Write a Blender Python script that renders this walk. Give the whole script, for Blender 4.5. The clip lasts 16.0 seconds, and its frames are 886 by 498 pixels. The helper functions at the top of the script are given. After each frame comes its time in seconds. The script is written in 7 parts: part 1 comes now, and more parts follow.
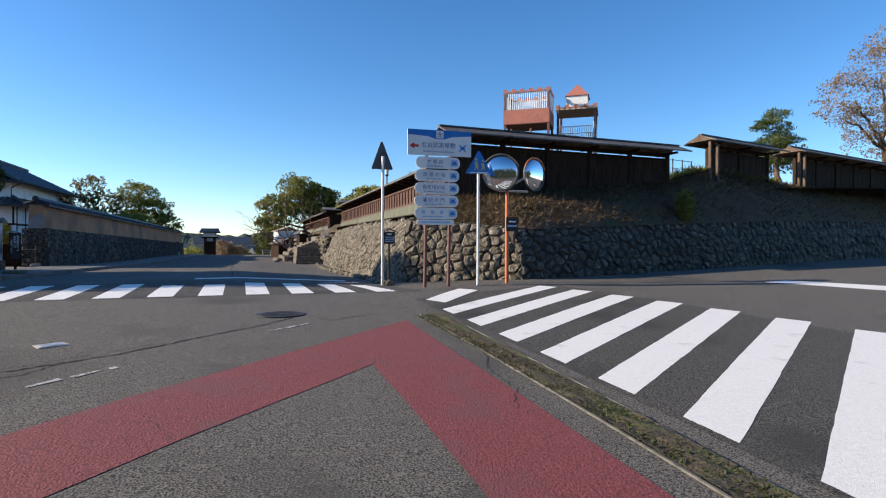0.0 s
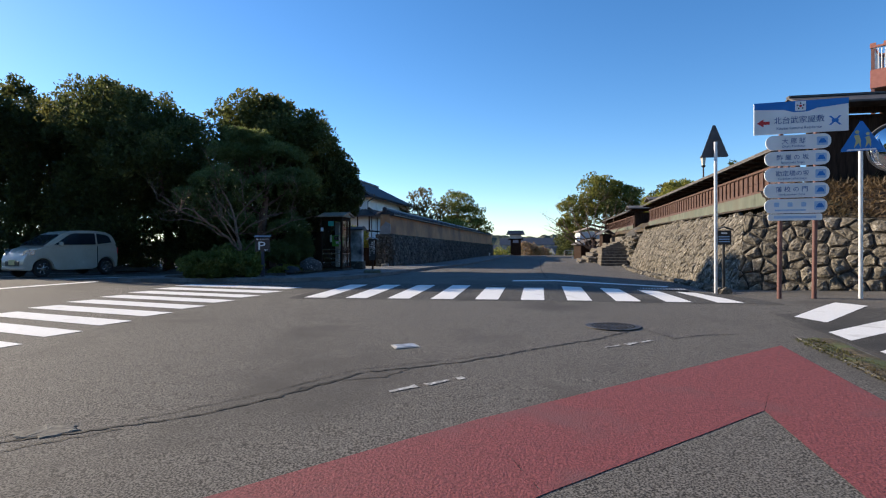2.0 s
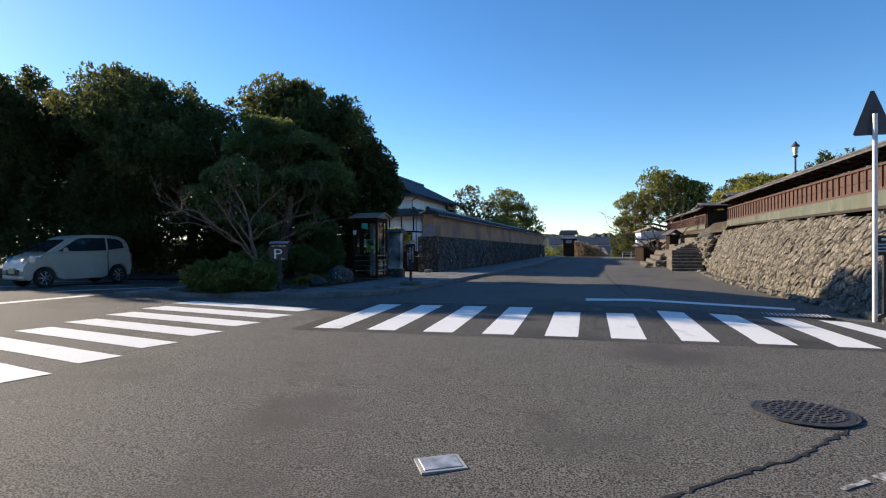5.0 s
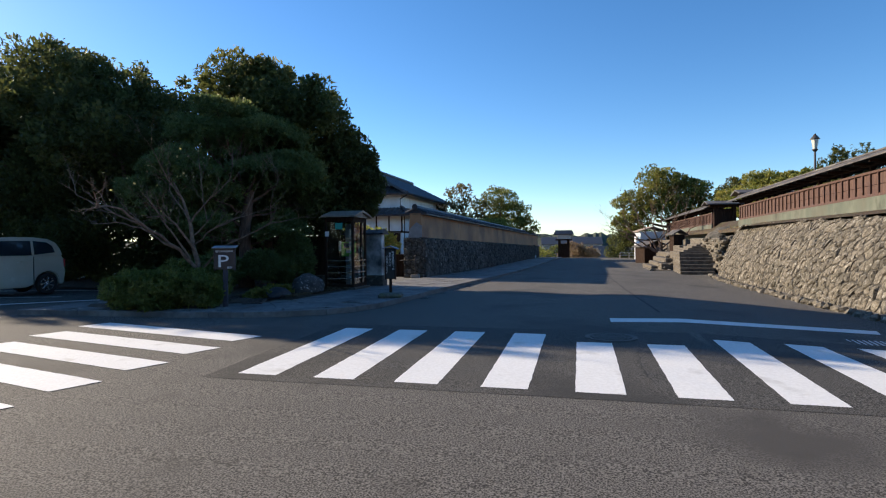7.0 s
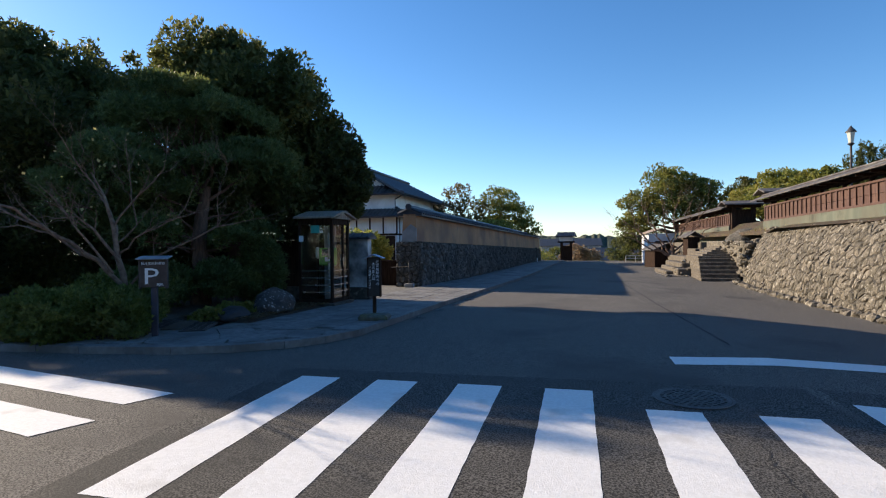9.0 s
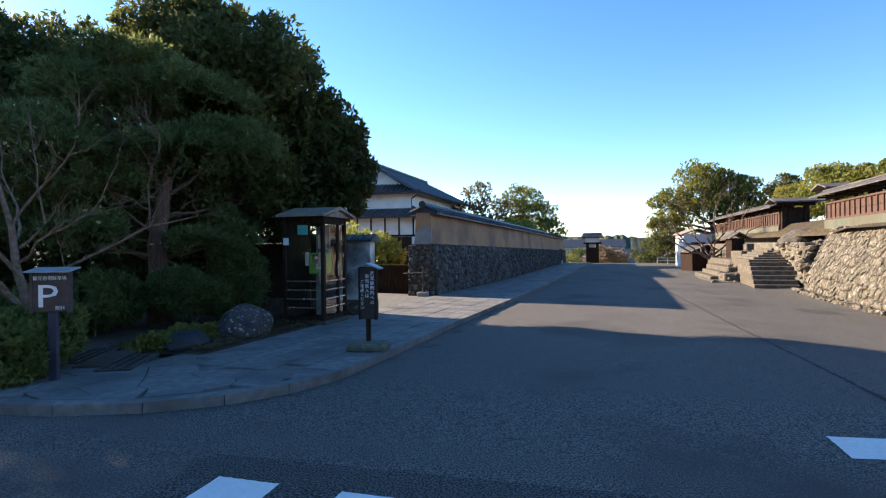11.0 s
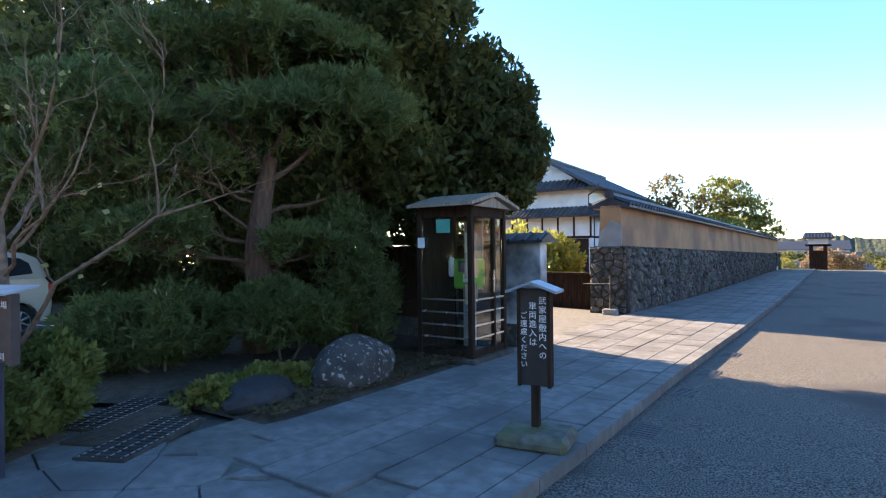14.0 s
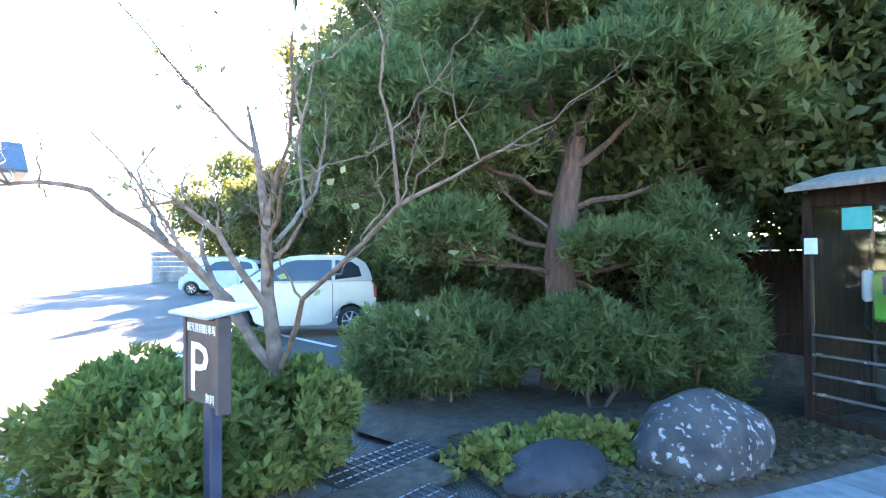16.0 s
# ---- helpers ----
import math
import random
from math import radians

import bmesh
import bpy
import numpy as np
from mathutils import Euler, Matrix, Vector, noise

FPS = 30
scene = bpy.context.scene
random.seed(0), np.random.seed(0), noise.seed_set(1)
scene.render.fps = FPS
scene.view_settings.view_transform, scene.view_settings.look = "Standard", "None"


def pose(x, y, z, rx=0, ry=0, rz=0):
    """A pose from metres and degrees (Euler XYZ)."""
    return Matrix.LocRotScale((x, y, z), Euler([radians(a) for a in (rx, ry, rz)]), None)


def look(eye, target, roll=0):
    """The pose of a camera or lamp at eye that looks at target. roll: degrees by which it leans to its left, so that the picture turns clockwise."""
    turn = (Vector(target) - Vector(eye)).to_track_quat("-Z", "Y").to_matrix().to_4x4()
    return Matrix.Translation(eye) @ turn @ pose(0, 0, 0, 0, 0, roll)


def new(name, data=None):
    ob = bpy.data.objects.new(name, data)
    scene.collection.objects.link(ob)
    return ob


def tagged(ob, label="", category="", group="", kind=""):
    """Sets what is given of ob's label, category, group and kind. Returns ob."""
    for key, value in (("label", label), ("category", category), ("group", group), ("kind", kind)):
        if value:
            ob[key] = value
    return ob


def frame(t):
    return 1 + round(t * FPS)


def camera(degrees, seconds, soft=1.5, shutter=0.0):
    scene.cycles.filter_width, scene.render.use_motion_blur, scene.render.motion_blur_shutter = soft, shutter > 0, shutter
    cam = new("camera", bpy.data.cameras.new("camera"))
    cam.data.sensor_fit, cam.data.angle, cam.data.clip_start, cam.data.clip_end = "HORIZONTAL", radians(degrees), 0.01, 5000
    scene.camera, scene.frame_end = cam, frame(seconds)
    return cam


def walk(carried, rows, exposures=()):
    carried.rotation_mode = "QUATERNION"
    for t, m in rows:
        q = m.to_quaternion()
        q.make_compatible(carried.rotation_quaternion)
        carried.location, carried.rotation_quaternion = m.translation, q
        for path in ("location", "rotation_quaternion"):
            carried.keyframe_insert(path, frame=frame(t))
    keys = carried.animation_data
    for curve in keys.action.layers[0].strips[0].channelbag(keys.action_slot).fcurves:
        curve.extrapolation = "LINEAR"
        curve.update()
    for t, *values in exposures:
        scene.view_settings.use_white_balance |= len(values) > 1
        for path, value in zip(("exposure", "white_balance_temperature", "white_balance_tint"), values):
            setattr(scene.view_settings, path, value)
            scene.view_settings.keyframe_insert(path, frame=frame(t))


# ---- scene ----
cam = camera(78.2, 16.0, soft=1.15)
METRES, EYE, TILT, LEAN, TURN = 17.4, 1.652, 0.0, 0.0, -20.4
ROWS = [
    (0.0, 0.0, 0.0, 0.0, 0.0, -0.54, -0.27),
    (0.5, -0.0102, 0.0085, 0.0017, 6.1, -0.56, -0.22),
    (1.0, -0.02, 0.0169, 0.0018, 12.43, -0.49, -0.05),
    (1.5, -0.0293, 0.0302, 0.0028, 22.35, -0.53, 0.19),
    (2.0, -0.0422, 0.0449, 0.0028, 30.45, -0.5, 0.38),
    (2.5, -0.0584, 0.0605, 0.006, 34.51, -0.52, 0.38),
    (3.0, -0.0713, 0.0842, 0.0065, 35.95, -0.53, 0.58),
    (3.5, -0.087, 0.1092, 0.008, 36.36, -0.6, 0.64),
    (4.0, -0.1037, 0.1351, 0.0111, 36.11, -0.6, 0.56),
    (6.5, -0.1961, 0.2873, 0.0185, 34.64, -0.6, 0.52),
    (7.0, -0.2188, 0.3182, 0.0205, 34.5, -0.61, 0.53),
    (7.5, -0.2403, 0.3448, 0.0244, 34.38, -0.51, 0.44),
    (8.0, -0.2606, 0.3762, 0.027, 34.34, -0.48, 0.52),
    (8.5, -0.2827, 0.4064, 0.027, 34.32, -0.45, 0.5),
    (9.0, -0.3028, 0.4412, 0.0272, 34.25, -0.45, 0.6),
    (11.5, -0.4067, 0.5898, 0.0313, 38.36, -0.21, 0.67),
    (12.0, -0.4298, 0.6145, 0.0319, 41.43, -0.06, 0.61),
    (12.5, -0.4488, 0.6428, 0.0336, 44.45, 0.0, 0.77),
    (13.0, -0.4732, 0.6667, 0.0326, 47.48, 0.05, 0.65),
    (13.5, -0.4962, 0.6922, 0.0319, 49.85, 0.1, 0.72),
    (14.0, -0.5238, 0.7116, 0.0313, 54.22, 0.15, 0.63),
    (14.5, -0.5512, 0.7267, 0.0326, 59.41, 0.28, 0.44),
    (15.0, -0.5778, 0.7389, 0.0328, 69.58, 0.47, 0.49),
    (15.5, -0.6035, 0.7453, 0.0328, 78.11, 0.61, 0.27),
    (16.0, -0.6251, 0.7498, 0.033, 86.34, 0.84, 0.28),
]
EXPO = [(0.0, 0.7, 6550, 10), (7.0, 0.7, 6700, 10), (9.0, 0.74, 6850, 11), (11.5, 1.7, 7400, 15), (12.5, 2.1, 8000, 18), (13.5, 2.35, 8200, 18), (14.5, 2.3, 8200, 16), (15.0, 2.55, 8000, 15), (15.4, 3.3, 7700, 14), (16.0, 4.3, 7700, 13)]
walk(cam, [(t, pose(0, 0, EYE, TILT, LEAN, TURN) @ pose(METRES * x, METRES * y, METRES * z, 90 + pitch, roll, yaw)) for t, x, y, z, yaw, pitch, roll in ROWS], EXPO)

# ---- world and sun ----
SUN_AZ, SUN_EL = 73.5, 21.3      # degrees left of +y, degrees up
world = bpy.data.worlds.new("sky")
scene.world = world
world.use_nodes = True
wn = world.node_tree.nodes
sky = wn.new("ShaderNodeTexSky")
sky.sky_type, sky.sun_disc = "NISHITA", False
sky.sun_elevation, sky.sun_rotation = radians(SUN_EL), radians(-SUN_AZ)
sky.air_density, sky.dust_density, sky.ozone_density = 0.82, 0.15, 3.0
rich = wn.new("ShaderNodeHueSaturation")
rich.inputs["Saturation"].default_value, rich.inputs["Hue"].default_value = 1.22, 0.502
world.node_tree.links.new(sky.outputs[0], rich.inputs["Color"])
world.node_tree.links.new(rich.outputs[0], wn["Background"].inputs[0])
wn["Background"].inputs[1].default_value = 0.132
sun_data = bpy.data.lights.new("sun", "SUN")
sun_data.energy, sun_data.angle, sun_data.color = 5.0, radians(0.53), (1.0, 0.86, 0.68)
sun = new("sun", sun_data)
sun_dir = Vector((-math.sin(radians(SUN_AZ)) * math.cos(radians(SUN_EL)), math.cos(radians(SUN_AZ)) * math.cos(radians(SUN_EL)), math.sin(radians(SUN_EL))))
sun.matrix_world = look(sun_dir * 60, (0, 0, 0))

# ---- materials ----
def mat(name, a, b, scale=8.0, rough=0.8, metal=0.0, bump=0.2, bscale=60.0, c=None, cscale=1.5, camt=0.5, vary=0.0, stretch=(1, 1, 1), detail=6.0, spec=0.5, band=(0.35, 0.65), spots=None):
    """Two-colour noise at one scale, a third colour as stains at a larger one, bump at a fine one."""
    m = bpy.data.materials.new(name)
    m.use_nodes = True
    nt = m.node_tree
    n, lk = nt.nodes, nt.links.new
    bs = n["Principled BSDF"]
    tc, mp = n.new("ShaderNodeTexCoord"), n.new("ShaderNodeMapping")
    mp.inputs["Scale"].default_value = stretch
    geo = n.new("ShaderNodeNewGeometry")
    lk(geo.outputs["Position"], mp.inputs[0])
    def noisy(sc, det=detail):
        t = n.new("ShaderNodeTexNoise")
        t.inputs["Scale"].default_value, t.inputs["Detail"].default_value = sc, det
        lk(mp.outputs[0], t.inputs["Vector"])
        return t.outputs[0]
    def ramp(src, lo, hi):
        r = n.new("ShaderNodeMapRange")
        r.inputs[1].default_value, r.inputs[2].default_value = lo, hi
        lk(src, r.inputs[0])
        return r.outputs[0]
    def mix(f, x, y):
        k = n.new("ShaderNodeMix")
        k.data_type = "RGBA"
        for s, v in ((k.inputs[0], f), (k.inputs[6], x), (k.inputs[7], y)):
            if isinstance(v, (tuple, list)):
                s.default_value = (*v[:3], 1)
            elif isinstance(v, (int, float)):
                s.default_value = v
            else:
                lk(v, s)
        return k.outputs[2]
    col = mix(ramp(noisy(scale), *band), a, b)
    if c:
        col = mix(ramp(noisy(cscale, 4.0), 0.62 - 0.3 * camt, 0.72 - 0.1 * camt), col, c)
    if spots:
        colour, sc, lo, hi = spots
        col = mix(ramp(noisy(sc, 5.0), lo, hi), col, colour)
    if vary:
        oi = n.new("ShaderNodeObjectInfo")
        add = n.new("ShaderNodeMath")
        add.operation = "ADD"
        lk(oi.outputs["Random"], add.inputs[0])
        lk(geo.outputs["Random Per Island"], add.inputs[1])
        hsv = n.new("ShaderNodeHueSaturation")
        lk(ramp(add.outputs[0], 0, 2), hsv.inputs["Value"])
        hsv.inputs["Value"].links[0].from_node.inputs[3].default_value = 1 - vary
        hsv.inputs["Value"].links[0].from_node.inputs[4].default_value = 1 + vary
        lk(col, hsv.inputs["Color"])
        col = hsv.outputs[0]
    lk(col, bs.inputs["Base Color"])
    bs.inputs["Metallic"].default_value = metal
    bs.inputs["Specular IOR Level"].default_value = spec
    rr = n.new("ShaderNodeMapRange")
    rr.inputs[3].default_value, rr.inputs[4].default_value = max(0.02, rough - 0.12), min(1, rough + 0.1)
    lk(noisy(scale * 2.3), rr.inputs[0])
    lk(rr.outputs[0], bs.inputs["Roughness"])
    if bump:
        bp = n.new("ShaderNodeBump")
        bp.inputs["Strength"].default_value, bp.inputs["Distance"].default_value = bump, 0.6 / bscale
        lk(noisy(bscale, 3.0), bp.inputs["Height"])
        lk(bp.outputs[0], bs.inputs["Normal"])
    return m


def leaf_mat(name, a, b, c, glow=0.45):
    m = mat(name, a, b, scale=0.9, rough=0.55, bump=0.0, c=c, cscale=0.6, camt=0.3, vary=0.35, spec=0.35)
    n, lk = m.node_tree.nodes, m.node_tree.links.new
    tr, mx = n.new("ShaderNodeBsdfTranslucent"), n.new("ShaderNodeMixShader")
    src = n["Principled BSDF"].inputs["Base Color"].links[0].from_socket
    lk(src, tr.inputs[0])
    mx.inputs[0].default_value = glow
    lk(n["Principled BSDF"].outputs[0], mx.inputs[1])
    lk(tr.outputs[0], mx.inputs[2])
    lk(mx.outputs[0], n["Material Output"].inputs[0])
    return m


ASPHALT = mat("asphalt", (0.03, 0.027, 0.024), (0.215, 0.197, 0.172), scale=78, band=(0.4, 0.62), rough=0.92, bump=0.5, bscale=80, spec=0.3, c=(0.07, 0.064, 0.057), cscale=0.45, camt=0.3, detail=3.0, spots=((0.055, 0.05, 0.044), 1.7, 0.62, 0.9))
ASPHALT_DARK = mat("new_asphalt", (0.018, 0.017, 0.015), (0.145, 0.135, 0.12), scale=74, band=(0.41, 0.62), rough=0.92, bump=0.5, bscale=80, spec=0.3, c=(0.04, 0.038, 0.035), cscale=0.6, camt=0.4, detail=3.0)
WHITE_PAINT = mat("road_paint_white", (0.76, 0.745, 0.71), (0.84, 0.825, 0.795), scale=30, rough=0.75, bump=0.5, bscale=85, c=(0.66, 0.64, 0.6), cscale=2.5, camt=0.0)
WORN_PAINT = mat("road_paint_worn", (0.12, 0.115, 0.105), (0.6, 0.585, 0.55), scale=22, rough=0.8, bump=0.5, bscale=110)
RED_PAINT = mat("road_paint_red", (0.15, 0.036, 0.038), (0.25, 0.062, 0.062), scale=50, band=(0.4, 0.6), rough=0.85, bump=0.8, bscale=62, c=(0.17, 0.06, 0.06), cscale=1.2, camt=0.25)
MOSS = mat("mossy_gutter", (0.035, 0.03, 0.018), (0.11, 0.085, 0.05), scale=22, rough=0.95, bump=1.0, bscale=45, c=(0.075, 0.09, 0.03), cscale=3, camt=0.4)
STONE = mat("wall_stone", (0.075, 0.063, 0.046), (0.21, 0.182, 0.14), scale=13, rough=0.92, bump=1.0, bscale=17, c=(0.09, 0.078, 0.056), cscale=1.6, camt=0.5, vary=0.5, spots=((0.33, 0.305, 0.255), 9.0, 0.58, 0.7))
STONE_GREY = mat("wall_stone_pale_grey", (0.06, 0.055, 0.047), (0.15, 0.138, 0.12), scale=9, rough=0.92, bump=1.0, bscale=24, c=(0.05, 0.046, 0.038), cscale=1.8, camt=0.5, vary=0.5, spots=((0.25, 0.24, 0.21), 6.0, 0.6, 0.7))
# darker copy of the wall stone; on the side wall it carries shade
STONE_DARK = mat("wall_stone_shade_dark", (0.045, 0.039, 0.03), (0.13, 0.115, 0.093), scale=8, rough=0.9, bump=0.8, bscale=22, c=(0.05, 0.048, 0.04), cscale=2.2, camt=0.5, vary=0.45, spots=((0.24, 0.225, 0.19), 5.0, 0.61, 0.72))
MORTAR = mat("wall_joint", (0.03, 0.026, 0.02), (0.06, 0.052, 0.04), scale=9, rough=0.95, bump=0.8, bscale=30)
PAVING = mat("paving_stone", (0.14, 0.137, 0.132), (0.21, 0.205, 0.195), scale=9, rough=0.82, bump=0.5, bscale=55, c=(0.105, 0.1, 0.095), cscale=1.3, vary=0.2)
CONCRETE = mat("concrete", (0.3, 0.29, 0.27), (0.4, 0.39, 0.36), scale=5, rough=0.9, bump=0.4, bscale=50, c=(0.2, 0.19, 0.17), cscale=1.2)
PLASTER_GREEN = mat("aged_plaster", (0.095, 0.108, 0.08), (0.14, 0.15, 0.112), scale=2, rough=0.9, bump=0.25, bscale=40, c=(0.11, 0.105, 0.075), cscale=0.8, spots=((0.06, 0.065, 0.045), 3.0, 0.6, 0.75), stretch=(1, 1, 0.5))
PLASTER_OCHRE = mat("ochre_plaster", (0.42, 0.22, 0.11), (0.52, 0.29, 0.15), scale=1.2, rough=0.92, bump=0.3, bscale=40, c=(0.27, 0.155, 0.1), cscale=0.5, spots=((0.3, 0.2, 0.14), 2.5, 0.6, 0.75))
PLASTER_MOULD = mat("mouldy_plaster", (0.5, 0.51, 0.5), (0.66, 0.67, 0.66), scale=2, rough=0.9, bump=0.15, bscale=40, c=(0.06, 0.062, 0.065), cscale=1.6, camt=0.85)
PLASTER_WHITE = mat("white_plaster", (0.72, 0.71, 0.68), (0.8, 0.79, 0.77), scale=1.5, rough=0.9, bump=0.15, bscale=40, c=(0.6, 0.59, 0.56), cscale=0.7, camt=0.2)
WOOD_RED = mat("red_brown_boards", (0.06, 0.028, 0.02), (0.12, 0.06, 0.042), scale=5, rough=0.8, bump=0.4, bscale=35, stretch=(4, 4, 0.5), c=(0.075, 0.035, 0.026), cscale=1.1, vary=0.15)
WOOD_DARK = mat("dark_wood", (0.022, 0.012, 0.008), (0.05, 0.028, 0.018), scale=5, rough=0.88, spec=0.15, bump=0.35, bscale=35, stretch=(4, 4, 0.5), vary=0.15)
WOOD_GREY = mat("weathered_wood", (0.24, 0.18, 0.13), (0.38, 0.3, 0.23), scale=6, rough=0.85, bump=0.4, bscale=35, stretch=(4, 4, 0.5), vary=0.15)
TILE = mat("roof_tile", (0.03, 0.033, 0.04), (0.065, 0.07, 0.08), scale=4, rough=0.5, bump=0.2, bscale=40, vary=0.25)
EARTH = mat("dry_bank", (0.04, 0.026, 0.014), (0.095, 0.06, 0.032), scale=7, rough=0.95, bump=1.0, bscale=14, c=(0.07, 0.06, 0.025), cscale=0.7)
SOIL = mat("leaf_litter_soil", (0.05, 0.036, 0.025), (0.1, 0.07, 0.048), scale=10, rough=0.95, bump=0.9, bscale=30)
STEEL = mat("galvanised_steel", (0.55, 0.56, 0.57), (0.66, 0.67, 0.68), scale=12, rough=0.5, metal=0.35, bump=0.08)
SIGN_BACK = mat("sign_back", (0.06, 0.06, 0.065), (0.09, 0.09, 0.095), scale=4, rough=0.6, bump=0.05)
SIGN_WHITE = mat("sign_white", (0.78, 0.78, 0.76), (0.84, 0.84, 0.82), scale=3, rough=0.4, bump=0.03)
SIGN_BLUE = mat("sign_blue", (0.02, 0.17, 0.5), (0.025, 0.2, 0.56), scale=3, rough=0.4, bump=0.03)
SIGN_RED = mat("sign_red", (0.55, 0.03, 0.03), (0.6, 0.04, 0.04), scale=3, rough=0.4, bump=0.03)
BLACK = mat("black_paint", (0.012, 0.012, 0.013), (0.025, 0.024, 0.024), scale=6, rough=0.5, bump=0.1)
POST_BROWN = mat("post_brown", (0.13, 0.055, 0.045), (0.17, 0.075, 0.06), scale=6, rough=0.6, bump=0.08)
ORANGE = mat("mirror_orange", (0.5, 0.13, 0.04), (0.56, 0.17, 0.06), scale=6, rough=0.5, bump=0.06)
BRICK_PAINT = mat("tower_brick_paint", (0.33, 0.12, 0.09), (0.4, 0.155, 0.118), scale=5, rough=0.75, bump=0.2, bscale=30, c=(0.42, 0.15, 0.1), cscale=2)
BARK = mat("bark", (0.1, 0.06, 0.04), (0.2, 0.12, 0.08), scale=9, rough=0.95, bump=1.0, bscale=30, stretch=(2, 2, 0.6))
TWIG = mat("pale_twig", (0.13, 0.075, 0.05), (0.25, 0.165, 0.115), scale=12, rough=0.9, bump=0.4, bscale=50)
LEAF_DARK = leaf_mat("leaf_dark", (0.08, 0.092, 0.027), (0.12, 0.132, 0.04), (0.19, 0.175, 0.05), 0.58)
LEAF_PINE = leaf_mat("leaf_podocarp", (0.11, 0.15, 0.05), (0.165, 0.21, 0.072), (0.23, 0.25, 0.08), 0.58)
LEAF_LIGHT = leaf_mat("leaf_light", (0.17, 0.19, 0.04), (0.27, 0.26, 0.06), (0.32, 0.27, 0.07), 0.5)
LEAF_RUST = leaf_mat("leaf_rust", (0.28, 0.19, 0.11), (0.38, 0.27, 0.17), (0.22, 0.17, 0.08))
CAR_WHITE = mat("car_white", (0.46, 0.41, 0.33), (0.52, 0.47, 0.385), scale=2, rough=0.25, bump=0.0)
RUBBER = mat("tyre_rubber", (0.015, 0.015, 0.015), (0.025, 0.025, 0.025), scale=20, rough=0.9, bump=0.2)
CHROME = mat("bright_metal", (0.6, 0.6, 0.61), (0.7, 0.7, 0.71), scale=5, rough=0.25, metal=0.9, bump=0.0)


def glassy(name, col, rough=0.03, trans=1.0):
    m = bpy.data.materials.new(name)
    m.use_nodes = True
    b = m.node_tree.nodes["Principled BSDF"]
    b.inputs["Base Color"].default_value = (*col, 1)
    b.inputs["Roughness"].default_value = rough
    b.inputs["Transmission Weight"].default_value = trans
    b.inputs["IOR"].default_value = 1.45
    return m


GLASS = glassy("clear_glass", (0.9, 0.95, 0.93))
GLASS_DARK = glassy("car_glass", (0.025, 0.035, 0.045), 0.03, 0.2)
MIRROR = glassy("mirror_silver", (0.85, 0.87, 0.88), 0.02, 0.0)
MIRROR.node_tree.nodes["Principled BSDF"].inputs["Metallic"].default_value = 1.0


# ---- mesh helpers ----
rnd = random.Random(7)


def part(name, bm, material, parent=None, label="", smooth=False):
    me = bpy.data.meshes.new(name)
    bm.normal_update()
    bm.to_mesh(me)
    bm.free()
    me.materials.append(material)
    if smooth:
        me.polygons.foreach_set("use_smooth", [True] * len(me.polygons))
        me.set_sharp_from_angle(angle=radians(40))
    ob = new(name, me)
    ob.parent = parent
    if label:
        ob["label"] = label
    return ob


def raw(name, verts, faces, material, parent=None, smooth=False):
    me = bpy.data.meshes.new(name)
    me.from_pydata(verts, [], faces)
    me.update()
    me.materials.append(material)
    if smooth:
        me.polygons.foreach_set("use_smooth", [True] * len(me.polygons))
    ob = new(name, me)
    ob.parent = parent
    return ob


def thing(name, m, label, category, group="", kind=""):
    ob = new(name)
    ob.empty_display_size = 0.2
    ob.matrix_world = m if isinstance(m, Matrix) else pose(*m)
    return tagged(ob, label, category, group, kind)


def box(x0, x1, y0, y1, z0, z1, bevel=0.0, bm=None, m=None):
    """A box, edges rounded by bevel, added to bm where one is given."""
    b = bmesh.new()
    bmesh.ops.create_cube(b, size=1)
    bmesh.ops.transform(b, matrix=Matrix.LocRotScale(((x0 + x1) / 2, (y0 + y1) / 2, (z0 + z1) / 2), None, (abs(x1 - x0), abs(y1 - y0), abs(z1 - z0))), verts=b.verts)
    if bevel:
        bmesh.ops.bevel(b, geom=b.edges[:], offset=bevel, segments=1, affect="EDGES")
    if m is not None:
        bmesh.ops.transform(b, matrix=m, verts=b.verts)
    return join(bm, b)


def join(bm, b):
    if bm is None:
        return b
    me = bpy.data.meshes.new("tmp")
    b.to_mesh(me)
    b.free()
    bm.from_mesh(me)
    bpy.data.meshes.remove(me)
    return bm


def tube(points, radii, sides=8, bm=None, cap=True):
    """A round bar along points, with a radius (or one each)."""
    bm = bm or bmesh.new()
    pts = [Vector(p) for p in points]
    radii = radii if isinstance(radii, (list, tuple)) else [radii] * len(pts)
    rings = []
    up = Vector((0.0123, 0.031, 1))
    for i, p in enumerate(pts):
        d = (pts[min(i + 1, len(pts) - 1)] - pts[max(i - 1, 0)]).normalized()
        u = d.cross(up if abs(d.z) < 0.95 else Vector((1, 0.01, 0.02))).normalized()
        v = d.cross(u)
        rings.append([bm.verts.new(p + radii[i] * (math.cos(a) * u + math.sin(a) * v)) for a in [2 * math.pi * k / sides for k in range(sides)]])
    for r, s in zip(rings, rings[1:]):
        for k in range(sides):
            bm.faces.new((r[k], r[(k + 1) % sides], s[(k + 1) % sides], s[k]))
    if cap:
        bm.faces.new(rings[0])
        bm.faces.new(rings[-1][::-1])
    return bm


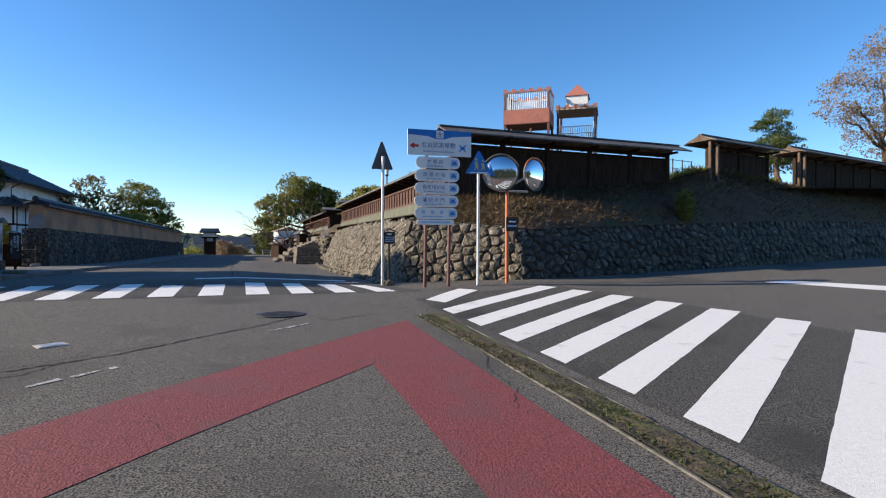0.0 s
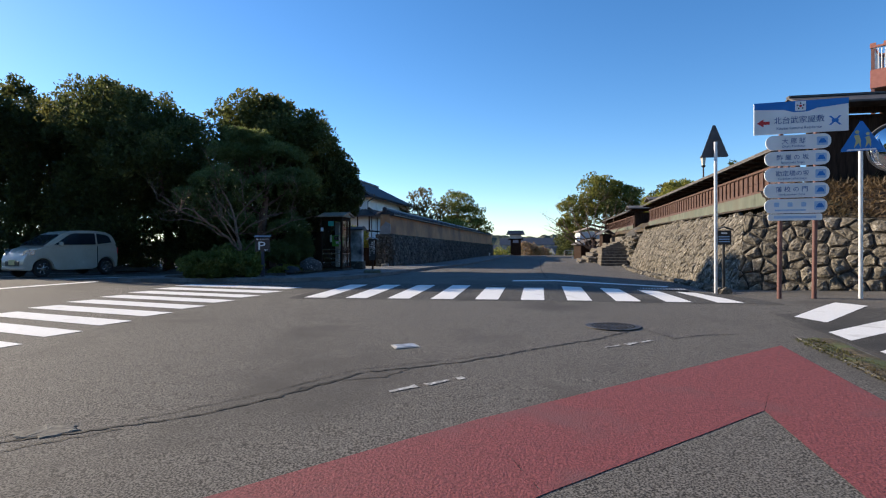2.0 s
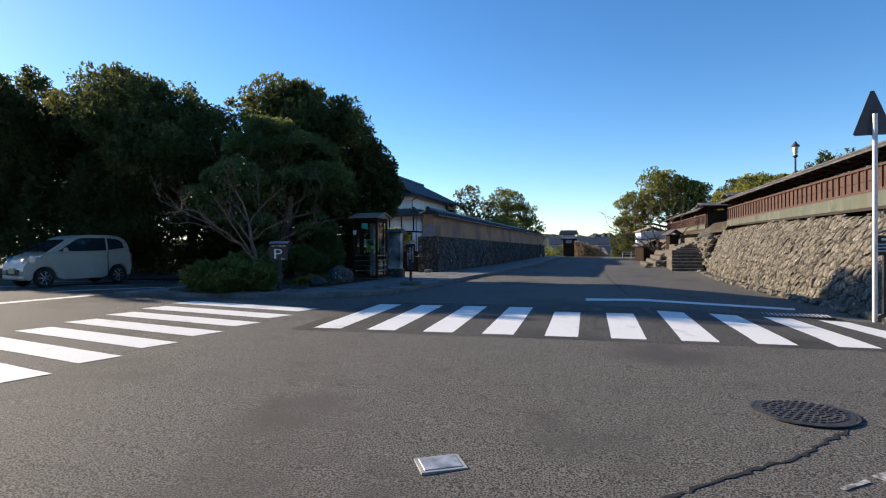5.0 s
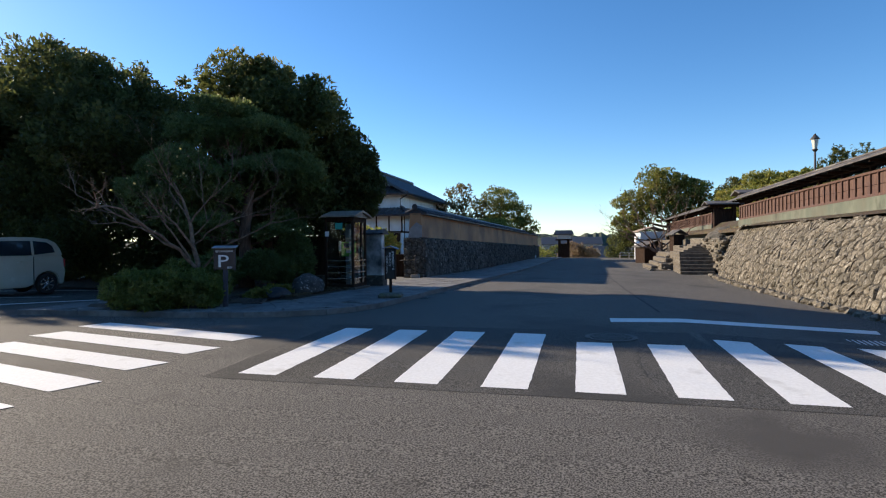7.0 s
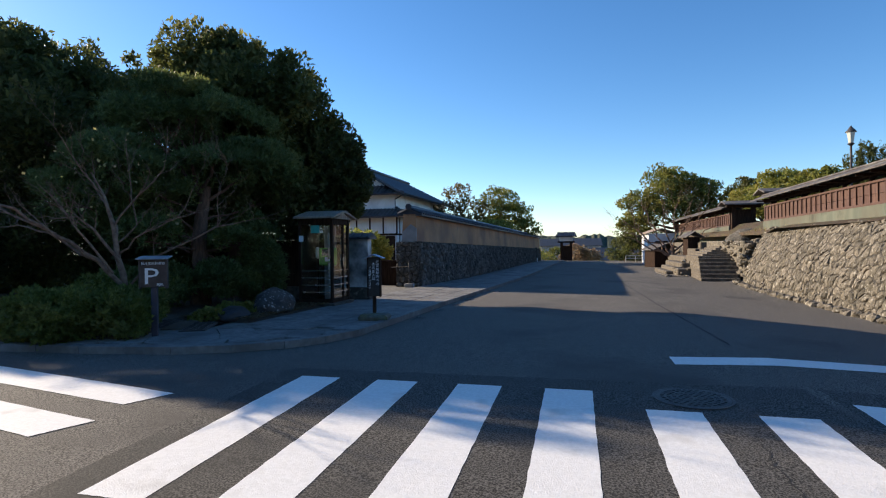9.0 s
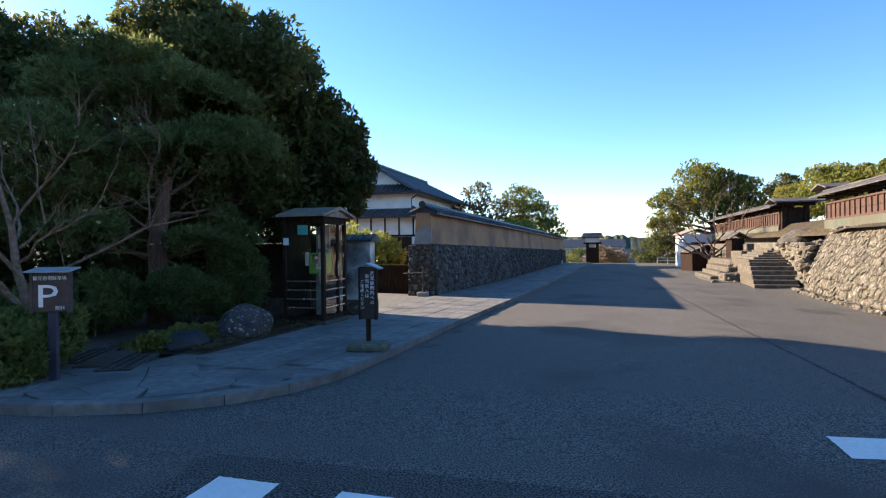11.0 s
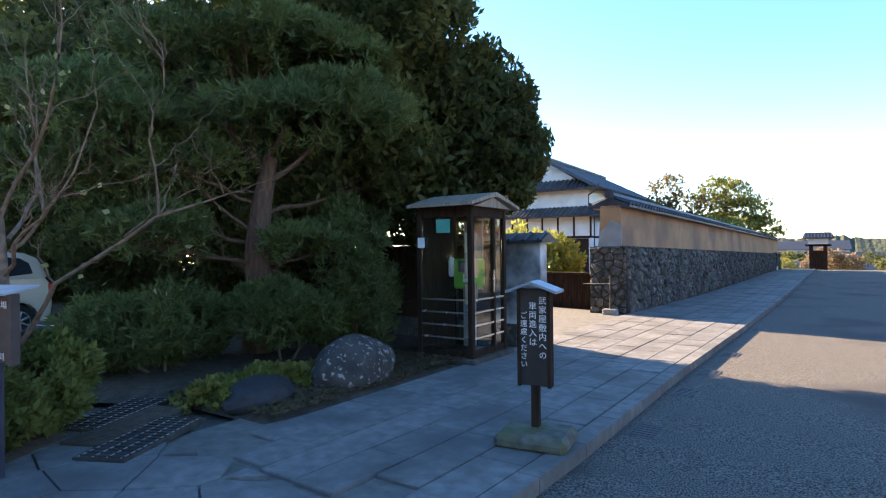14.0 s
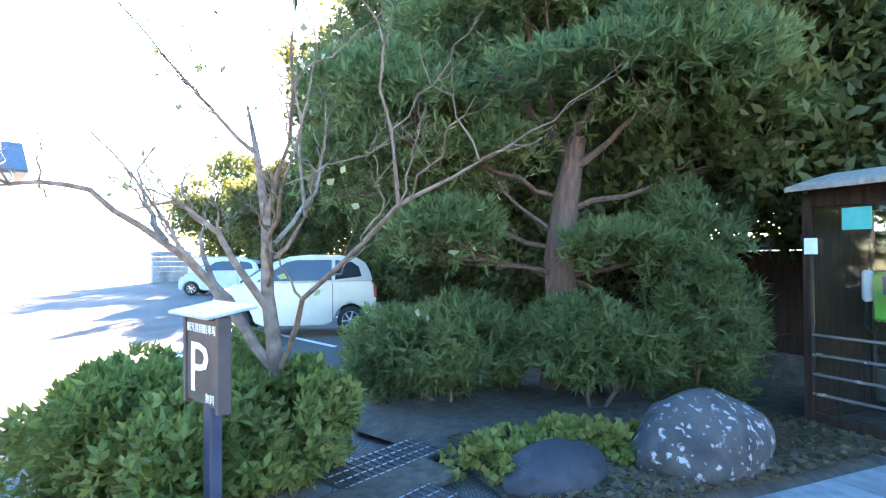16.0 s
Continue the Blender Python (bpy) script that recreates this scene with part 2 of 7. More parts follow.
def prism(outline, z0, z1, bm=None, axis="z", bevel=0.0):
    """A flat outline (pairs) drawn out from z0 to z1 along an axis; for y the pairs are x, z, for x they are y, z."""
    def put(p, h):
        return (p[0], p[1], h) if axis == "z" else (p[0], h, p[1]) if axis == "y" else (h, p[0], p[1])
    b = bmesh.new()
    lo, hi = [b.verts.new(put(p, z0)) for p in outline], [b.verts.new(put(p, z1)) for p in outline]
    b.faces.new(lo[::-1])
    b.faces.new(hi)
    for i in range(len(outline)):
        j = (i + 1) % len(outline)
        b.faces.new((lo[i], lo[j], hi[j], hi[i]))
    bmesh.ops.recalc_face_normals(b, faces=b.faces)
    if bevel:
        bmesh.ops.bevel(b, geom=b.edges[:], offset=bevel, segments=1, affect="EDGES")
    return join(bm, b)


def revolve(profile, sides=16, bm=None, m=None):
    """A turned body from (radius, height) pairs."""
    b = bmesh.new()
    rings = [[b.verts.new((r * math.cos(2 * math.pi * k / sides), r * math.sin(2 * math.pi * k / sides), h)) for k in range(sides)] for r, h in profile]
    for r, s in zip(rings, rings[1:]):
        for k in range(sides):
            b.faces.new((r[k], r[(k + 1) % sides], s[(k + 1) % sides], s[k]))
    b.faces.new(rings[0][::-1])
    b.faces.new(rings[-1])
    bmesh.ops.remove_doubles(b, verts=b.verts, dist=1e-5)
    if m is not None:
        bmesh.ops.transform(b, matrix=m, verts=b.verts)
    return join(bm, b)


# ---- the lie of the land ----
GY = [-400, -10, 0, 2.83, 5.8, 9, 12.7, 14.1, 16.5, 25, 36, 45, 60, 72, 82, 100, 160, 400]
GZ = [-8.0, -0.45, 0.077, 0.27, 0.40, 0.53, 0.62, 0.65, 0.685, 0.56, 0.36, 0.3, 0.27, 0.2, -0.5, -3.0, -9, -16]
CROSS_DIR = 10.0


def step01(v):
    v = min(1.0, max(0.0, v))
    return v * v * (3 - 2 * v)


def gz(x, y):
    """Height of the road or lot surface."""
    z = sum(float(np.interp(y + d, GY, GZ)) for d in (-1.2, -0.4, 0.4, 1.2)) / 4
    z -= 0.06 * max(0.0, min(x, 8 - x, 4.0)) * step01((y - 11) / 5) * step01((40 - y) / 6)
    if x > 10:
        z += 0.02 * (min(x, 60) - 10) * (1 - step01((y - 22) / 8))
    return z


def terrain():
    xs = sorted(set(list(np.arange(-30, 34, 0.5)) + [-900, -500, -250, -140, -90, -60, -45, -37, 38, 44, 52, 64, 90, 140, 250, 500, 900]))
    ys = sorted(set(list(np.arange(-6, 50, 0.5)) + [-400, -200, -100, -50, -28, -18, -11, 53, 57, 61, 66, 71, 77, 84, 92, 102, 120, 160, 240, 400, 700, 1200]))
    vs = [(x, y, gz(x, y)) for y in ys for x in xs]
    w = len(xs)
    fs = [(j * w + i, j * w + i + 1, (j + 1) * w + i + 1, (j + 1) * w + i) for j in range(len(ys) - 1) for i in range(w - 1)]
    return tagged(raw("ground", vs, fs, ASPHALT, smooth=True), "worn grey asphalt of a street crossing and lot", "ground", kind="structure")


def marking(name, quad, material, label, lift=0.006, n=26, group=""):
    """A painted patch with four corners, laid on the road."""
    a, b, c, d = [Vector(p) for p in quad]
    vs, fs = [], []
    m = max(2, n)
    for i in range(m + 1):
        for j in range(m + 1):
            u, v = i / m, j / m
            p = (a * (1 - u) + b * u) * (1 - v) + (d * (1 - u) + c * u) * v
            if i in (0, m) or j in (0, m):      # slightly ragged edge
                p = p + Vector((rnd.uniform(-0.004, 0.004), rnd.uniform(-0.004, 0.004)))
            vs.append((p.x, p.y, gz(p.x, p.y) + lift))
    for i in range(m):
        for j in range(m):
            k = i * (m + 1) + j
            fs.append((k, k + m + 1, k + m + 2, k + 1))
    ob = raw(name, vs, fs, material)
    ob.data.flip_normals() if ob.data.polygons[0].normal.z < 0 else None
    return tagged(ob, label, "road marking", group, "structure")


terrain()

# ---- road markings ----
for i in range(10):
    x = -5.29 + 0.9 * i
    far = 14.12 if i in (4, 5) else 14.62 + 0.1 * max(0, i - 6)
    marking("crosswalk_stripe", [(x, 11.76), (x + 0.46, 11.76), (x + 0.46, far), (x, far)], WHITE_PAINT, "fresh white crosswalk stripe across the street mouth", group="crosswalk over the street")
marking("crosswalk_stripe", [(3.4, 10.1), (3.62, 9.6), (5.15, 11.5), (4.9, 12.05)], WHITE_PAINT, "fresh white crosswalk stripe beside the gutter", group="crosswalk over the side road")
for i in range(9):
    y = 8.84 - 1.095 * i
    fx, fy = 7.14 + 0.26 * i, 12.13 - 1.1 * i
    marking("crosswalk_stripe", [(3.28, y), (3.28, y - 0.53), (fx + 0.22, fy - 0.46), (fx, fy)], WHITE_PAINT, "fresh white crosswalk stripe beside the gutter", group="crosswalk over the side road")
for i in range(10):
    x, y = -6.25 - 0.09 * i, 13.74 - 0.85 * i
    marking("crosswalk_stripe", [(x, y), (x - 0.22, y - 0.42), (-9.95, y + 0.25), (-9.7, y + 0.68)], WHITE_PAINT, "fresh white crosswalk stripe across the lot entrance", group="crosswalk over the lot entrance")
marking("stop_line", [(-1.15, 15.95), (2.95, 16.5), (3.1, 16.95), (-1.15, 16.4)], WHITE_PAINT, "broad white stop line on the street")
marking("stop_line", [(13.4, 10.9), (14.35, 11.0), (15.6, 8.6), (14.5, 8.0)], WHITE_PAINT, "broad white stop line on the side road")
marking("stop_line", [(-13.45, 15.1), (-13.1, 14.95), (-14.6, 11.4), (-14.95, 11.55)], WHITE_PAINT, "white stop line at the lot")
for q in ([(-13.1, 17.9), (-12.95, 17.8), (-15.3, 15.6), (-15.45, 15.7)], [(-15.2, 18.25), (-15.1, 18.15), (-20.5, 16.2), (-20.6, 16.3)], [(-16.0, 20.6), (-15.9, 20.5), (-21.3, 18.9), (-21.4, 19.0)]):
    marking("bay_line", q, WHITE_PAINT, "thin white line of a parking bay", group="parking bay lines")
for a, b in (((-1.74, 5.66), (-1.14, 6.17)), ((0.33, 7.6), (1.07, 8.14))):
    d = (Vector(b) - Vector(a)).normalized()
    o = Vector((-d.y, d.x)) * 0.06
    L = (Vector(b) - Vector(a)).length
    s = 0.0
    while s < L - 0.06:
        w_ = min(rnd.uniform(0.1, 0.3), L - s)
        p0, p1 = Vector(a) + d * s, Vector(a) + d * (s + w_)
        k0, k1 = o * rnd.uniform(0.3, 1.0), o * rnd.uniform(0.3, 1.0)
        marking("lane_dash", [p0 - k0, p1 - k1 * rnd.uniform(0.4, 1), p1 + k1, p0 + k0 * rnd.uniform(0.4, 1)], WORN_PAINT, "worn remains of a white lane dash", n=6, group="worn lane dashes")
        s += w_ + rnd.uniform(0.02, 0.12)
# the red band bends at a corner
red_out = [(2.36, 7.95), (-0.9, 5.08), (-6.5, -0.6)]
red_in = [(1.3, 5.58), (-0.4, 4.02), (-5.6, -1.2)]
for (a, b), (c, d) in zip(zip(red_out, red_out[1:]), zip(red_in, red_in[1:])):
    marking("red_band", [a, b, d, c], RED_PAINT, "dull red painted road band", lift=0.004, n=14)
marking("red_band", [(2.36, 7.95), (1.3, 5.58), (1.24, -4), (2.18, -4)], RED_PAINT, "dull red painted road band", lift=0.004, n=20)
marking("patch", [(-5.6, 11.55), (3.9, 11.6), (3.9, 15.2), (-5.6, 14.95)], ASPHALT_DARK, "darker strip of newer asphalt under the crosswalk", lift=0.003, n=20)
marking("patch", [(3.2, 10.3), (3.2, -4), (9.2, -1.5), (7.6, 12.3)], ASPHALT_DARK, "darker strip of newer asphalt under the crosswalk", lift=0.003, n=20)


def ribbon(name, pts, width, material, label, lift=0.005, wob=0.02, kind="structure"):
    """A thin uneven strip along points on the road (cracks, seams)."""
    r = random.Random(len(pts) + int(pts[0][0] * 10))
    path = []
    for a, b in zip(pts, pts[1:]):
        k = max(2, int((Vector(b) - Vector(a)).length / 0.06))
        for i in range(k):
            p = Vector(a).lerp(Vector(b), i / k)
            path.append(p + Vector((r.uniform(-wob, wob), r.uniform(-wob, wob))))
    vs, fs = [], []
    for i, p in enumerate(path):
        d = (path[min(i + 1, len(path) - 1)] - path[max(i - 1, 0)]).normalized()
        w = width * r.uniform(0.3, 1.3) / 2
        for s in (-1, 1):
            x, y = p.x - d.y * w * s, p.y + d.x * w * s
            vs.append((x, y, gz(x, y) + lift))
    for i in range(len(path) - 1):
        fs.append((2 * i, 2 * i + 2, 2 * i + 3, 2 * i + 1))
    return tagged(raw(name, vs, fs, material), label, "road crack", "", kind)


CRACK = mat("crack_dark", (0.012, 0.012, 0.011), (0.024, 0.022, 0.02), scale=20, rough=0.9, bump=0.3)
# strip drawn wider to take in the shade along the crack's ledge
ribbon("road_crack", [(-7, 2.2), (-4.6, 3.9), (-3.12, 4.84), (-2.66, 5.41), (-2.18, 6.22), (-1.25, 6.74), (-0.53, 7.39), (0.29, 8.08), (0.83, 8.68)], 0.034, CRACK, "long dark crack across the asphalt")
PATCH = mat("worn_concrete_patch", (0.085, 0.078, 0.066), (0.19, 0.175, 0.145), scale=18, rough=0.95, bump=0.7, bscale=60)


def worn_patch(x, y, rx, ry, turn, seed):
    """A thin worn scab of pale mortar in the asphalt, with a ragged rim."""
    rnd_ = random.Random(seed)
    c_, s_ = math.cos(math.radians(turn)), math.sin(math.radians(turn))
    vs, fs = [], []
    n = 34
    rim = [1 + rnd_.uniform(-0.16, 0.16) + 0.1 * math.sin(k * 1.1 + seed) for k in range(n)]
    for ring, h in ((1.0, 0.002), (0.9, 0.009), (0.5, 0.012)):
        for k in range(n):
            a = k * 2 * math.pi / n
            u, v = rx * ring * rim[k] * math.cos(a), ry * ring * rim[k] * math.sin(a)
            px, py = x + u * c_ - v * s_, y + u * s_ + v * c_
            vs.append((px, py, gz(px, py) + h + rnd_.uniform(-0.002, 0.002)))
    vs.append((x, y, gz(x, y) + 0.012))
    for r in (0, 1):
        for k in range(n):
            j = (k + 1) % n
            fs.append((r * n + k, r * n + j, (r + 1) * n + j, (r + 1) * n + k))
    fs += [(2 * n + k, 2 * n + (k + 1) % n, 3 * n) for k in range(n)]
    return tagged(raw("road_patch", vs, fs, PATCH), "ragged patch of pale worn mortar in the asphalt", "road patch", "", "structure")


worn_patch(-4.0, 4.42, 0.21, 0.13, 20, 3)
ribbon("road_crack", [(-5.2, 3.3), (-4.36, 4.14), (-4.14, 4.45), (-3.93, 4.62), (-4.03, 4.95)], 0.014, CRACK, "fine crack beside the worn patch")
ribbon("road_crack", [(-4.9, 3.0), (-4.1, 3.95), (-3.86, 4.2), (-3.42, 4.58)], 0.016, CRACK, "fine crack beside the worn patch")
ribbon("road_crack", [(-3.5, 4.72), (-2.78, 5.52), (-2.28, 6.32), (-1.35, 6.84), (-0.9, 7.2)], 0.014, CRACK, "fine crack running beside the long one")
ribbon("road_crack", [(-2.6, 5.6), (-2.3, 5.95), (-1.9, 6.1), (-1.7, 6.5)], 0.02, CRACK, "short branching crack in the asphalt")
ribbon("road_crack", [(1.0, 8.75), (1.25, 8.2), (1.6, 8.45), (2.1, 8.6)], 0.025, CRACK, "short branching crack in the asphalt")
ribbon("road_crack", [(-3.5, 8.9), (-1.5, 9.3), (0.1, 9.55), (2.0, 9.7)], 0.008, CRACK, "fine crack across the asphalt")
ribbon("road_crack", [(-0.95, 12.3), (-1.0, 13.0), (-0.95, 13.5)], 0.02, CRACK, "short dark crack between the stripes")
ribbon("road_seam", [(-0.2, 17.4), (-0.35, 24), (-0.4, 36), (-0.3, 52)], 0.05, CRACK, "dark seam between two lanes of asphalt", wob=0.01)
ribbon("road_crack", [(2.1, 3.9), (2.35, 4.4), (2.4, 5.1), (2.62, 5.6)], 0.012, CRACK, "short crack beside the gutter")

LIP = mat("dirty_concrete", (0.09, 0.085, 0.07), (0.17, 0.16, 0.135), scale=12, rough=0.95, bump=0.6, bscale=50)
# mossy gutter: a shallow channel with concrete lips
for nm, x0, x1, dz, m_, lb in (("gutter_bed", 2.75, 3.09, -0.0, MOSS, "mossy earth-filled gutter along the side road"), ("gutter_lip", 2.71, 2.75, 0.01, LIP, "stained concrete lip of the gutter"), ("gutter_lip", 3.09, 3.12, 0.008, LIP, "stained concrete lip of the gutter")):
    vs, fs = [], []
    n = 60
    for i in range(n + 1):
        y = 8.4 - 12.4 * i / n
        sh = -0.16 * (8.4 - y) / 6.1 if y > 2.3 else -0.16
        for k in range(5):
            x = x0 + (x1 - x0) * k / 4 + sh
            bump = rnd.uniform(0.004, 0.03) if nm == "gutter_bed" else 0.006 + dz * (1 if 0 < k < 4 else 0)
            vs.append((x, y, gz(x, y) + bump))
    fs = [(i * 5 + k, i * 5 + k + 1, (i + 1) * 5 + k + 1, (i + 1) * 5 + k) for i in range(n) for k in range(4)]
    ob = raw(nm, vs, fs, m_)
    ob.data.flip_normals()
    tagged(ob, lb, "gutter", kind="structure")


def manhole(x, y, r, label):
    th = thing("manhole_cover", (x, y, gz(x, y)), label, "manhole cover")
    part("ring", revolve([(r, 0.0), (r, 0.008), (r * 0.93, 0.008), (r * 0.93, 0.0)], 32), IRON, th)
    part("plate", revolve([(r * 0.92, 0.0), (r * 0.92, 0.008), (0.001, 0.009)], 32), IRON, th)
    b = bmesh.new()
    for ring in range(1, 6):
        k = ring * 6
        for i in range(k):
            a = 2 * math.pi * i / k
            px, py = ring * r * 0.15 * math.cos(a), ring * r * 0.15 * math.sin(a)
            box(px - 0.016, px + 0.016, py - 0.016, py + 0.016, 0.006, 0.015, 0.0, b)
    tagged(part("stud_pattern", b, IRON, th, "raised pattern of small studs"), kind="stuff")


IRON = mat("cast_iron", (0.055, 0.05, 0.048), (0.1, 0.092, 0.088), scale=10, rough=0.6, metal=0.5, bump=0.3, bscale=60)
manhole(0.6, 9.0, 0.38, "round cast-iron manhole cover in the asphalt")
manhole(-1.22, 14.56, 0.36, "round cast-iron manhole cover beside the stripes")
th = thing("valve_cover", (-2.03, 7.42, gz(-2.03, 7.42), 0, 0, 30), "small worn metal valve lid painted pale", "valve lid")
part("lid", box(-0.13, 0.13, -0.1, 0.1, -0.01, 0.012, 0.006), mat("worn_lid", (0.2, 0.21, 0.22), (0.5, 0.51, 0.53), scale=9, rough=0.5, metal=0.3, bump=0.2), th)
part("rim", box(-0.155, 0.155, -0.125, 0.125, -0.01, 0.007, 0.003), CONCRETE, th)
th = thing("storm_drain", (2.35, 15.45, gz(2.35, 15.45), 0, 0, -8), "long steel drain grating in the asphalt", "drain grate")
part("frame", box(-0.85, 0.85, -0.22, 0.22, -0.03, 0.006, 0.004), IRON, th)
for i in range(24):
    part("bar", box(-0.8 + i * 0.068, -0.78 + i * 0.068, -0.19, 0.19, 0.0, 0.014), STEEL, th)


# ---- stone walls ----
def cells(w, h, size, seed, aspect=1.0, jitter=0.47):
    """Convex cells that fill a w x h sheet, as lists of (u, v)."""
    r = random.Random(seed)
    nx, ny = max(1, round(w / (size * aspect))), max(1, round(h / size))
    sx, sy = w / nx, h / ny
    pts = {(i, j): ((i + 0.5 + (0.5 if j % 2 else 0) + r.uniform(-jitter, jitter)) * sx, (j + 0.5 + r.uniform(-jitter, jitter)) * sy) for i in range(-2, nx + 2) for j in range(-2, ny + 2)}
    out = []
    for (i, j), p in pts.items():
        if not (-1 <= i <= nx and -1 <= j <= ny):
            continue
        poly = [(max(0, p[0] - 3 * sx), max(0, p[1] - 3 * sy)), (min(w, p[0] + 3 * sx), max(0, p[1] - 3 * sy)), (min(w, p[0] + 3 * sx), min(h, p[1] + 3 * sy)), (max(0, p[0] - 3 * sx), min(h, p[1] + 3 * sy))]
        if poly[0][0] >= poly[1][0] or poly[1][1] >= poly[2][1]:
            continue
        for di in range(-2, 3):
            for dj in range(-2, 3):
                q = pts.get((i + di, j + dj))
                if q is None or (di == 0 and dj == 0):
                    continue
                mx, my, nx_, ny_ = (p[0] + q[0]) / 2, (p[1] + q[1]) / 2, q[0] - p[0], q[1] - p[1]
                new_poly = []
                for k in range(len(poly)):
                    a, b = poly[k], poly[(k + 1) % len(poly)]
                    da, db = (a[0] - mx) * nx_ + (a[1] - my) * ny_, (b[0] - mx) * nx_ + (b[1] - my) * ny_
                    if da <= 0:
                        new_poly.append(a)
                    if da * db < 0:
                        t = da / (da - db)
                        new_poly.append((a[0] + (b[0] - a[0]) * t, a[1] + (b[1] - a[1]) * t))
                poly = new_poly
                if not poly:
                    break
            if not poly:
                break
        if len(poly) > 2:
            cu, cv = sum(a[0] for a in poly) / len(poly), sum(a[1] for a in poly) / len(poly)
            clean = [poly[k] for k in range(len(poly)) if math.dist(poly[k], poly[k - 1]) > size * 0.08]
            if len(clean) > 2:
                out.append(((cu, cv), clean))
    return out


def pillow(poly, c, at, gap, proud, r):
    """One rough-hewn stone: a cell drawn in by the joint, its outline chipped, its face broken into tilted facets. at(u, v, d) gives the place d in front of the wall."""
    vs, fs = [], []
    size = max(math.dist(p, c) for p in poly)
    rim = []
    for p, q in zip(poly, poly[1:] + poly[:1]):
        rim.append((p[0] + (c[0] - p[0]) * r.uniform(0.0, 0.16), p[1] + (c[1] - p[1]) * r.uniform(0.0, 0.16)))
        if math.dist(p, q) > 0.55 * size:
            k, e = r.uniform(0.35, 0.65), r.uniform(-0.03, 0.07)
            m_ = (p[0] + (q[0] - p[0]) * k, p[1] + (q[1] - p[1]) * k)
            rim.append((m_[0] + (c[0] - m_[0]) * e, m_[1] + (c[1] - m_[1]) * e))
    n = len(rim)
    s0 = max(0.5, 1 - gap / size)
    tilt = (r.uniform(-0.6, 0.6) / size, r.uniform(-0.6, 0.6) / size)
    off = (r.uniform(-0.25, 0.25) * size, r.uniform(-0.25, 0.25) * size)
    for s_, d in ((s0, -0.06), (s0 * 0.98, proud * 0.2), (s0 * 0.72, proud)):
        for p in rim:
            k = s_ * (1 if d < 0 else r.uniform(0.9, 1.0))
            du, dv = (p[0] - c[0]) * k, (p[1] - c[1]) * k
            dd = d if d < 0 else d * r.uniform(0.55, 1.3) + (tilt[0] * du + tilt[1] * dv) * d
            sh = 0.0 if d < proud else 0.3
            vs.append(at(c[0] + du + off[0] * sh, c[1] + dv + off[1] * sh, dd))
    for ring in range(2):
        for k in range(n):
            a, b = ring * n + k, ring * n + (k + 1) % n
            fs.append((a, b, b + n, a + n))
    vs.append(at(c[0] + off[0], c[1] + off[1], proud * r.uniform(0.8, 1.5)))
    fs += [(2 * n + k, 2 * n + (k + 1) % n, 3 * n) for k in range(n)]
    return vs, fs


def stone_wall(name, a, b, zb, zt, batter, size, material, label, seed, thick=0.9, proud=0.07, near=None, aspect=1.0, gap=0.018, joint=None):
    """A wall of single stones from a to b (plan), outer face to the right of a->b; heights at both ends; face leans back by batter."""
    A, B = Vector((*a, 0)), Vector((*b, 0))
    d = (B - A).normalized()
    back = Vector((-d.y, d.x, 0))
    L = (B - A).length
    hmax = max(zt[0] - zb[0], zt[1] - zb[1])
    def at(u, v, out):
        t, w = u / L, v / hmax
        z0, z1 = zb[0] + (zb[1] - zb[0]) * t, zt[0] + (zt[1] - zt[0]) * t
        bend = 0.5 * w + 0.5 * w * w
        p = A + d * u + back * (batter * bend - out)
        return (p.x, p.y, z0 + (z1 - z0) * w)
    def rear(u, w):
        t = u / L
        p = A + d * u + back * (batter + thick)
        return (p.x, p.y, (zb[0] + (zb[1] - zb[0]) * t) + w * ((zt[0] + (zt[1] - zt[0]) * t) - (zb[0] + (zb[1] - zb[0]) * t)))
    n, m = max(2, int(L / 1.5)), 6
    vs = [at(L * i / n, hmax * j / m, -0.005) for i in range(n + 1) for j in range(m + 1)]
    fs = [(i * (m + 1) + j, (i + 1) * (m + 1) + j, (i + 1) * (m + 1) + j + 1, i * (m + 1) + j + 1) for i in range(n) for j in range(m)]
    k = len(vs)
    vs += [rear(L * i / n, w) for i in range(n + 1) for w in (0, 1)]
    for i in range(n):
        fs += [(i * (m + 1) + m, (i + 1) * (m + 1) + m, k + 2 * (i + 1) + 1, k + 2 * i + 1), (k + 2 * i + 1, k + 2 * i + 3, k + 2 * i + 2, k + 2 * i)]
    fs += [tuple(range(0, m + 1)) + (k + 1, k), tuple(range(n * (m + 1) + m, n * (m + 1) - 1, -1)) + (k + 2 * n, k + 2 * n + 1)]
    root = tagged(raw(name, vs, fs, joint or MORTAR), label, "stone wall", kind="structure")
    root.data.validate()
    r = random.Random(seed)
    todo = []
    for c, poly in cells(L, hmax, size, seed, aspect):
        todo.append((c[0], *pillow(poly, c, at, gap * r.uniform(0.7, 1.8), proud * r.uniform(0.6, 1.4), r)))
    if near is not None:
        todo.sort(key=lambda q: abs(q[0] - near))
    allv, allf = [], []
    for i, (_, v, f_) in enumerate(todo):
        if i < 290:
            stones_later.append((root, v, f_, material))
        else:
            o = len(allv)
            allv += v
            allf += [tuple(x + o for x in g) for g in f_]
    if allv:
        tagged(raw("stones", allv, allf, material, root), "", "", "", "stuff")
    return root


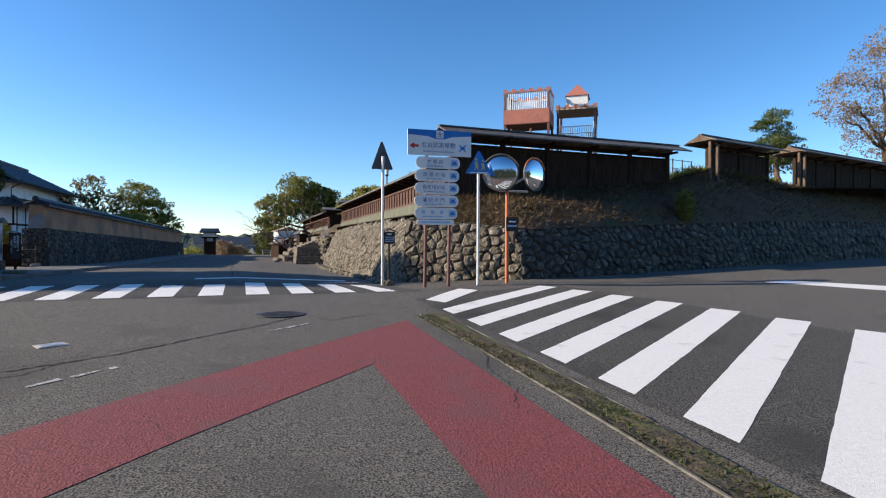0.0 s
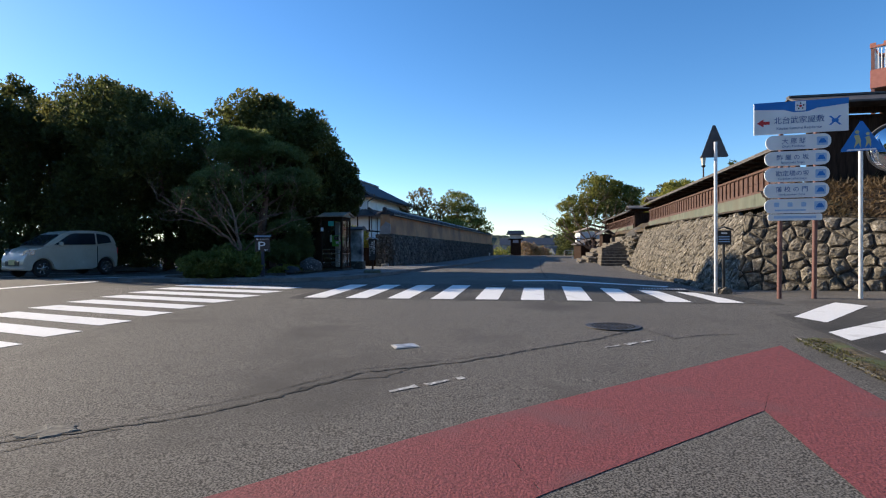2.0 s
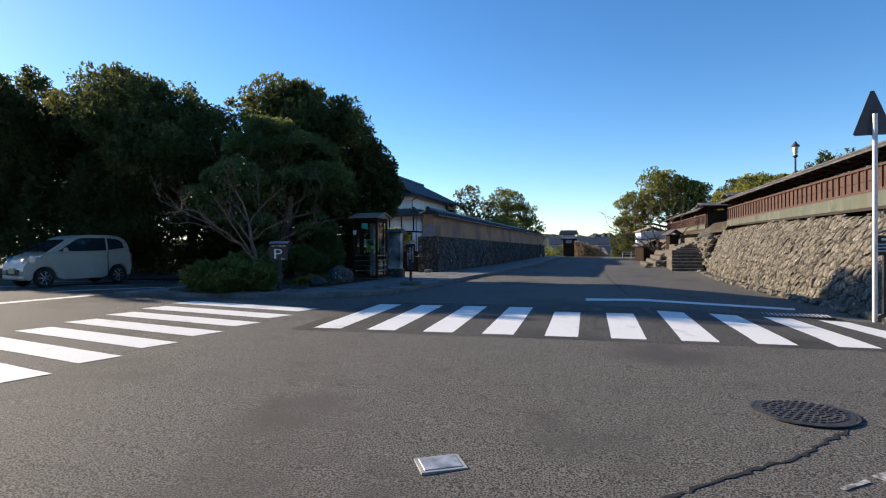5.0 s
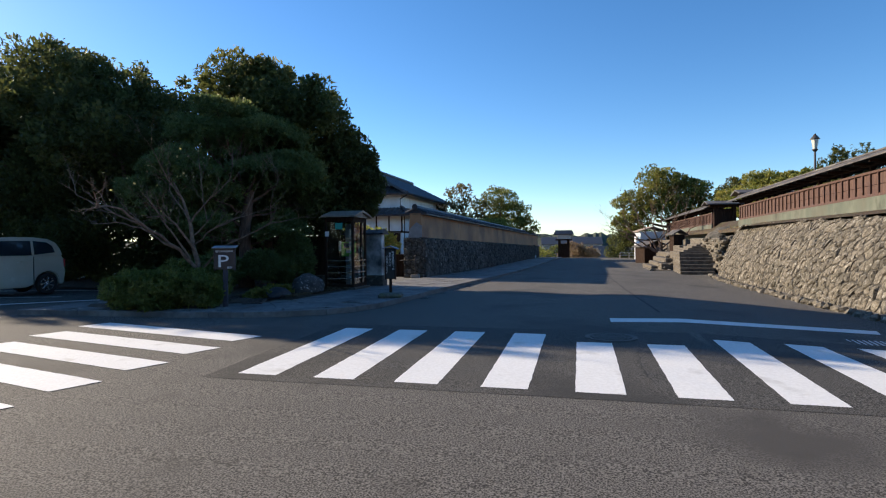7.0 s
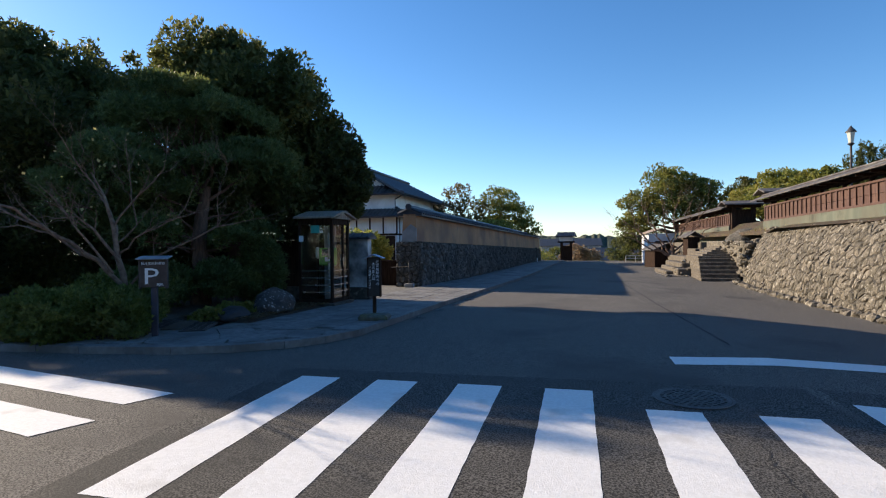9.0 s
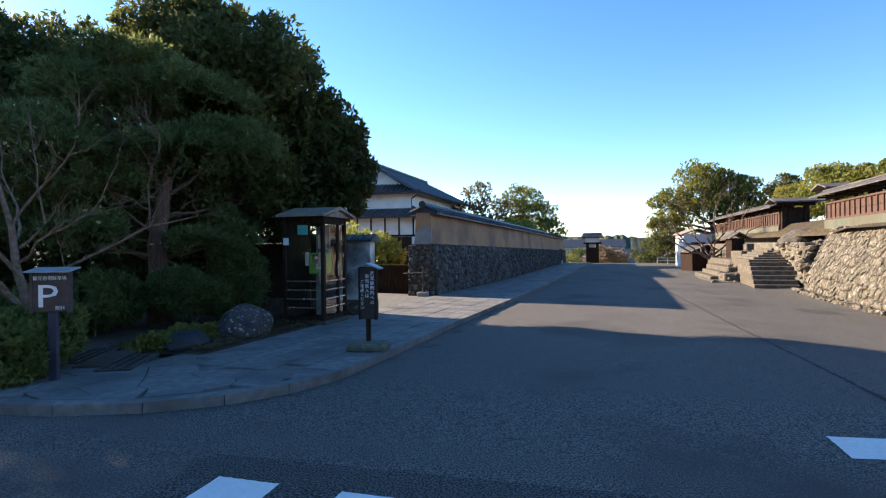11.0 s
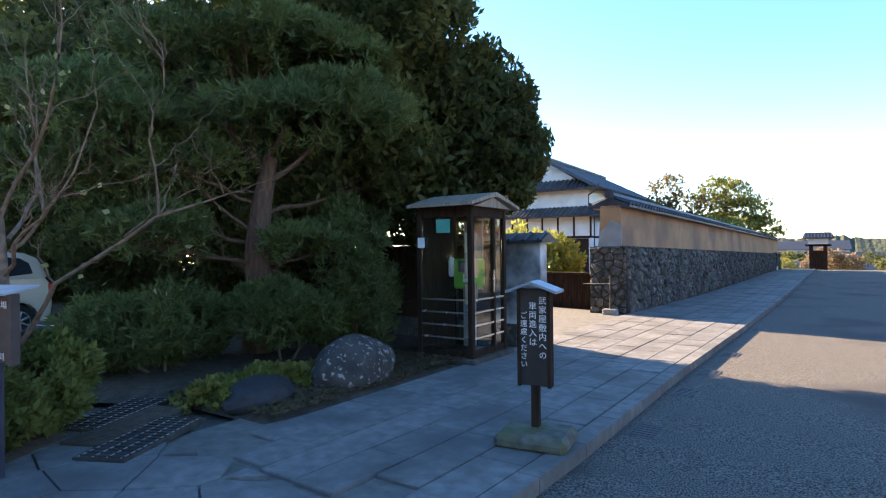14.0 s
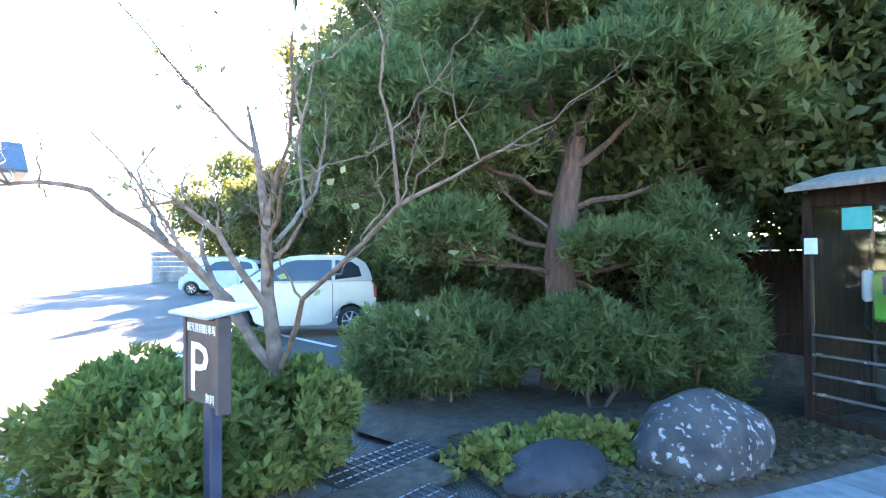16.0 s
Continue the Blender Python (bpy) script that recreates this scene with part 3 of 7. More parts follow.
stones_later = []
RW = [(5.0, 37.0), (4.5, 29.0), (4.28, 22.0), (4.4, 16.2), (7.6, 13.9)]
RWT = [2.72, 2.62, 2.56, 2.46, 2.14]
for i in range(4):
    a, b = RW[i], RW[i + 1]
    off = 0.22
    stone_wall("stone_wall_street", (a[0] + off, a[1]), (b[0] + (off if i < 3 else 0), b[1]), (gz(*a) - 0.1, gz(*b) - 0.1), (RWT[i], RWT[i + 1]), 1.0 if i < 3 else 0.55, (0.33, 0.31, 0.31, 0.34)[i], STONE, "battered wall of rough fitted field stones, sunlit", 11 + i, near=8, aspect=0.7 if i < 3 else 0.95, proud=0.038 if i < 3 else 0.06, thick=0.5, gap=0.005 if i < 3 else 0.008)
FW_END = (7.6 + 40 * math.cos(radians(10)), 13.9 + 40 * math.sin(radians(10)))
MID = (7.6 + 14 * math.cos(radians(10)), 13.9 + 14 * math.sin(radians(10)))
# same masonry as the street wall, its shade deepened by a darker stone colour
stone_wall("stone_wall_side", (7.6, 13.9), MID, (gz(7.6, 13.9) - 0.1, gz(*MID) - 0.1), (2.14, 2.76), 0.5, 0.31, STONE_DARK, "battered wall of rough fitted field stones, shade put into their darker colour", 21, near=0, aspect=1.1, proud=0.065, gap=0.008)
stone_wall("stone_wall_side", MID, FW_END, (gz(*MID) - 0.1, gz(*FW_END) - 0.2), (2.76, 3.25), 0.5, 0.42, STONE_DARK, "battered wall of rough fitted field stones, shade put into their darker colour", 22, near=0, aspect=1.1, proud=0.065, gap=0.008)
LW0, LW1 = (-7.92, 28.45), (-6.2, 70.0)
stone_wall("stone_wall_house", LW0, LW1, (gz(*LW0) + 0.05, gz(*LW1) - 0.1), (2.26, 1.6), 0.06, 0.27, STONE_GREY, "low wall of dark rough stones under plaster", 31, near=0, aspect=1.15, thick=0.8, proud=0.05, gap=0.006)
stone_wall("stone_wall_house", (-8.86, 28.42), (-7.95, 28.42), (gz(-8.4, 28) + 0.05, gz(-8.4, 28) + 0.05), (2.24, 2.26), 0.02, 0.18, STONE_GREY, "end of the low dark stone wall", 33, thick=0.3, proud=0.04, aspect=1.4, gap=0.005)
# loose kerb of rubble at the foot of the sunlit wall
r = random.Random(5)
for i in range(70):
    t = i / 69
    y = 15.2 + 21.5 * t
    x = float(np.interp(y, [15, 22, 29, 37], [4.02, 4.02, 4.26, 4.85])) + r.uniform(-0.05, 0.05)
    b = bmesh.new()
    bmesh.ops.create_icosphere(b, subdivisions=1, radius=1, matrix=Matrix.LocRotScale((x, y, gz(x, y) + 0.02), Euler((r.random(), r.random(), r.random() * 3)), (r.uniform(0.12, 0.2), r.uniform(0.14, 0.24), r.uniform(0.07, 0.14))))
    tagged(part("edging_stone", b, STONE), "rough edging stone at the foot of the wall", "stone", "edging stones of the wall")


for i in range(3):
    a, b_ = Vector((RW[i][0] + 1.3, RW[i][1], RWT[i])), Vector((RW[i + 1][0] + 1.3, RW[i + 1][1], RWT[i + 1]))
    L, s = (b_ - a).length, 0.0
    while s < L - 0.1:
        w_ = r.uniform(0.16, 0.42)
        if r.random() < 0.72:
            p = a.lerp(b_, min(1, (s + w_ / 2) / L)) + Vector((r.uniform(-0.06, 0.1), 0, r.uniform(-0.06, -0.01)))
            b = bmesh.new()
            bmesh.ops.create_icosphere(b, subdivisions=1, radius=1, matrix=Matrix.LocRotScale(p, Euler((r.random(), r.random(), r.random() * 3)), (r.uniform(0.12, 0.2), w_ / 2, r.uniform(0.06, 0.12))))
            tagged(part("coping_stone", b, STONE), "rough coping stone on the top of the wall", "stone", "coping stones of the wall")
        s += w_
# wire rail between the fences on the bank
rl = thing("wire_rail", (16.3, 17.9, 4.2), "thin grey wire railing on the bank", "railing")
for k in range(4):
    part("post", tube([(0.6 * k, 0.1 * k, -0.3), (0.6 * k, 0.1 * k, 1.05)], 0.025, 6), IRON, rl)
for zc in (0.3, 0.65, 1.0):
    part("wire", tube([(0, 0, zc), (1.8, 0.3, zc)], 0.012, 5), IRON, rl)
marking("patch", [(2.2, 27.4), (3.1, 27.3), (3.3, 28.6), (2.3, 28.7)], ASPHALT_DARK, "dark patch on the street's asphalt", lift=0.004, n=6)

# ---- planked fences with roofs ----
def slope_roof(name, L, width, rise, z, parent, material, over=0.3, axis="y", lab=""):
    """A two-pitched board roof along an axis from 0 to L, its eaves at z."""
    w = width / 2
    prof = [(-w, z), (-w, z + 0.05), (0, z + rise + 0.05), (w, z + 0.05), (w, z), (0, z + rise)]
    return part(name, prism(prof, -over, L + over, axis=axis), material, parent, lab)


ROOF_BOARD = mat("roof_board", (0.06, 0.05, 0.045), (0.12, 0.105, 0.095), scale=5, rough=0.75, bump=0.3, bscale=30, c=(0.16, 0.15, 0.13), cscale=1.2, camt=0.3)


def street_fence(x, y0, y1, zb, drop, label, plinth=0.55):
    """Plastered plinth, red-brown boards with battens, an open slot and a small roof, running along y and falling with the street."""
    L = y1 - y0
    th = thing("roofed_fence", Matrix.Translation((x, y0, zb)) @ Matrix(((1, 0, 0, 0), (0, 1, 0, 0), (0, -drop, 1, 0), (0, 0, 0, 1))), label, "fence")
    part("plinth", box(-0.12, 0.2, 0, L, -0.6, plinth, 0.01), PLASTER_GREEN, th, "aged grey-green plaster plinth")
    for k in range(2):
        part("board", box(-0.02, 0.06, 0, L, plinth + 0.02 + k * 0.34, plinth + 0.35 + k * 0.34, 0.006), WOOD_RED, th)
    part("sill", box(-0.1, 0.12, 0, L, plinth, plinth + 0.09, 0.008), WOOD_RED, th)
    part("rail", box(-0.08, 0.1, 0, L, plinth + 0.7, plinth + 0.78, 0.008), WOOD_RED, th)
    n = int(L / 0.46)
    for i in range(n + 1):
        y = 0.03 + (L - 0.06) * i / n
        part("batten", box(-0.065, -0.02, y - 0.03, y + 0.03, plinth + 0.09, plinth + 0.7), WOOD_RED, th)
        if i % 4 == 0:
            part("post", box(-0.05, 0.07, y - 0.05, y + 0.05, plinth + 0.78, plinth + 0.98), WOOD_DARK, th)
    part("beam", box(-0.07, 0.09, 0, L, plinth + 0.92, plinth + 1.0, 0.006), WOOD_DARK, th)
    for i in range(int(L / 0.9) + 1):
        part("bracket", box(-0.5, 0.5, 0.1 + i * 0.9, 0.18 + i * 0.9, plinth + 0.96, plinth + 1.03), WOOD_DARK, th)
    slope_roof("roof", L, 1.25, 0.26, plinth + 1.02, th, ROOF_BOARD, lab="dark boarded roof with thin eaves")
    part("ridge_cap", box(-0.1, 0.1, -0.3, L + 0.3, plinth + 1.3, plinth + 1.36, 0.01), ROOF_BOARD, th)
    return th


street_fence(6.9, 18.2, 39.4, 2.8, 0.022, "red-brown boarded fence with dark roof on plaster plinth")
street_fence(7.0, 46.2, 66.0, 2.6, 0.01, "farther red-brown boarded fence with dark roof", 0.5)


WOOD_BROWN = mat("brown_wood", (0.075, 0.048, 0.032), (0.15, 0.1, 0.068), scale=6, rough=0.88, bump=0.4, bscale=35, stretch=(4, 4, 0.5), vary=0.15)


def side_fence(p, ang, L, zbots, ztop, label, both=True):
    """A dark boarded fence with open slots under a broad roof; local x runs along it."""
    th = thing("roofed_fence", pose(*p, 0, 0, ang), label, "fence")
    zb = min(zbots) - 0.3
    k = int(L / 0.24)
    for i in range(k):
        part("board", box(L * i / k, L * (i + 1) / k - 0.006, -0.02 - 0.008 * (i % 2), 0.03, zb, ztop - 0.62), WOOD_DARK, th)
    part("rail", box(0, L, -0.06, 0.06, ztop - 0.64, ztop - 0.56, 0.006), WOOD_DARK, th)
    n = max(2, int(L / 1.8))
    for i in range(n + 1):
        x = 0.06 + (L - 0.12) * i / n
        part("post", box(x - 0.07, x + 0.07, -0.07, 0.07, zb, ztop - 0.36), WOOD_DARK, th)
        part("bracket", box(x - 0.04, x + 0.04, -0.55, 0.55, ztop - 0.42, ztop - 0.34), WOOD_DARK, th)
    part("beam", box(0, L, -0.06, 0.06, ztop - 0.48, ztop - 0.36, 0.006), WOOD_DARK, th)
    slope_roof("roof", L, 1.5, 0.3, ztop - 0.36, th, ROOF_BOARD, over=0.5, axis="x", lab="dark boarded roof with thin eaves")
    part("ridge_cap", box(-0.5, L + 0.5, -0.09, 0.09, ztop - 0.03, ztop + 0.03, 0.01), ROOF_BOARD, th)
    if both:
        for x in (0.0, 0.5):
            part("end_post", box(x - 0.5, x - 0.4, -0.5, -0.4, zb, ztop - 0.36), WOOD_BROWN, th, "weathered brown post")
        part("gable_board", prism([(-0.6, ztop - 0.3), (0.6, ztop - 0.3), (0, ztop - 0.03)], -0.54, -0.5, axis="x"), WOOD_BROWN, th, "weathered brown gable board")
    return th


side_fence((6.8, 17.4, 0), 0, 9.3, (3.3, 4.2), 5.66, "long dark boarded fence with a dark roof on a bank", False)
side_fence((18.6, 17.86, 0), 10, 4.6, (4.8, 4.6), 6.3, "dark boarded fence panel with gabled roof on a bank")
side_fence((25.4, 19.05, 0), 10, 12.0, (4.8, 4.8), 6.45, "dark boarded fence panel with gabled roof on a bank")


# ---- banks and upper ground ----
def front_z(x):
    return float(np.interp(x, [6, 8, 11.3, 16, 18, 22, 30, 60], [3.2, 3.4, 3.75, 4.25, 4.8, 4.65, 4.7, 5.2]))


def bank_line(x):
    """Plan line and height of the wall's top edge."""
    t = (x - 7.6) / math.cos(radians(10))
    y = 13.9 + max(0, t) * math.sin(radians(10)) + 0.5
    return y, float(np.interp(t, [0, 14, 40], [2.12, 2.74, 3.22]))


vs, fs = [], []
xs = [5.6 + 0.35 * i for i in range(120)]
nj = 18
for x in xs:
    if x < 7.9:
        y0, z0 = 16.6 - (x - 5.2) * 0.78 + 0.3, float(np.interp(x, [5.2, 7.9], [2.42, 2.14]))
    else:
        y0, z0 = bank_line(x)
    y1 = max(17.5, 17.4 + 0.176 * (x - 16)) + 0.3
    z1 = front_z(x)
    for j in range(nj + 1):
        t = j / nj
        prof = 1 - (1 - t) ** 1.7
        lump = 0.06 * noise.noise(Vector((x * 1.3, t * 5, 0))) + 0.05 * noise.noise(Vector((x * 4, t * 14, 3)))
        vs.append((x, y0 - 0.12 + (y1 - y0 + 0.12) * t, z0 - 0.04 + (z1 - z0) * prof + (lump if 0 < j else 0)))
fs = [(i * (nj + 1) + j, (i + 1) * (nj + 1) + j, (i + 1) * (nj + 1) + j + 1, i * (nj + 1) + j + 1) for i in range(len(xs) - 1) for j in range(nj)]
tagged(raw("bank", vs, fs, EARTH, smooth=True), "brown dry-grass bank above the stone wall", "bank", kind="structure")
# upper ground behind the fences
vs, fs = [], []
ux = [5.6, 6.2, 6.8, 7.4, 9, 12, 16, 20, 26, 34, 46, 70, 110]
uy = [17.4, 18, 20, 24, 29, 34, 37.4, 41, 46, 54, 66, 80, 110]
for y in uy:
    for x in ux:
        z = float(np.interp(x, [5.6, 6.8, 7.4, 12, 30, 110], [2.45, 2.75, 3.2, 3.7, 4.6, 6.0]))
        z += 0.2 if y < 36 and x < 6.3 else 0
        yy = y if y > 17.5 else max(17.5, 17.4 + 0.176 * (x - 16)) + 0.25
        if y > 60:
            z -= (y - 60) * 0.06
        vs.append((x + (0.6 if y > 37 and x < 6 else 0), max(yy, y), z))
w = len(ux)
fs = [(j * w + i, j * w + i + 1, (j + 1) * w + i + 1, (j + 1) * w + i) for j in range(len(uy) - 1) for i in range(w - 1)]
tagged(raw("upper_ground", vs, fs, EARTH, smooth=True), "brown ground of the terrace behind the fences", "ground", kind="structure")

# ---- steps and terraces at the end of the sunlit wall ----
STEP = mat("step_stone", (0.075, 0.06, 0.045), (0.17, 0.145, 0.108), scale=5, rough=0.9, bump=0.6, bscale=25, c=(0.12, 0.1, 0.075), cscale=1.6, vary=0.2)
th = thing("stone_stairs", (0, 0, 0), "worn stone stairs climbing to the terrace", "stairs")
z0 = gz(4.2, 37) - 0.02
for i in range(6):
    y = 37.2 + 0.36 * i
    part("step", box(3.45 + 0.05 * i, 5.15 + 0.06 * i, y, y + 2.2, z0 - 0.2, z0 + 0.18 * (i + 1), 0.02), STEP, th)
for i in range(8):
    part("upper_step", box(3.75 + 0.3 * i, 5.6 + 0.28 * i, 39.36 + 0.42 * i, 42.6 + 0.3 * i, z0 + 0.7, z0 + 1.08 + 0.1 * (i + 1), 0.02), STEP, th)
th = thing("terrace_walls", (0, 0, 0), "low stepped terrace walls of stone beside the stairs", "terrace")
for i, (x0, x1, y0, y1, h) in enumerate([(2.3, 3.4, 39.5, 44, 0.14), (2.5, 3.5, 41.5, 46, 0.3), (2.9, 3.95, 40.2, 46, 0.5), (3.3, 4.3, 41.4, 47, 0.75), (3.9, 5.0, 42.8, 50, 1.05), (4.6, 7.0, 44.5, 52, 1.5), (5.2, 7.2, 46, 66, 1.9), (5.35, 7.2, 37.4, 45, 1.95)]):
    part("terrace_stone", box(x0, x1, y0, y1, -0.4, z0 + h, 0.05), STONE if x0 == 5.35 else STEP, th)
rs = random.Random(44)
def rubble(x0, x1, y0, y1, zb, zt, n, size):
    """Rough stones heaped over a stretch of the terraces."""
    for i in range(n):
        t, w_ = rs.random(), size * rs.uniform(0.6, 1.3)
        b = bmesh.new()
        bmesh.ops.create_icosphere(b, subdivisions=1, radius=1, matrix=Matrix.LocRotScale((x0 + (x1 - x0) * rs.random(), y0 + (y1 - y0) * rs.random(), zb + (zt - zb) * rs.random()), Euler((rs.uniform(-0.4, 0.4), rs.uniform(-0.4, 0.4), rs.random() * 3)), (w_, w_ * rs.uniform(0.7, 1.0), w_ * rs.uniform(0.4, 0.75))))
        for v in b.verts:
            v.co += v.normal * w_ * rs.uniform(-0.15, 0.15)
        part("terrace_rock", b, STONE, th)


rubble(5.35, 6.6, 37.25, 37.6, z0 - 0.1, z0 + 1.95, 60, 0.24)
rubble(5.3, 5.5, 37.4, 41.0, z0 + 0.2, z0 + 1.95, 46, 0.22)
rubble(2.3, 3.4, 39.4, 40.2, z0 - 0.05, z0 + 0.16, 16, 0.16)
rubble(2.9, 3.9, 40.1, 41.3, z0 + 0.1, z0 + 0.5, 18, 0.16)
rubble(3.4, 5.0, 41.4, 43.2, z0 + 0.5, z0 + 1.05, 22, 0.18)
b = bmesh.new()
bmesh.ops.create_icosphere(b, subdivisions=3, radius=1, matrix=Matrix.LocRotScale((6.5, 41.6, 2.25), Euler((0.2, -0.35, 0.4)), (0.95, 0.9, 0.5)))
for v in b.verts:
    v.co += v.normal * 0.12 * noise.noise(v.co * 2.2)
tagged(part("boulder", b, STONE_DARK, smooth=True), "dark weathered boulder at the head of the stairs", "boulder")

# ---- left wall: ochre plaster with a tiled coping ----
def along(p, q, t):
    return (p[0] + (q[0] - p[0]) * t, p[1] + (q[1] - p[1]) * t)


P0, P1 = (-8.0, 28.5), (-6.3, 70.0)
wall = thing("plaster_wall", (0, 0, 0), "long ochre plaster wall with tiled coping", "wall", kind="structure")
d = Vector((P1[0] - P0[0], P1[1] - P0[1], 0)).normalized()
back = Vector((-d.y, d.x, 0))
b = bmesh.new()
rows = []
for i in range(41):
    t = i / 40
    x, y = along(P0, P1, t)
    zb_, zt_ = 2.26 - 0.66 * t - 0.02, 3.28 - 0.5 * t
    q = Vector((x, y, 0))
    rows.append([b.verts.new(v) for v in (q + back * 0.06 + Vector((0, 0, zb_)), q + back * 0.1 + Vector((0, 0, zt_)), q + back * 0.6 + Vector((0, 0, zt_)), q + back * 0.66 + Vector((0, 0, zb_)))])
for r0, r1 in zip(rows, rows[1:]):
    for k in range(4):
        b.faces.new((r0[k], r1[k], r1[(k + 1) % 4], r0[(k + 1) % 4]))
b.faces.new(rows[0][::-1])
b.faces.new(rows[-1])
bmesh.ops.recalc_face_normals(b, faces=b.faces)
part("plaster", b, PLASTER_OCHRE, wall, "ochre earth plaster, weathered and stained")
GREY_RENDER = mat("grey_render", (0.26, 0.26, 0.26), (0.36, 0.36, 0.36), scale=3, rough=0.9, bump=0.3, bscale=40)
part("render_patch", prism([(-8.07, 2.24), (-8.06, 2.75), (-8.3, 2.9), (-8.6, 2.62), (-8.66, 2.24)], 28.46, 28.51, axis="y"), GREY_RENDER, wall, "bare grey patch of render")
b = bmesh.new()
for k, (u0, h0, u1, h1) in enumerate(((-0.12, 0.0, 0.36, 0.2), (0.84, 0.0, 0.36, 0.2))):
    for i in range(150):
        t = (i + 0.5) / 150
        x, y = along(P0, P1, t)
        q = Vector((x, y, 3.29 - 0.5 * t))
        a, c = q + back * u0 + Vector((0, 0, h0 + 0.02)), q + back * u1 + Vector((0, 0, h1 + 0.02))
        tube([a, a.lerp(c, 0.33), a.lerp(c, 0.66), c], [0.07, 0.066, 0.062, 0.06], 6, b)
tagged(part("round_tiles", b, TILE, wall, "rows of round grey roof tiles"), kind="stuff")
b = bmesh.new()
for i in range(41):
    t = i / 40
    x, y = along(P0, P1, t)
    q = Vector((x, y, 3.27 - 0.5 * t))
    rows[i] = [b.verts.new(v) for v in (q + back * -0.14, q + back * 0.36 + Vector((0, 0, 0.2)), q + back * 0.86, q + back * 0.86 - Vector((0, 0, 0.05)), q + back * -0.14 - Vector((0, 0, 0.05)))]
for r0, r1 in zip(rows, rows[1:]):
    for k in range(5):
        b.faces.new((r0[k], r1[k], r1[(k + 1) % 5], r0[(k + 1) % 5]))
b.faces.new(rows[0][::-1])
b.faces.new(rows[-1])
bmesh.ops.recalc_face_normals(b, faces=b.faces)
part("tile_bed", b, TILE, wall)
rp = [Vector((*along(P0, P1, i / 40), 3.53 - 0.5 * i / 40)) + back * 0.36 for i in range(41)]
part("ridge_tiles", tube(rp, 0.1, 8), TILE, wall)
part("end_tile", revolve([(0.001, 0), (0.11, 0.01), (0.12, 0.05), (0.001, 0.06)], 14, m=Matrix.Translation(rp[0] + Vector((0, -0.02, 0.02))) @ pose(0, 0, 0, 90)), TILE, wall, "round end tile")

# ---- low white wall beside the phone booth ----
w2 = thing("garden_wall", (0, 0, 0), "low white plaster wall with dark tiled cap", "wall", kind="structure")
# added dark sheet that stands in for the dim foliage behind the booth
part("dark_run", box(-16, -8.47, 22.62, 22.84, 0.9, 2.28), WOOD_DARK, w2, "dark sheet added in place of dim foliage behind the booth")
part("plaster", box(-8.46, -7.66, 22.6, 22.86, 1.0, 2.3, 0.01), PLASTER_MOULD, w2, "white plaster, grey near the ground")
part("base", box(-16, -7.6, 22.52, 22.92, 0.5, 1.02, 0.02), STONE_DARK, w2, "dark stone footing")
part("cap", prism([(22.45, 2.3), (22.45, 2.34), (22.73, 2.46), (23.0, 2.34), (23.0, 2.3)], -16, -7.56, axis="x"), TILE, w2)
b = bmesh.new()
for i in range(34):
    x = -7.62 - 0.25 * i
    tube([(x, 22.44, 2.34), (x, 22.73, 2.465)], 0.028, 6, b)
tagged(part("round_tiles", b, TILE, w2), kind="stuff")
# low dark barrier across the drive
bar = thing("gate_barrier", (0, 0, 0), "low dark timber barrier beside the drive", "barrier")
for i in range(18):
    part("board", box(-8.75 - 0.25 * i - 0.24, -8.75 - 0.25 * i, 29.2 + 0.06 * i, 29.26 + 0.06 * i, 0.5, 1.48, 0.004), WOOD_DARK, bar)
part("cap_rail", prism([(-8.7, 29.12), (-13.3, 30.2), (-13.3, 30.36), (-8.7, 29.34)], 1.48, 1.54), WOOD_DARK, bar)
bl = thing("gate_post", (-8.28, 28.2, gz(-8.3, 28.2) + 0.08), "small pale stone block with thin iron post", "post")
part("block", box(-0.17, 0.17, -0.11, 0.11, -0.1, 0.13, 0.015), CONCRETE, bl)
part("iron_post", tube([(0, 0, 0.1), (0, 0, 0.95)], 0.025, 8), IRON, bl)
part("chain_bar", tube([(0, 0, 0.75), (-0.75, 0.2, 0.72)], 0.014, 6), IRON, bl)

# ---- pavement ----
KERB = [(-12.5, 14.95), (-9.0, 15.15), (-7.65, 15.33), (-6.9, 15.6), (-6.31, 15.99), (-5.92, 16.5), (-5.68, 17.2), (-5.6, 18.7), (-5.53, 21.7), (-5.3, 27), (-4.85, 40), (-4.3, 55), (-3.7, 70)]


def kerb_x(y):
    return float(np.interp(y, [p[1] for p in KERB[5:]], [p[0] for p in KERB[5:]]))


def dense(pts, gap):
    out = []
    for a, b in zip(pts, pts[1:]):
        k = max(1, int(math.dist(a, b) / gap))
        out += [along(a, b, i / k) for i in range(k)]
    return out + [pts[-1]]


PK = 0.10
vs, fs = [], []
for y in [15.0 + 0.5 * i for i in range(112)]:
    if y < 17.2:
        k = [p for p in dense(KERB[:8], 0.1) if p[1] >= y]
        xe = min((p[0] for p in k), default=-5.7) if y < 15.1 else float(np.interp(y, [p[1] for p in KERB[:8]], [p[0] for p in KERB[:8]]))
    else:
        xe = kerb_x(y)
    xw = -16.0 if 22.9 < y < 30.6 else (-12.6 if y < 17 else -8.4)
    for i in range(13):
        x = xe - 0.1 + (xw - xe + 0.1) * i / 12
        vs.append((x, y, gz(x, y) + PK - 0.03))
fs = [(j * 13 + i, j * 13 + i + 1, (j + 1) * 13 + i + 1, (j + 1) * 13 + i) for j in range(111) for i in range(12)]
base = raw("pavement", vs, fs, mat("joint_sand", (0.12, 0.115, 0.1), (0.18, 0.17, 0.15), scale=9, rough=0.95, bump=0.6, bscale=40))
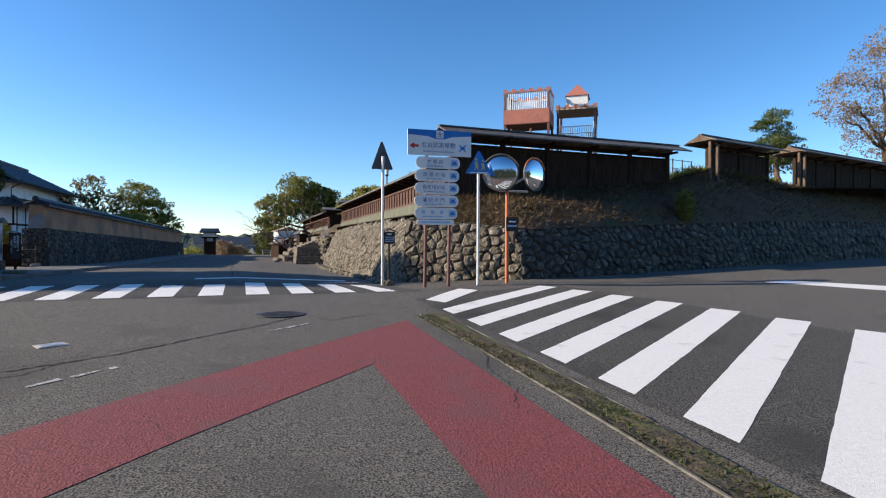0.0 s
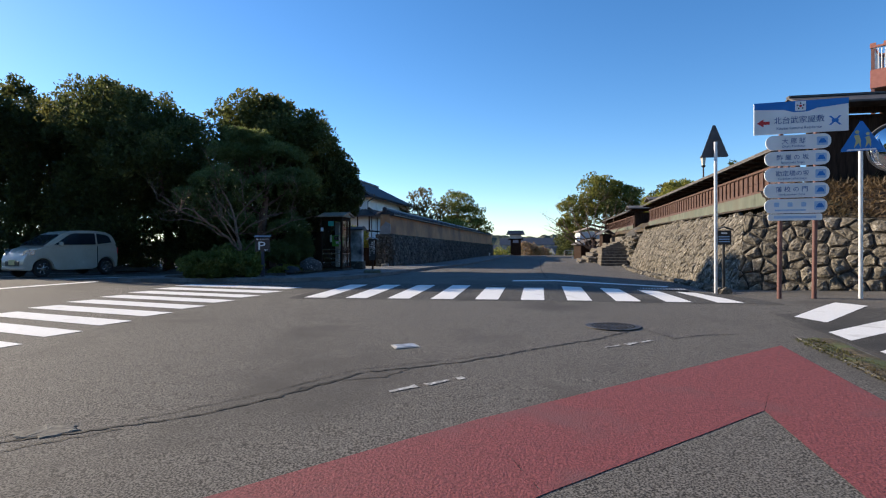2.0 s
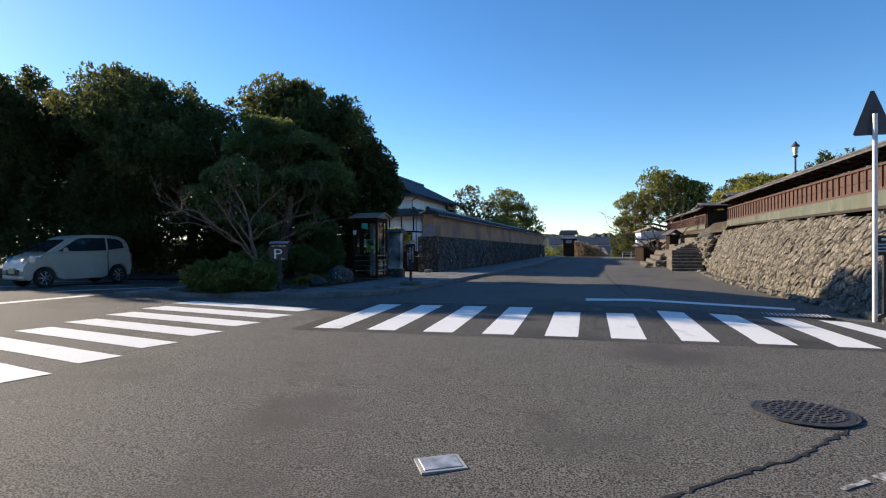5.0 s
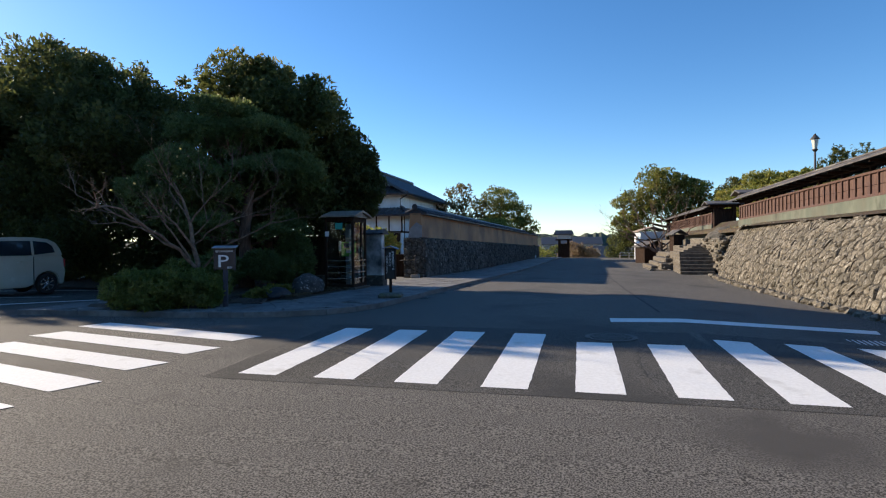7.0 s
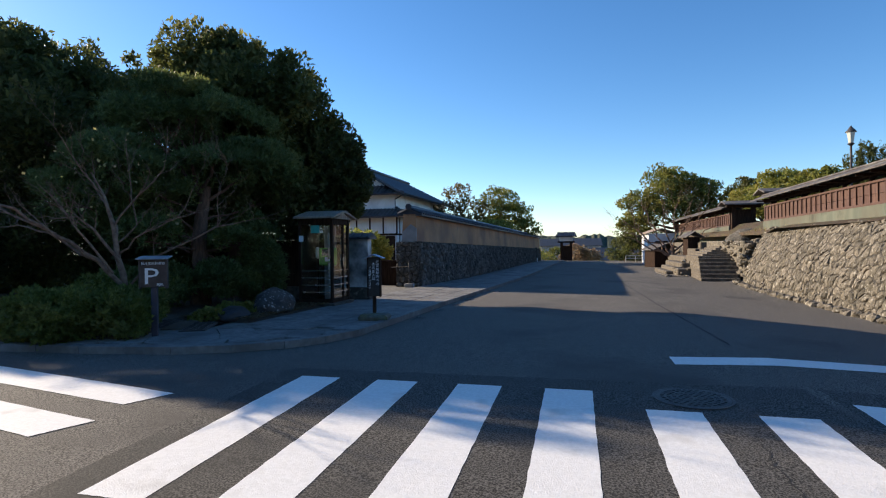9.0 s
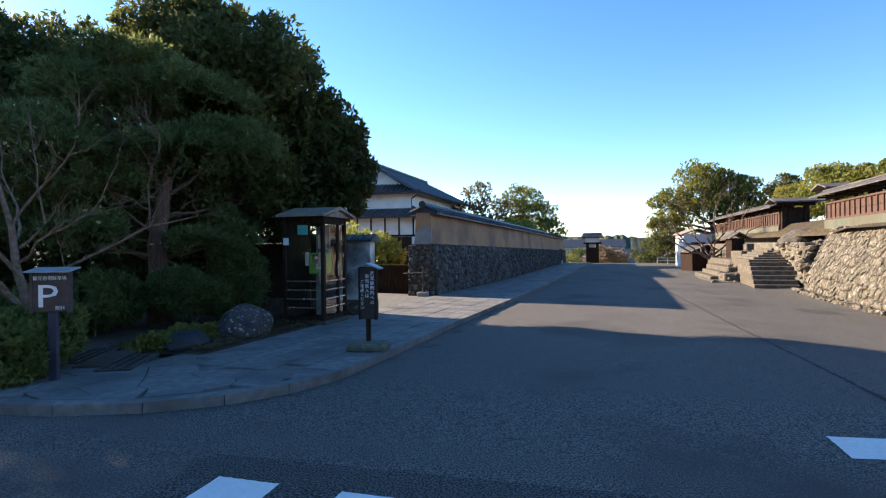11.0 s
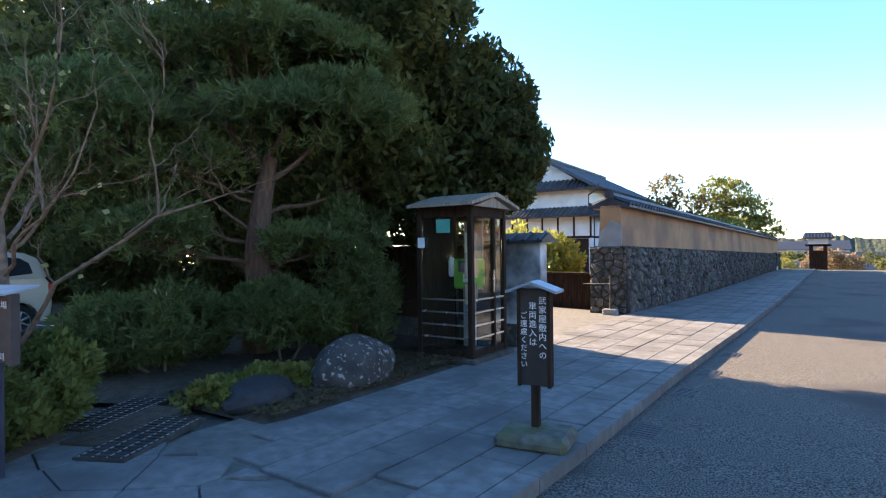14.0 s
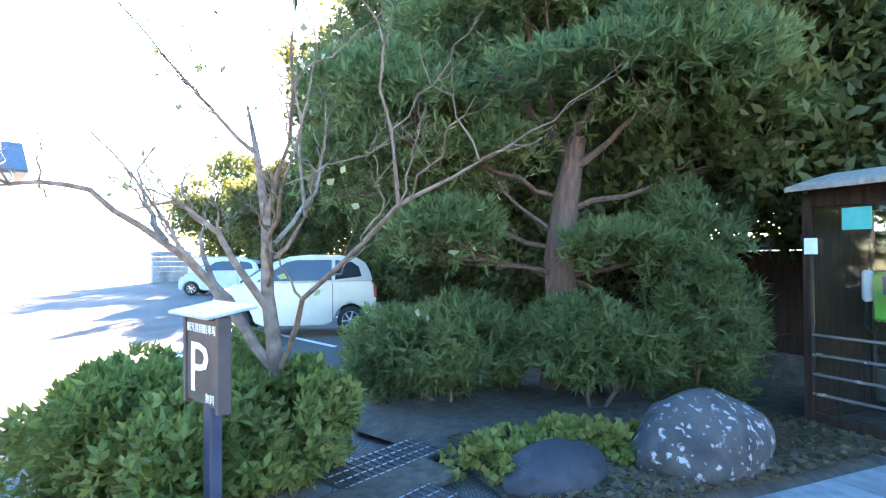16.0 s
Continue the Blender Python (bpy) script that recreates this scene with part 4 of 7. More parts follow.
base.data.flip_normals()
tagged(base, "bluish-grey stone-paved pavement with a low kerb", "pavement", kind="structure")
kd = dense(KERB, 0.62)
slabs_later = []
for i, (a, b_) in enumerate(zip(kd, kd[1:])):
    dd = (Vector(b_) - Vector(a)).normalized()
    nn = Vector((-dd.y, dd.x))
    g0, g1 = dd * 0.005, dd * -0.005
    lo = [Vector(a) + g0, Vector(b_) + g1, Vector(b_) + g1 + nn * 0.16, Vector(a) + g0 + nn * 0.16]
    slabs_later.append(("kerb_stone", lo, PK + 0.004, 0.25, i))
r = random.Random(9)
row = 0
x_in = -7.95
while row < 6:
    y = 17.05 + r.uniform(0, 0.5)
    while y < 60:
        ln = r.uniform(0.6, 1.15)
        def px(yy, f):
            k = kerb_x(yy) - 0.17
            return k + (x_in + 0.03 * max(0, yy - 28) - k) * f
        f0, f1 = row / 6 + 0.003, (row + 1) / 6 - 0.003
        q = [Vector((px(y, f0), y)), Vector((px(y + ln, f0), y + ln - 0.012)), Vector((px(y + ln, f1), y + ln - 0.012)), Vector((px(y, f1), y))]
        slabs_later.append(("paving_slab", q, PK + r.uniform(-0.004, 0.004), 0.06, y))
        y += ln
    row += 1
# bent corner: uneven slabs cut to the kerb
corner_at = Vector((-12.4, 15.0))
for c, poly in cells(6.9, 2.1, 0.42, 77, 1.5, 0.3):
    pts = [Vector((corner_at.x + p[0], corner_at.y + p[1])) for p in poly]
    cx, cy = corner_at.x + c[0], corner_at.y + c[1]
    def inside(p):
        if p.y >= 17.05:
            return False
        ke = float(np.interp(p.x, [k[0] for k in KERB[:7]], [k[1] for k in KERB[:7]]))
        return p.y > ke + 0.17
    cc = Vector((cx, cy))
    if not inside(cc):
        continue
    pts = [cc + (p - cc) * 0.98 for p in pts]
    ok = []
    for p in pts:
        for _ in range(12):
            if inside(p):
                break
            p = p.lerp(cc, 0.15)
        ok.append(p)
    slabs_later.append(("paving_slab", ok, PK + r.uniform(-0.004, 0.004), 0.06, cy))

# planted beds, a little above the paving
def bed(name, outline, h, label):
    """A bed of soil inside a plan outline, heaped towards its middle."""
    c = Vector((sum(p[0] for p in outline) / len(outline), sum(p[1] for p in outline) / len(outline)))
    ring = dense(outline + outline[:1], 0.5)[:-1]
    vs, fs = [], []
    K = 10
    for k in range(K + 1):
        s = 1 - k / K
        for p in ring:
            q = c + (Vector(p) - c) * s
            up = 0.06 if k == 0 else PK + 0.03 + h * (1 - s) + 0.03 * noise.noise(Vector((q.x * 2.5, q.y * 2.5, 1)))
            vs.append((q.x, q.y, gz(q.x, q.y) + up))
    n = len(ring)
    for k in range(K):
        for i in range(n):
            fs.append((k * n + i, k * n + (i + 1) % n, (k + 1) * n + (i + 1) % n, (k + 1) * n + i))
    ob = raw(name, vs, fs, SOIL, smooth=True)
    if ob.data.polygons[n * 3].normal.z < 0:
        ob.data.flip_normals()
    return tagged(ob, label, "planting bed", kind="structure")


bed("planting_bed", [(-8.05, 17.75), (-7.9, 18.6), (-7.95, 20.7), (-9.0, 20.9), (-9.1, 22.5), (-16.5, 22.5), (-15.0, 20.3), (-13.2, 18.3), (-10.4, 17.2), (-9.2, 17.75)], 0.12, "bare soil bed strewn with dry leaves")
bed("planting_bed", [(-8.5, 15.75), (-9.0, 16.7), (-9.7, 17.0), (-11.2, 16.6), (-11.6, 15.6), (-10.5, 15.35)], 0.08, "small soil bed under a clipped shrub")
bed("planting_bed", [(-16.5, 22.5), (-15.6, 20.6), (-22, 20.9), (-34, 22), (-34, 34), (-17, 34)], 0.3, "soil strip under the row of dark trees")
for (cx, cy), rz in (((-9.35, 17.2), 25), ((-8.5, 17.0), 25)):
    g = thing("drain_grate", (cx, cy, gz(cx, cy) + PK + 0.0, 0, 0, rz), "galvanised steel drain grating set in the path", "drain grate")
    part("frame", box(-0.2, 0.2, -0.48, 0.48, -0.02, 0.02, 0.003), IRON, g)
    for i in range(15):
        part("bar", box(-0.18, 0.18, -0.45 + i * 0.0625, -0.44 + i * 0.0625, 0.0, 0.03), IRON, g)
    for i in range(4):
        part("cross_bar", box(-0.17 + i * 0.11, -0.162 + i * 0.11, -0.46, 0.46, 0.005, 0.026), GREY_RENDER, g)


sl = thing("path_slab", (-8.93, 17.1, gz(-8.93, 17.1) + PK, 0, 0, 25), "plain brown concrete slab between two drain gratings", "slab", kind="structure")
part("slab", box(-0.2, 0.2, -0.5, 0.5, -0.03, 0.022, 0.008), SOIL, sl)
for yk in (19.6, 21.2, 22.4, 24.0, 27.5):
    xk = kerb_x(yk) + 0.2
    g = thing("kerb_drain", (xk, yk, gz(xk, yk), 0, 0, -3), "small iron drain grating beside the kerb", "drain grate", "drains along the kerb")
    part("frame", box(-0.13, 0.13, -0.2, 0.2, -0.02, 0.006, 0.002), IRON, g)
    for k in range(6):
        part("slot", box(-0.1, 0.1, -0.165 + 0.06 * k, -0.135 + 0.06 * k, 0.0, 0.01), BLACK, g)


def rock(x, y, sx, sy, sz, rz, material, label, seed):
    b = bmesh.new()
    bmesh.ops.create_icosphere(b, subdivisions=4, radius=1)
    for v in b.verts:
        p = v.co.copy()
        v.co *= 1 + 0.13 * noise.noise(p * 1.4 + Vector((seed, 0, 0))) + 0.05 * noise.noise(p * 4 + Vector((0, seed, 0)))
        v.co.z = max(v.co.z, -0.45)
    bmesh.ops.transform(b, matrix=Matrix.LocRotScale((x, y, gz(x, y) + PK + 0.4 * sz), Euler((0, 0, radians(rz))), (sx, sy, sz)), verts=b.verts)
    return tagged(part("rock", b, material, smooth=True), label, "rock")


LICHEN = mat("lichen_rock", (0.03, 0.027, 0.026), (0.065, 0.058, 0.053), scale=6, rough=0.9, bump=0.6, bscale=25, c=(0.075, 0.062, 0.055), cscale=2.0, camt=0.3, spots=((0.3, 0.29, 0.27), 17.0, 0.585, 0.66))
DARK_ROCK = mat("dark_rock", (0.018, 0.018, 0.022), (0.035, 0.034, 0.038), scale=6, rough=0.7, bump=0.4, bscale=30)
rock(-8.47, 19.28, 0.4, 0.58, 0.36, 10, LICHEN, "large rounded boulder spotted with pale lichen", 1)
rock(-8.62, 18.15, 0.28, 0.42, 0.17, 20, DARK_ROCK, "low dark flat-topped rock in the bed", 6)


# ---- writing ----
def text(name, body, size, material, m, parent, vertical=False, depth=0.001, align="CENTER"):
    """Raised letters; m takes the letters' x, y plane into its parent."""
    bm = bmesh.new()
    chars = [(c, (0, -k * size * 1.08)) for k, c in enumerate(body)] if vertical else [(body, (0, 0))]
    for c, (ox, oy) in chars:
        cu = bpy.data.curves.new("t", "FONT")
        cu.body, cu.size, cu.align_x, cu.extrude = c, size, align, depth
        cu.resolution_u = 2
        ob = bpy.data.objects.new("t", cu)
        me = bpy.data.meshes.new_from_object(ob)
        me.transform(Matrix.Translation((ox, oy, 0)))
        bm.from_mesh(me)
        bpy.data.objects.remove(ob)
        bpy.data.curves.remove(cu)
        bpy.data.meshes.remove(me)
    bmesh.ops.transform(bm, matrix=m, verts=bm.verts)
    return part(name, bm, material, parent)


UP = pose(0, 0, 0, 90)      # letters upright, read from -y


def rounded(w, h, rad, n=5):
    pts = []
    for cx, cy, a0 in ((w / 2 - rad, h / 2 - rad, 0), (-w / 2 + rad, h / 2 - rad, 90), (-w / 2 + rad, -h / 2 + rad, 180), (w / 2 - rad, -h / 2 + rad, 270)):
        pts += [(cx + rad * math.cos(radians(a0 + 90 * i / n)), cy + rad * math.sin(radians(a0 + 90 * i / n))) for i in range(n + 1)]
    return pts


def plate(name, outline, y0, y1, material, parent, cx=0, cz=0, label=""):
    return part(name, prism([(x + cx, z + cz) for x, z in outline], y0, y1, axis="y"), material, parent, label)


LETTER_BLUE = mat("letter_blue", (0.02, 0.09, 0.24), (0.03, 0.12, 0.3), scale=20, rough=0.5, bump=0.0)
PALE_BLUE = mat("faded_blue", (0.3, 0.48, 0.68), (0.4, 0.56, 0.74), scale=20, rough=0.5, bump=0.0)
LETTER_WHITE = mat("letter_white", (0.75, 0.75, 0.74), (0.82, 0.82, 0.8), scale=20, rough=0.5, bump=0.0)

gp = thing("guide_sign", (4.75, 13.05, gz(4.7, 13.05), 0, 0, -6), "white and blue visitor guide sign on two brown posts", "sign")
Z = 4.2 - gz(4.7, 13.05)      # middle of the head board
for x0, x1 in ((-0.36, -0.32), (0.26, 0.3)):
    part("post", tube([(x0, 0.06, -0.2), (x1, 0.06, Z - 0.2)], 0.045, 12), POST_BROWN, gp, "brown painted steel post")
head = plate("head_board", [(-0.83, -0.31), (0.83, -0.31), (0.83, 0.33), (-0.83, 0.33)], -0.02, 0.02, SIGN_WHITE, gp, 0, Z)
plate("blue_band", [(-0.83, 0.2), (-0.3, 0.17), (-0.12, 0.11), (0.12, 0.11), (0.3, 0.17), (0.83, 0.22), (0.83, 0.332), (-0.83, 0.332)], -0.024, -0.02, SIGN_BLUE, head, 0, Z)
plate("crest", rounded(0.19, 0.19, 0.01), -0.028, -0.024, SIGN_WHITE, head, 0, Z + 0.225)
plate("crest_mark", rounded(0.05, 0.05, 0.024), -0.031, -0.028, SIGN_RED, head, 0, Z + 0.225)
for k in range(5):
    a = radians(90 + 72 * k)
    plate("crest_dot", rounded(0.03, 0.03, 0.014), -0.031, -0.028, BLACK, head, 0.055 * math.cos(a), Z + 0.225 + 0.055 * math.sin(a))
plate("arrow", [(-0.78, -0.08), (-0.66, 0.0), (-0.66, -0.05), (-0.55, -0.05), (-0.55, -0.11), (-0.66, -0.11), (-0.66, -0.16)], -0.024, -0.02, SIGN_RED, head, 0, Z)
text("title", "北台武家屋敷", 0.15, LETTER_BLUE, Matrix.Translation((-0.03, -0.023, Z - 0.1)) @ UP, head)
text("subtitle", "Kitadai Samurai Residence", 0.075, LETTER_BLUE, Matrix.Translation((-0.03, -0.023, Z - 0.23)) @ UP, head)
for q in ([(-0.11, -0.09), (-0.07, -0.09), (0.11, 0.09), (0.07, 0.09)], [(0.11, -0.09), (0.07, -0.09), (-0.11, 0.09), (-0.07, 0.09)], rounded(0.12, 0.07, 0.03)):
    plate("pictogram", q, -0.024 - 0.001 * len(q) / 10, -0.02, SIGN_BLUE, head, 0.6, Z - 0.1)
names = [("大 原 邸", "Ohara Residence", 0.0), ("酢 屋 の 坂", "Suyanosaka Slope", -0.02), ("勘定場の坂", "Kanjobanosaka Slope", -0.025), ("藩 校 の 門", "Hankonomon Gate", -0.035), ("", "", -0.045)]
zz = [3.71, 3.385, 3.06, 2.74, 2.425]
for (jp, en, dx), zc in zip(names, zz):
    zc += Z - 4.2
    pl = plate("place_board", rounded(1.15 - (0.04 if not jp else 0), 0.29, 0.13), -0.02, 0.015, SIGN_WHITE, gp, -0.04 + dx, zc)
    tone = PALE_BLUE if not jp else LETTER_BLUE
    if jp:
        text("place_name", jp, 0.12, tone, Matrix.Translation((-0.12 + dx, -0.023, zc - 0.02)) @ UP, pl)
        text("place_name_latin", en, 0.06, tone, Matrix.Translation((-0.12 + dx, -0.023, zc - 0.1)) @ UP, pl)
    else:
        for k in range(3):
            plate("faded_letter", rounded(0.09, 0.09, 0.02), -0.022, -0.02, tone, pl, -0.38 + 0.24 * k + dx, zc + 0.03)
        plate("faded_line", rounded(0.55, 0.035, 0.01), -0.022, -0.02, tone, pl, -0.14 + dx, zc - 0.085)
    plate("pictogram_frame", rounded(0.19, 0.17, 0.02), -0.022, -0.02, PALE_BLUE, pl, 0.38 + dx, zc)
    plate("pictogram", [(-0.07, -0.04), (0.07, -0.04), (0.07, -0.01), (0.03, 0.05), (-0.03, 0.04), (-0.05, 0.0)], -0.0245, -0.022, SIGN_BLUE, pl, 0.38 + dx, zc)
pl = plate("small_board", rounded(0.96, 0.13, 0.03), -0.02, 0.012, SIGN_WHITE, gp, -0.1, 2.2 + Z - 4.2)
plate("faded_line", rounded(0.75, 0.05, 0.01), -0.022, -0.02, PALE_BLUE, pl, -0.1, 2.2 + Z - 4.2)

# triangle sign seen from behind
ts = thing("road_sign", (3.85, 15.36, gz(3.85, 15.36)), "triangular road sign seen from behind on a grey pole", "road sign")
part("pole", tube([(0, 0, -0.2), (0, 0, 3.72)], 0.04, 14), STEEL, ts)
plate("sign_plate", [(-0.33, 3.38), (-0.3, 3.35), (0.27, 3.35), (0.3, 3.38), (0.0, 4.14), (-0.06, 4.14)], 0.045, 0.06, SIGN_BACK, ts, 0.01, 0, "dark unpainted back of the plate")
for zc in (3.5, 3.8):
    part("bracket", box(-0.1, 0.1, 0.03, 0.044, zc - 0.016, zc + 0.016, 0.003), SIGN_BACK, ts)
mk = thing("marker_post", (4.1, 15.6, gz(4.1, 15.6)), "short black marker post with a small dark plate", "marker post")
part("post", tube([(0, 0, -0.1), (0, 0, 1.5)], 0.035, 10), BLACK, mk)
part("plate", box(-0.17, 0.17, -0.055, -0.034, 1.2, 1.56, 0.005), BLACK, mk)
part("roof", prism([(-0.22, 1.55), (-0.22, 1.57), (0, 1.66), (0.22, 1.57), (0.22, 1.55), (0, 1.64)], -0.1, 0.05, axis="y"), BLACK, mk)
part("caption", box(-0.07, 0.07, -0.058, -0.055, 1.47, 1.51), LETTER_WHITE, mk)
for zc in (1.4, 1.34, 1.28):
    part("caption", box(-0.13, 0.13, -0.058, -0.055, zc - 0.012, zc + 0.012), PALE_BLUE, mk)

# blue crossing sign
cs = thing("crossing_sign", (5.78, 12.92, gz(5.78, 12.92), 0, 0, -14), "blue triangular crossing sign on a grey pole", "road sign")
part("pole", tube([(0, 0.03, -0.1), (0, 0.03, 3.3)], 0.038, 14), STEEL, cs)
H = 3.5 - gz(5.78, 12.92) + 0.05
plate("sign_plate", [(-0.33, 0.0), (0.33, 0.0), (0.33, 0.04), (0.02, 0.58), (-0.02, 0.58), (-0.33, 0.04)], -0.02, -0.008, SIGN_BLUE, cs, 0, H - 0.08, "blue reflective plate")
YELLOW = mat("sign_yellow", (0.5, 0.45, 0.2), (0.56, 0.5, 0.24), scale=9, rough=0.5, bump=0.0)
for cx, s in ((-0.07, 1.0), (0.1, 0.85)):
    plate("symbol", [(-0.05 * s, 0.0), (-0.02 * s, 0.14 * s), (-0.05 * s, 0.24 * s), (0.03 * s, 0.26 * s), (0.06 * s, 0.15 * s), (0.06 * s, 0.0), (0.02 * s, 0.1 * s)], -0.024, -0.02, YELLOW, cs, cx, H - 0.02)
    plate("symbol_dot", rounded(0.07 * s, 0.07 * s, 0.034 * s), -0.024, -0.02, YELLOW, cs, cx, H + 0.29 * s)
plate("white_strip", [(-0.24, 0), (0.24, 0), (0.22, 0.03), (-0.22, 0.03)], -0.024, -0.02, SIGN_WHITE, cs, 0, H - 0.07)

# orange pole with two convex mirrors
mp = thing("traffic_mirror", (6.74, 13.18, gz(6.74, 13.18)), "two round convex traffic mirrors on an orange pole", "traffic mirror")
part("pole", tube([(0, 0, -0.1), (0, 0, 2.75)], 0.05, 14), ORANGE, mp, "faded orange steel pole")


def mirror_head(cx, cy, cz, yaw, rad, rim, parent, hooded=True):
    m = Matrix.Translation((cx, cy, cz)) @ pose(0, 0, 0, 0, 0, yaw) @ pose(0, 0, 0, 90)
    dome = [(rad * math.sin(a), 0.16 * rad / 0.5 * math.cos(a) ** 1.0) for a in [math.pi / 2 * (1 - i / 10) for i in range(11)]]
    hd = part("mirror_face", revolve(dome[:-1] + [(0.001, dome[-1][1])], 36, m=m), MIRROR, parent, "silvered convex mirror face", smooth=True)
    part("mirror_back", revolve([(rad * 0.4, -0.14), (rad, -0.03), (rad + 0.02, 0.0), (rad + 0.02, 0.03), (rad, 0.03)], 36, m=m), rim, hd, smooth=True)
    arc = [m @ Vector(((rad + 0.03) * math.cos(a), (rad + 0.03) * math.sin(a), 0.04)) for a in [radians(20 + 140 * i / 14) for i in range(15)]]
    part("hood", tube(arc, 0.022, 6), ORANGE if hooded else SIGN_BACK, hd)
    part("arm", tube([m @ Vector((0, 0, -0.14)), Vector((0, 0, cz - 0.35))], 0.03, 8), STEEL, parent)


zg = gz(6.74, 13.18)
mirror_head(-0.2, -0.02, 3.55 - zg, -26, 0.47, SIGN_BACK, mp, False)
mirror_head(0.7, -0.2, 3.53 - zg, 22, 0.42, SIGN_BACK, mp)
part("cross_arm", tube([(-0.16, 0.16, 3.1 - zg), (0.68, 0.1, 3.1 - zg)], 0.03, 8), STEEL, mp)
nb = part("notice", box(-0.06, 0.3, -0.075, -0.055, 1.4, 1.78, 0.004), BLACK, mp, "small black notice with pale writing")
part("notice_line", box(0.02, 0.22, -0.079, -0.075, 1.64, 1.68), LETTER_WHITE, nb)
part("notice_line", box(-0.02, 0.26, -0.079, -0.075, 1.52, 1.57), PALE_BLUE, nb)

MOSSY = mat("mossy_block", (0.08, 0.08, 0.06), (0.16, 0.155, 0.125), scale=9, rough=0.95, bump=0.6, bscale=30, c=(0.1, 0.11, 0.04), cscale=3)
# ---- notice on a stone block at the pavement's edge ----
bx, by = -5.93, 18.55
ns = thing("notice_board", (bx, by, gz(bx, by) + PK, 0, 0, 8), "black wooden notice with white vertical writing on a stone", "notice board")
part("stone_base", box(-0.27, 0.27, -0.22, 0.22, -0.02, 0.1, 0.04), MOSSY, ns, "mossy concrete block")
part("post", box(-0.03, 0.03, -0.03, 0.03, 0.12, 0.6, 0.005), WOOD_DARK, ns)
part("board", box(-0.115, 0.115, -0.035, 0.035, 0.43, 1.15, 0.006), BLACK, ns)
for s in (-1, 1):
    part("frame", box(s * 0.115 - 0.013, s * 0.115 + 0.013, -0.045, 0.045, 0.42, 1.16, 0.004), WOOD_DARK, ns)
part("roof", prism([(-0.19, 1.12), (-0.19, 1.14), (0, 1.21), (0.19, 1.14), (0.19, 1.12), (0, 1.19)], -0.12, 0.12, axis="y"), mat("grey_lead", (0.2, 0.26, 0.32), (0.28, 0.35, 0.42), scale=8, rough=0.45, metal=0.3, bump=0.1), ns, "small sheet-metal roof")
for body, x, zt, s in (("武家屋敷内への", 0.068, 1.04, 0.062), ("車両進入は", -0.006, 1.0, 0.062), ("ご遠慮ください", -0.075, 0.93, 0.056)):
    text("writing", body, s, LETTER_WHITE, Matrix.Translation((x, -0.038, zt)) @ UP, ns, vertical=True)

# ---- parking sign ----
px_, py_ = -8.56, 16.08
ps = thing("parking_sign", (px_, py_, gz(px_, py_) + PK - 0.02, 0, 0, 22), "dark brown parking sign with small metal roof", "sign")
PS_BROWN = mat("sign_brown", (0.045, 0.03, 0.026), (0.075, 0.05, 0.045), scale=6, rough=0.6, bump=0.1)
part("post", box(-0.045, 0.045, -0.03, 0.03, -0.2, 1.2, 0.006), mat("navy_post", (0.02, 0.024, 0.045), (0.035, 0.04, 0.065), scale=6, rough=0.55, bump=0.1), ps, "dark navy steel post")
part("board", box(-0.19, 0.19, -0.055, -0.03, 0.77, 1.18, 0.004), PS_BROWN, ps)
for s in (-1, 1):
    part("frame", box(s * 0.19 - 0.016, s * 0.19 + 0.016, -0.065, 0.0, 0.75, 1.2, 0.004), PS_BROWN, ps)
part("roof", box(-0.23, 0.23, -0.13, 0.12, -0.008, 0.008, 0.004, m=pose(0, 0, 1.222, 9)), mat("grey_lead_roof", (0.3, 0.34, 0.38), (0.38, 0.43, 0.47), scale=8, rough=0.45, metal=0.3, bump=0.1), ps, "small grey sheet-metal roof")
text("caption", "観光客用駐車場", 0.049, LETTER_WHITE, Matrix.Translation((0, -0.058, 1.115)) @ UP, ps)
text("letter_p", "P", 0.36, LETTER_WHITE, Matrix.Translation((-0.03, -0.058, 0.82)) @ UP @ Matrix.Diagonal((1.3, 0.98, 1, 1)), ps)
text("caption", "無料", 0.05, LETTER_WHITE, Matrix.Translation((0.1, -0.058, 0.79)) @ UP, ps)

# ---- telephone booth ----
CONCRETE_DARK = mat("dark_concrete", (0.06, 0.052, 0.042), (0.13, 0.115, 0.095), scale=9, rough=0.95, bump=0.5, bscale=40, c=(0.05, 0.042, 0.03), cscale=2.5)
X0, X1, Y0, Y1 = -8.72, -7.9, 20.92, 21.82
ZB = gz(-8.4, 21.3) + PK
pb = thing("telephone_booth", ((X0 + X1) / 2, (Y0 + Y1) / 2, ZB), "dark timber-framed glazed telephone booth with gabled roof", "telephone booth")
hx, hy = (X1 - X0) / 2, (Y1 - Y0) / 2
part("plinth", box(-hx - 0.12, hx + 0.12, -hy - 0.14, hy + 0.1, -0.1, 0.06, 0.015), CONCRETE_DARK, pb, "dark concrete plinth")
for sx in (-1, 1):
    for sy in (-1, 1):
        part("corner_post", box(sx * hx - 0.035, sx * hx + 0.035, sy * hy - 0.035, sy * hy + 0.035, 0.05, 2.05, 0.005), WOOD_DARK, pb)
for zc, hgt in ((0.1, 0.1), (2.0, 0.14)):
    for sy in (-1, 1):
        part("rail", box(-hx + 0.036, hx - 0.036, sy * hy - 0.025, sy * hy + 0.025, zc - hgt / 2, zc + hgt / 2, 0.004), WOOD_DARK, pb)
    for sx in (-1, 1):
        part("rail", box(sx * hx - 0.025, sx * hx + 0.025, -hy + 0.036, hy - 0.036, zc - hgt / 2, zc + hgt / 2, 0.004), WOOD_DARK, pb)
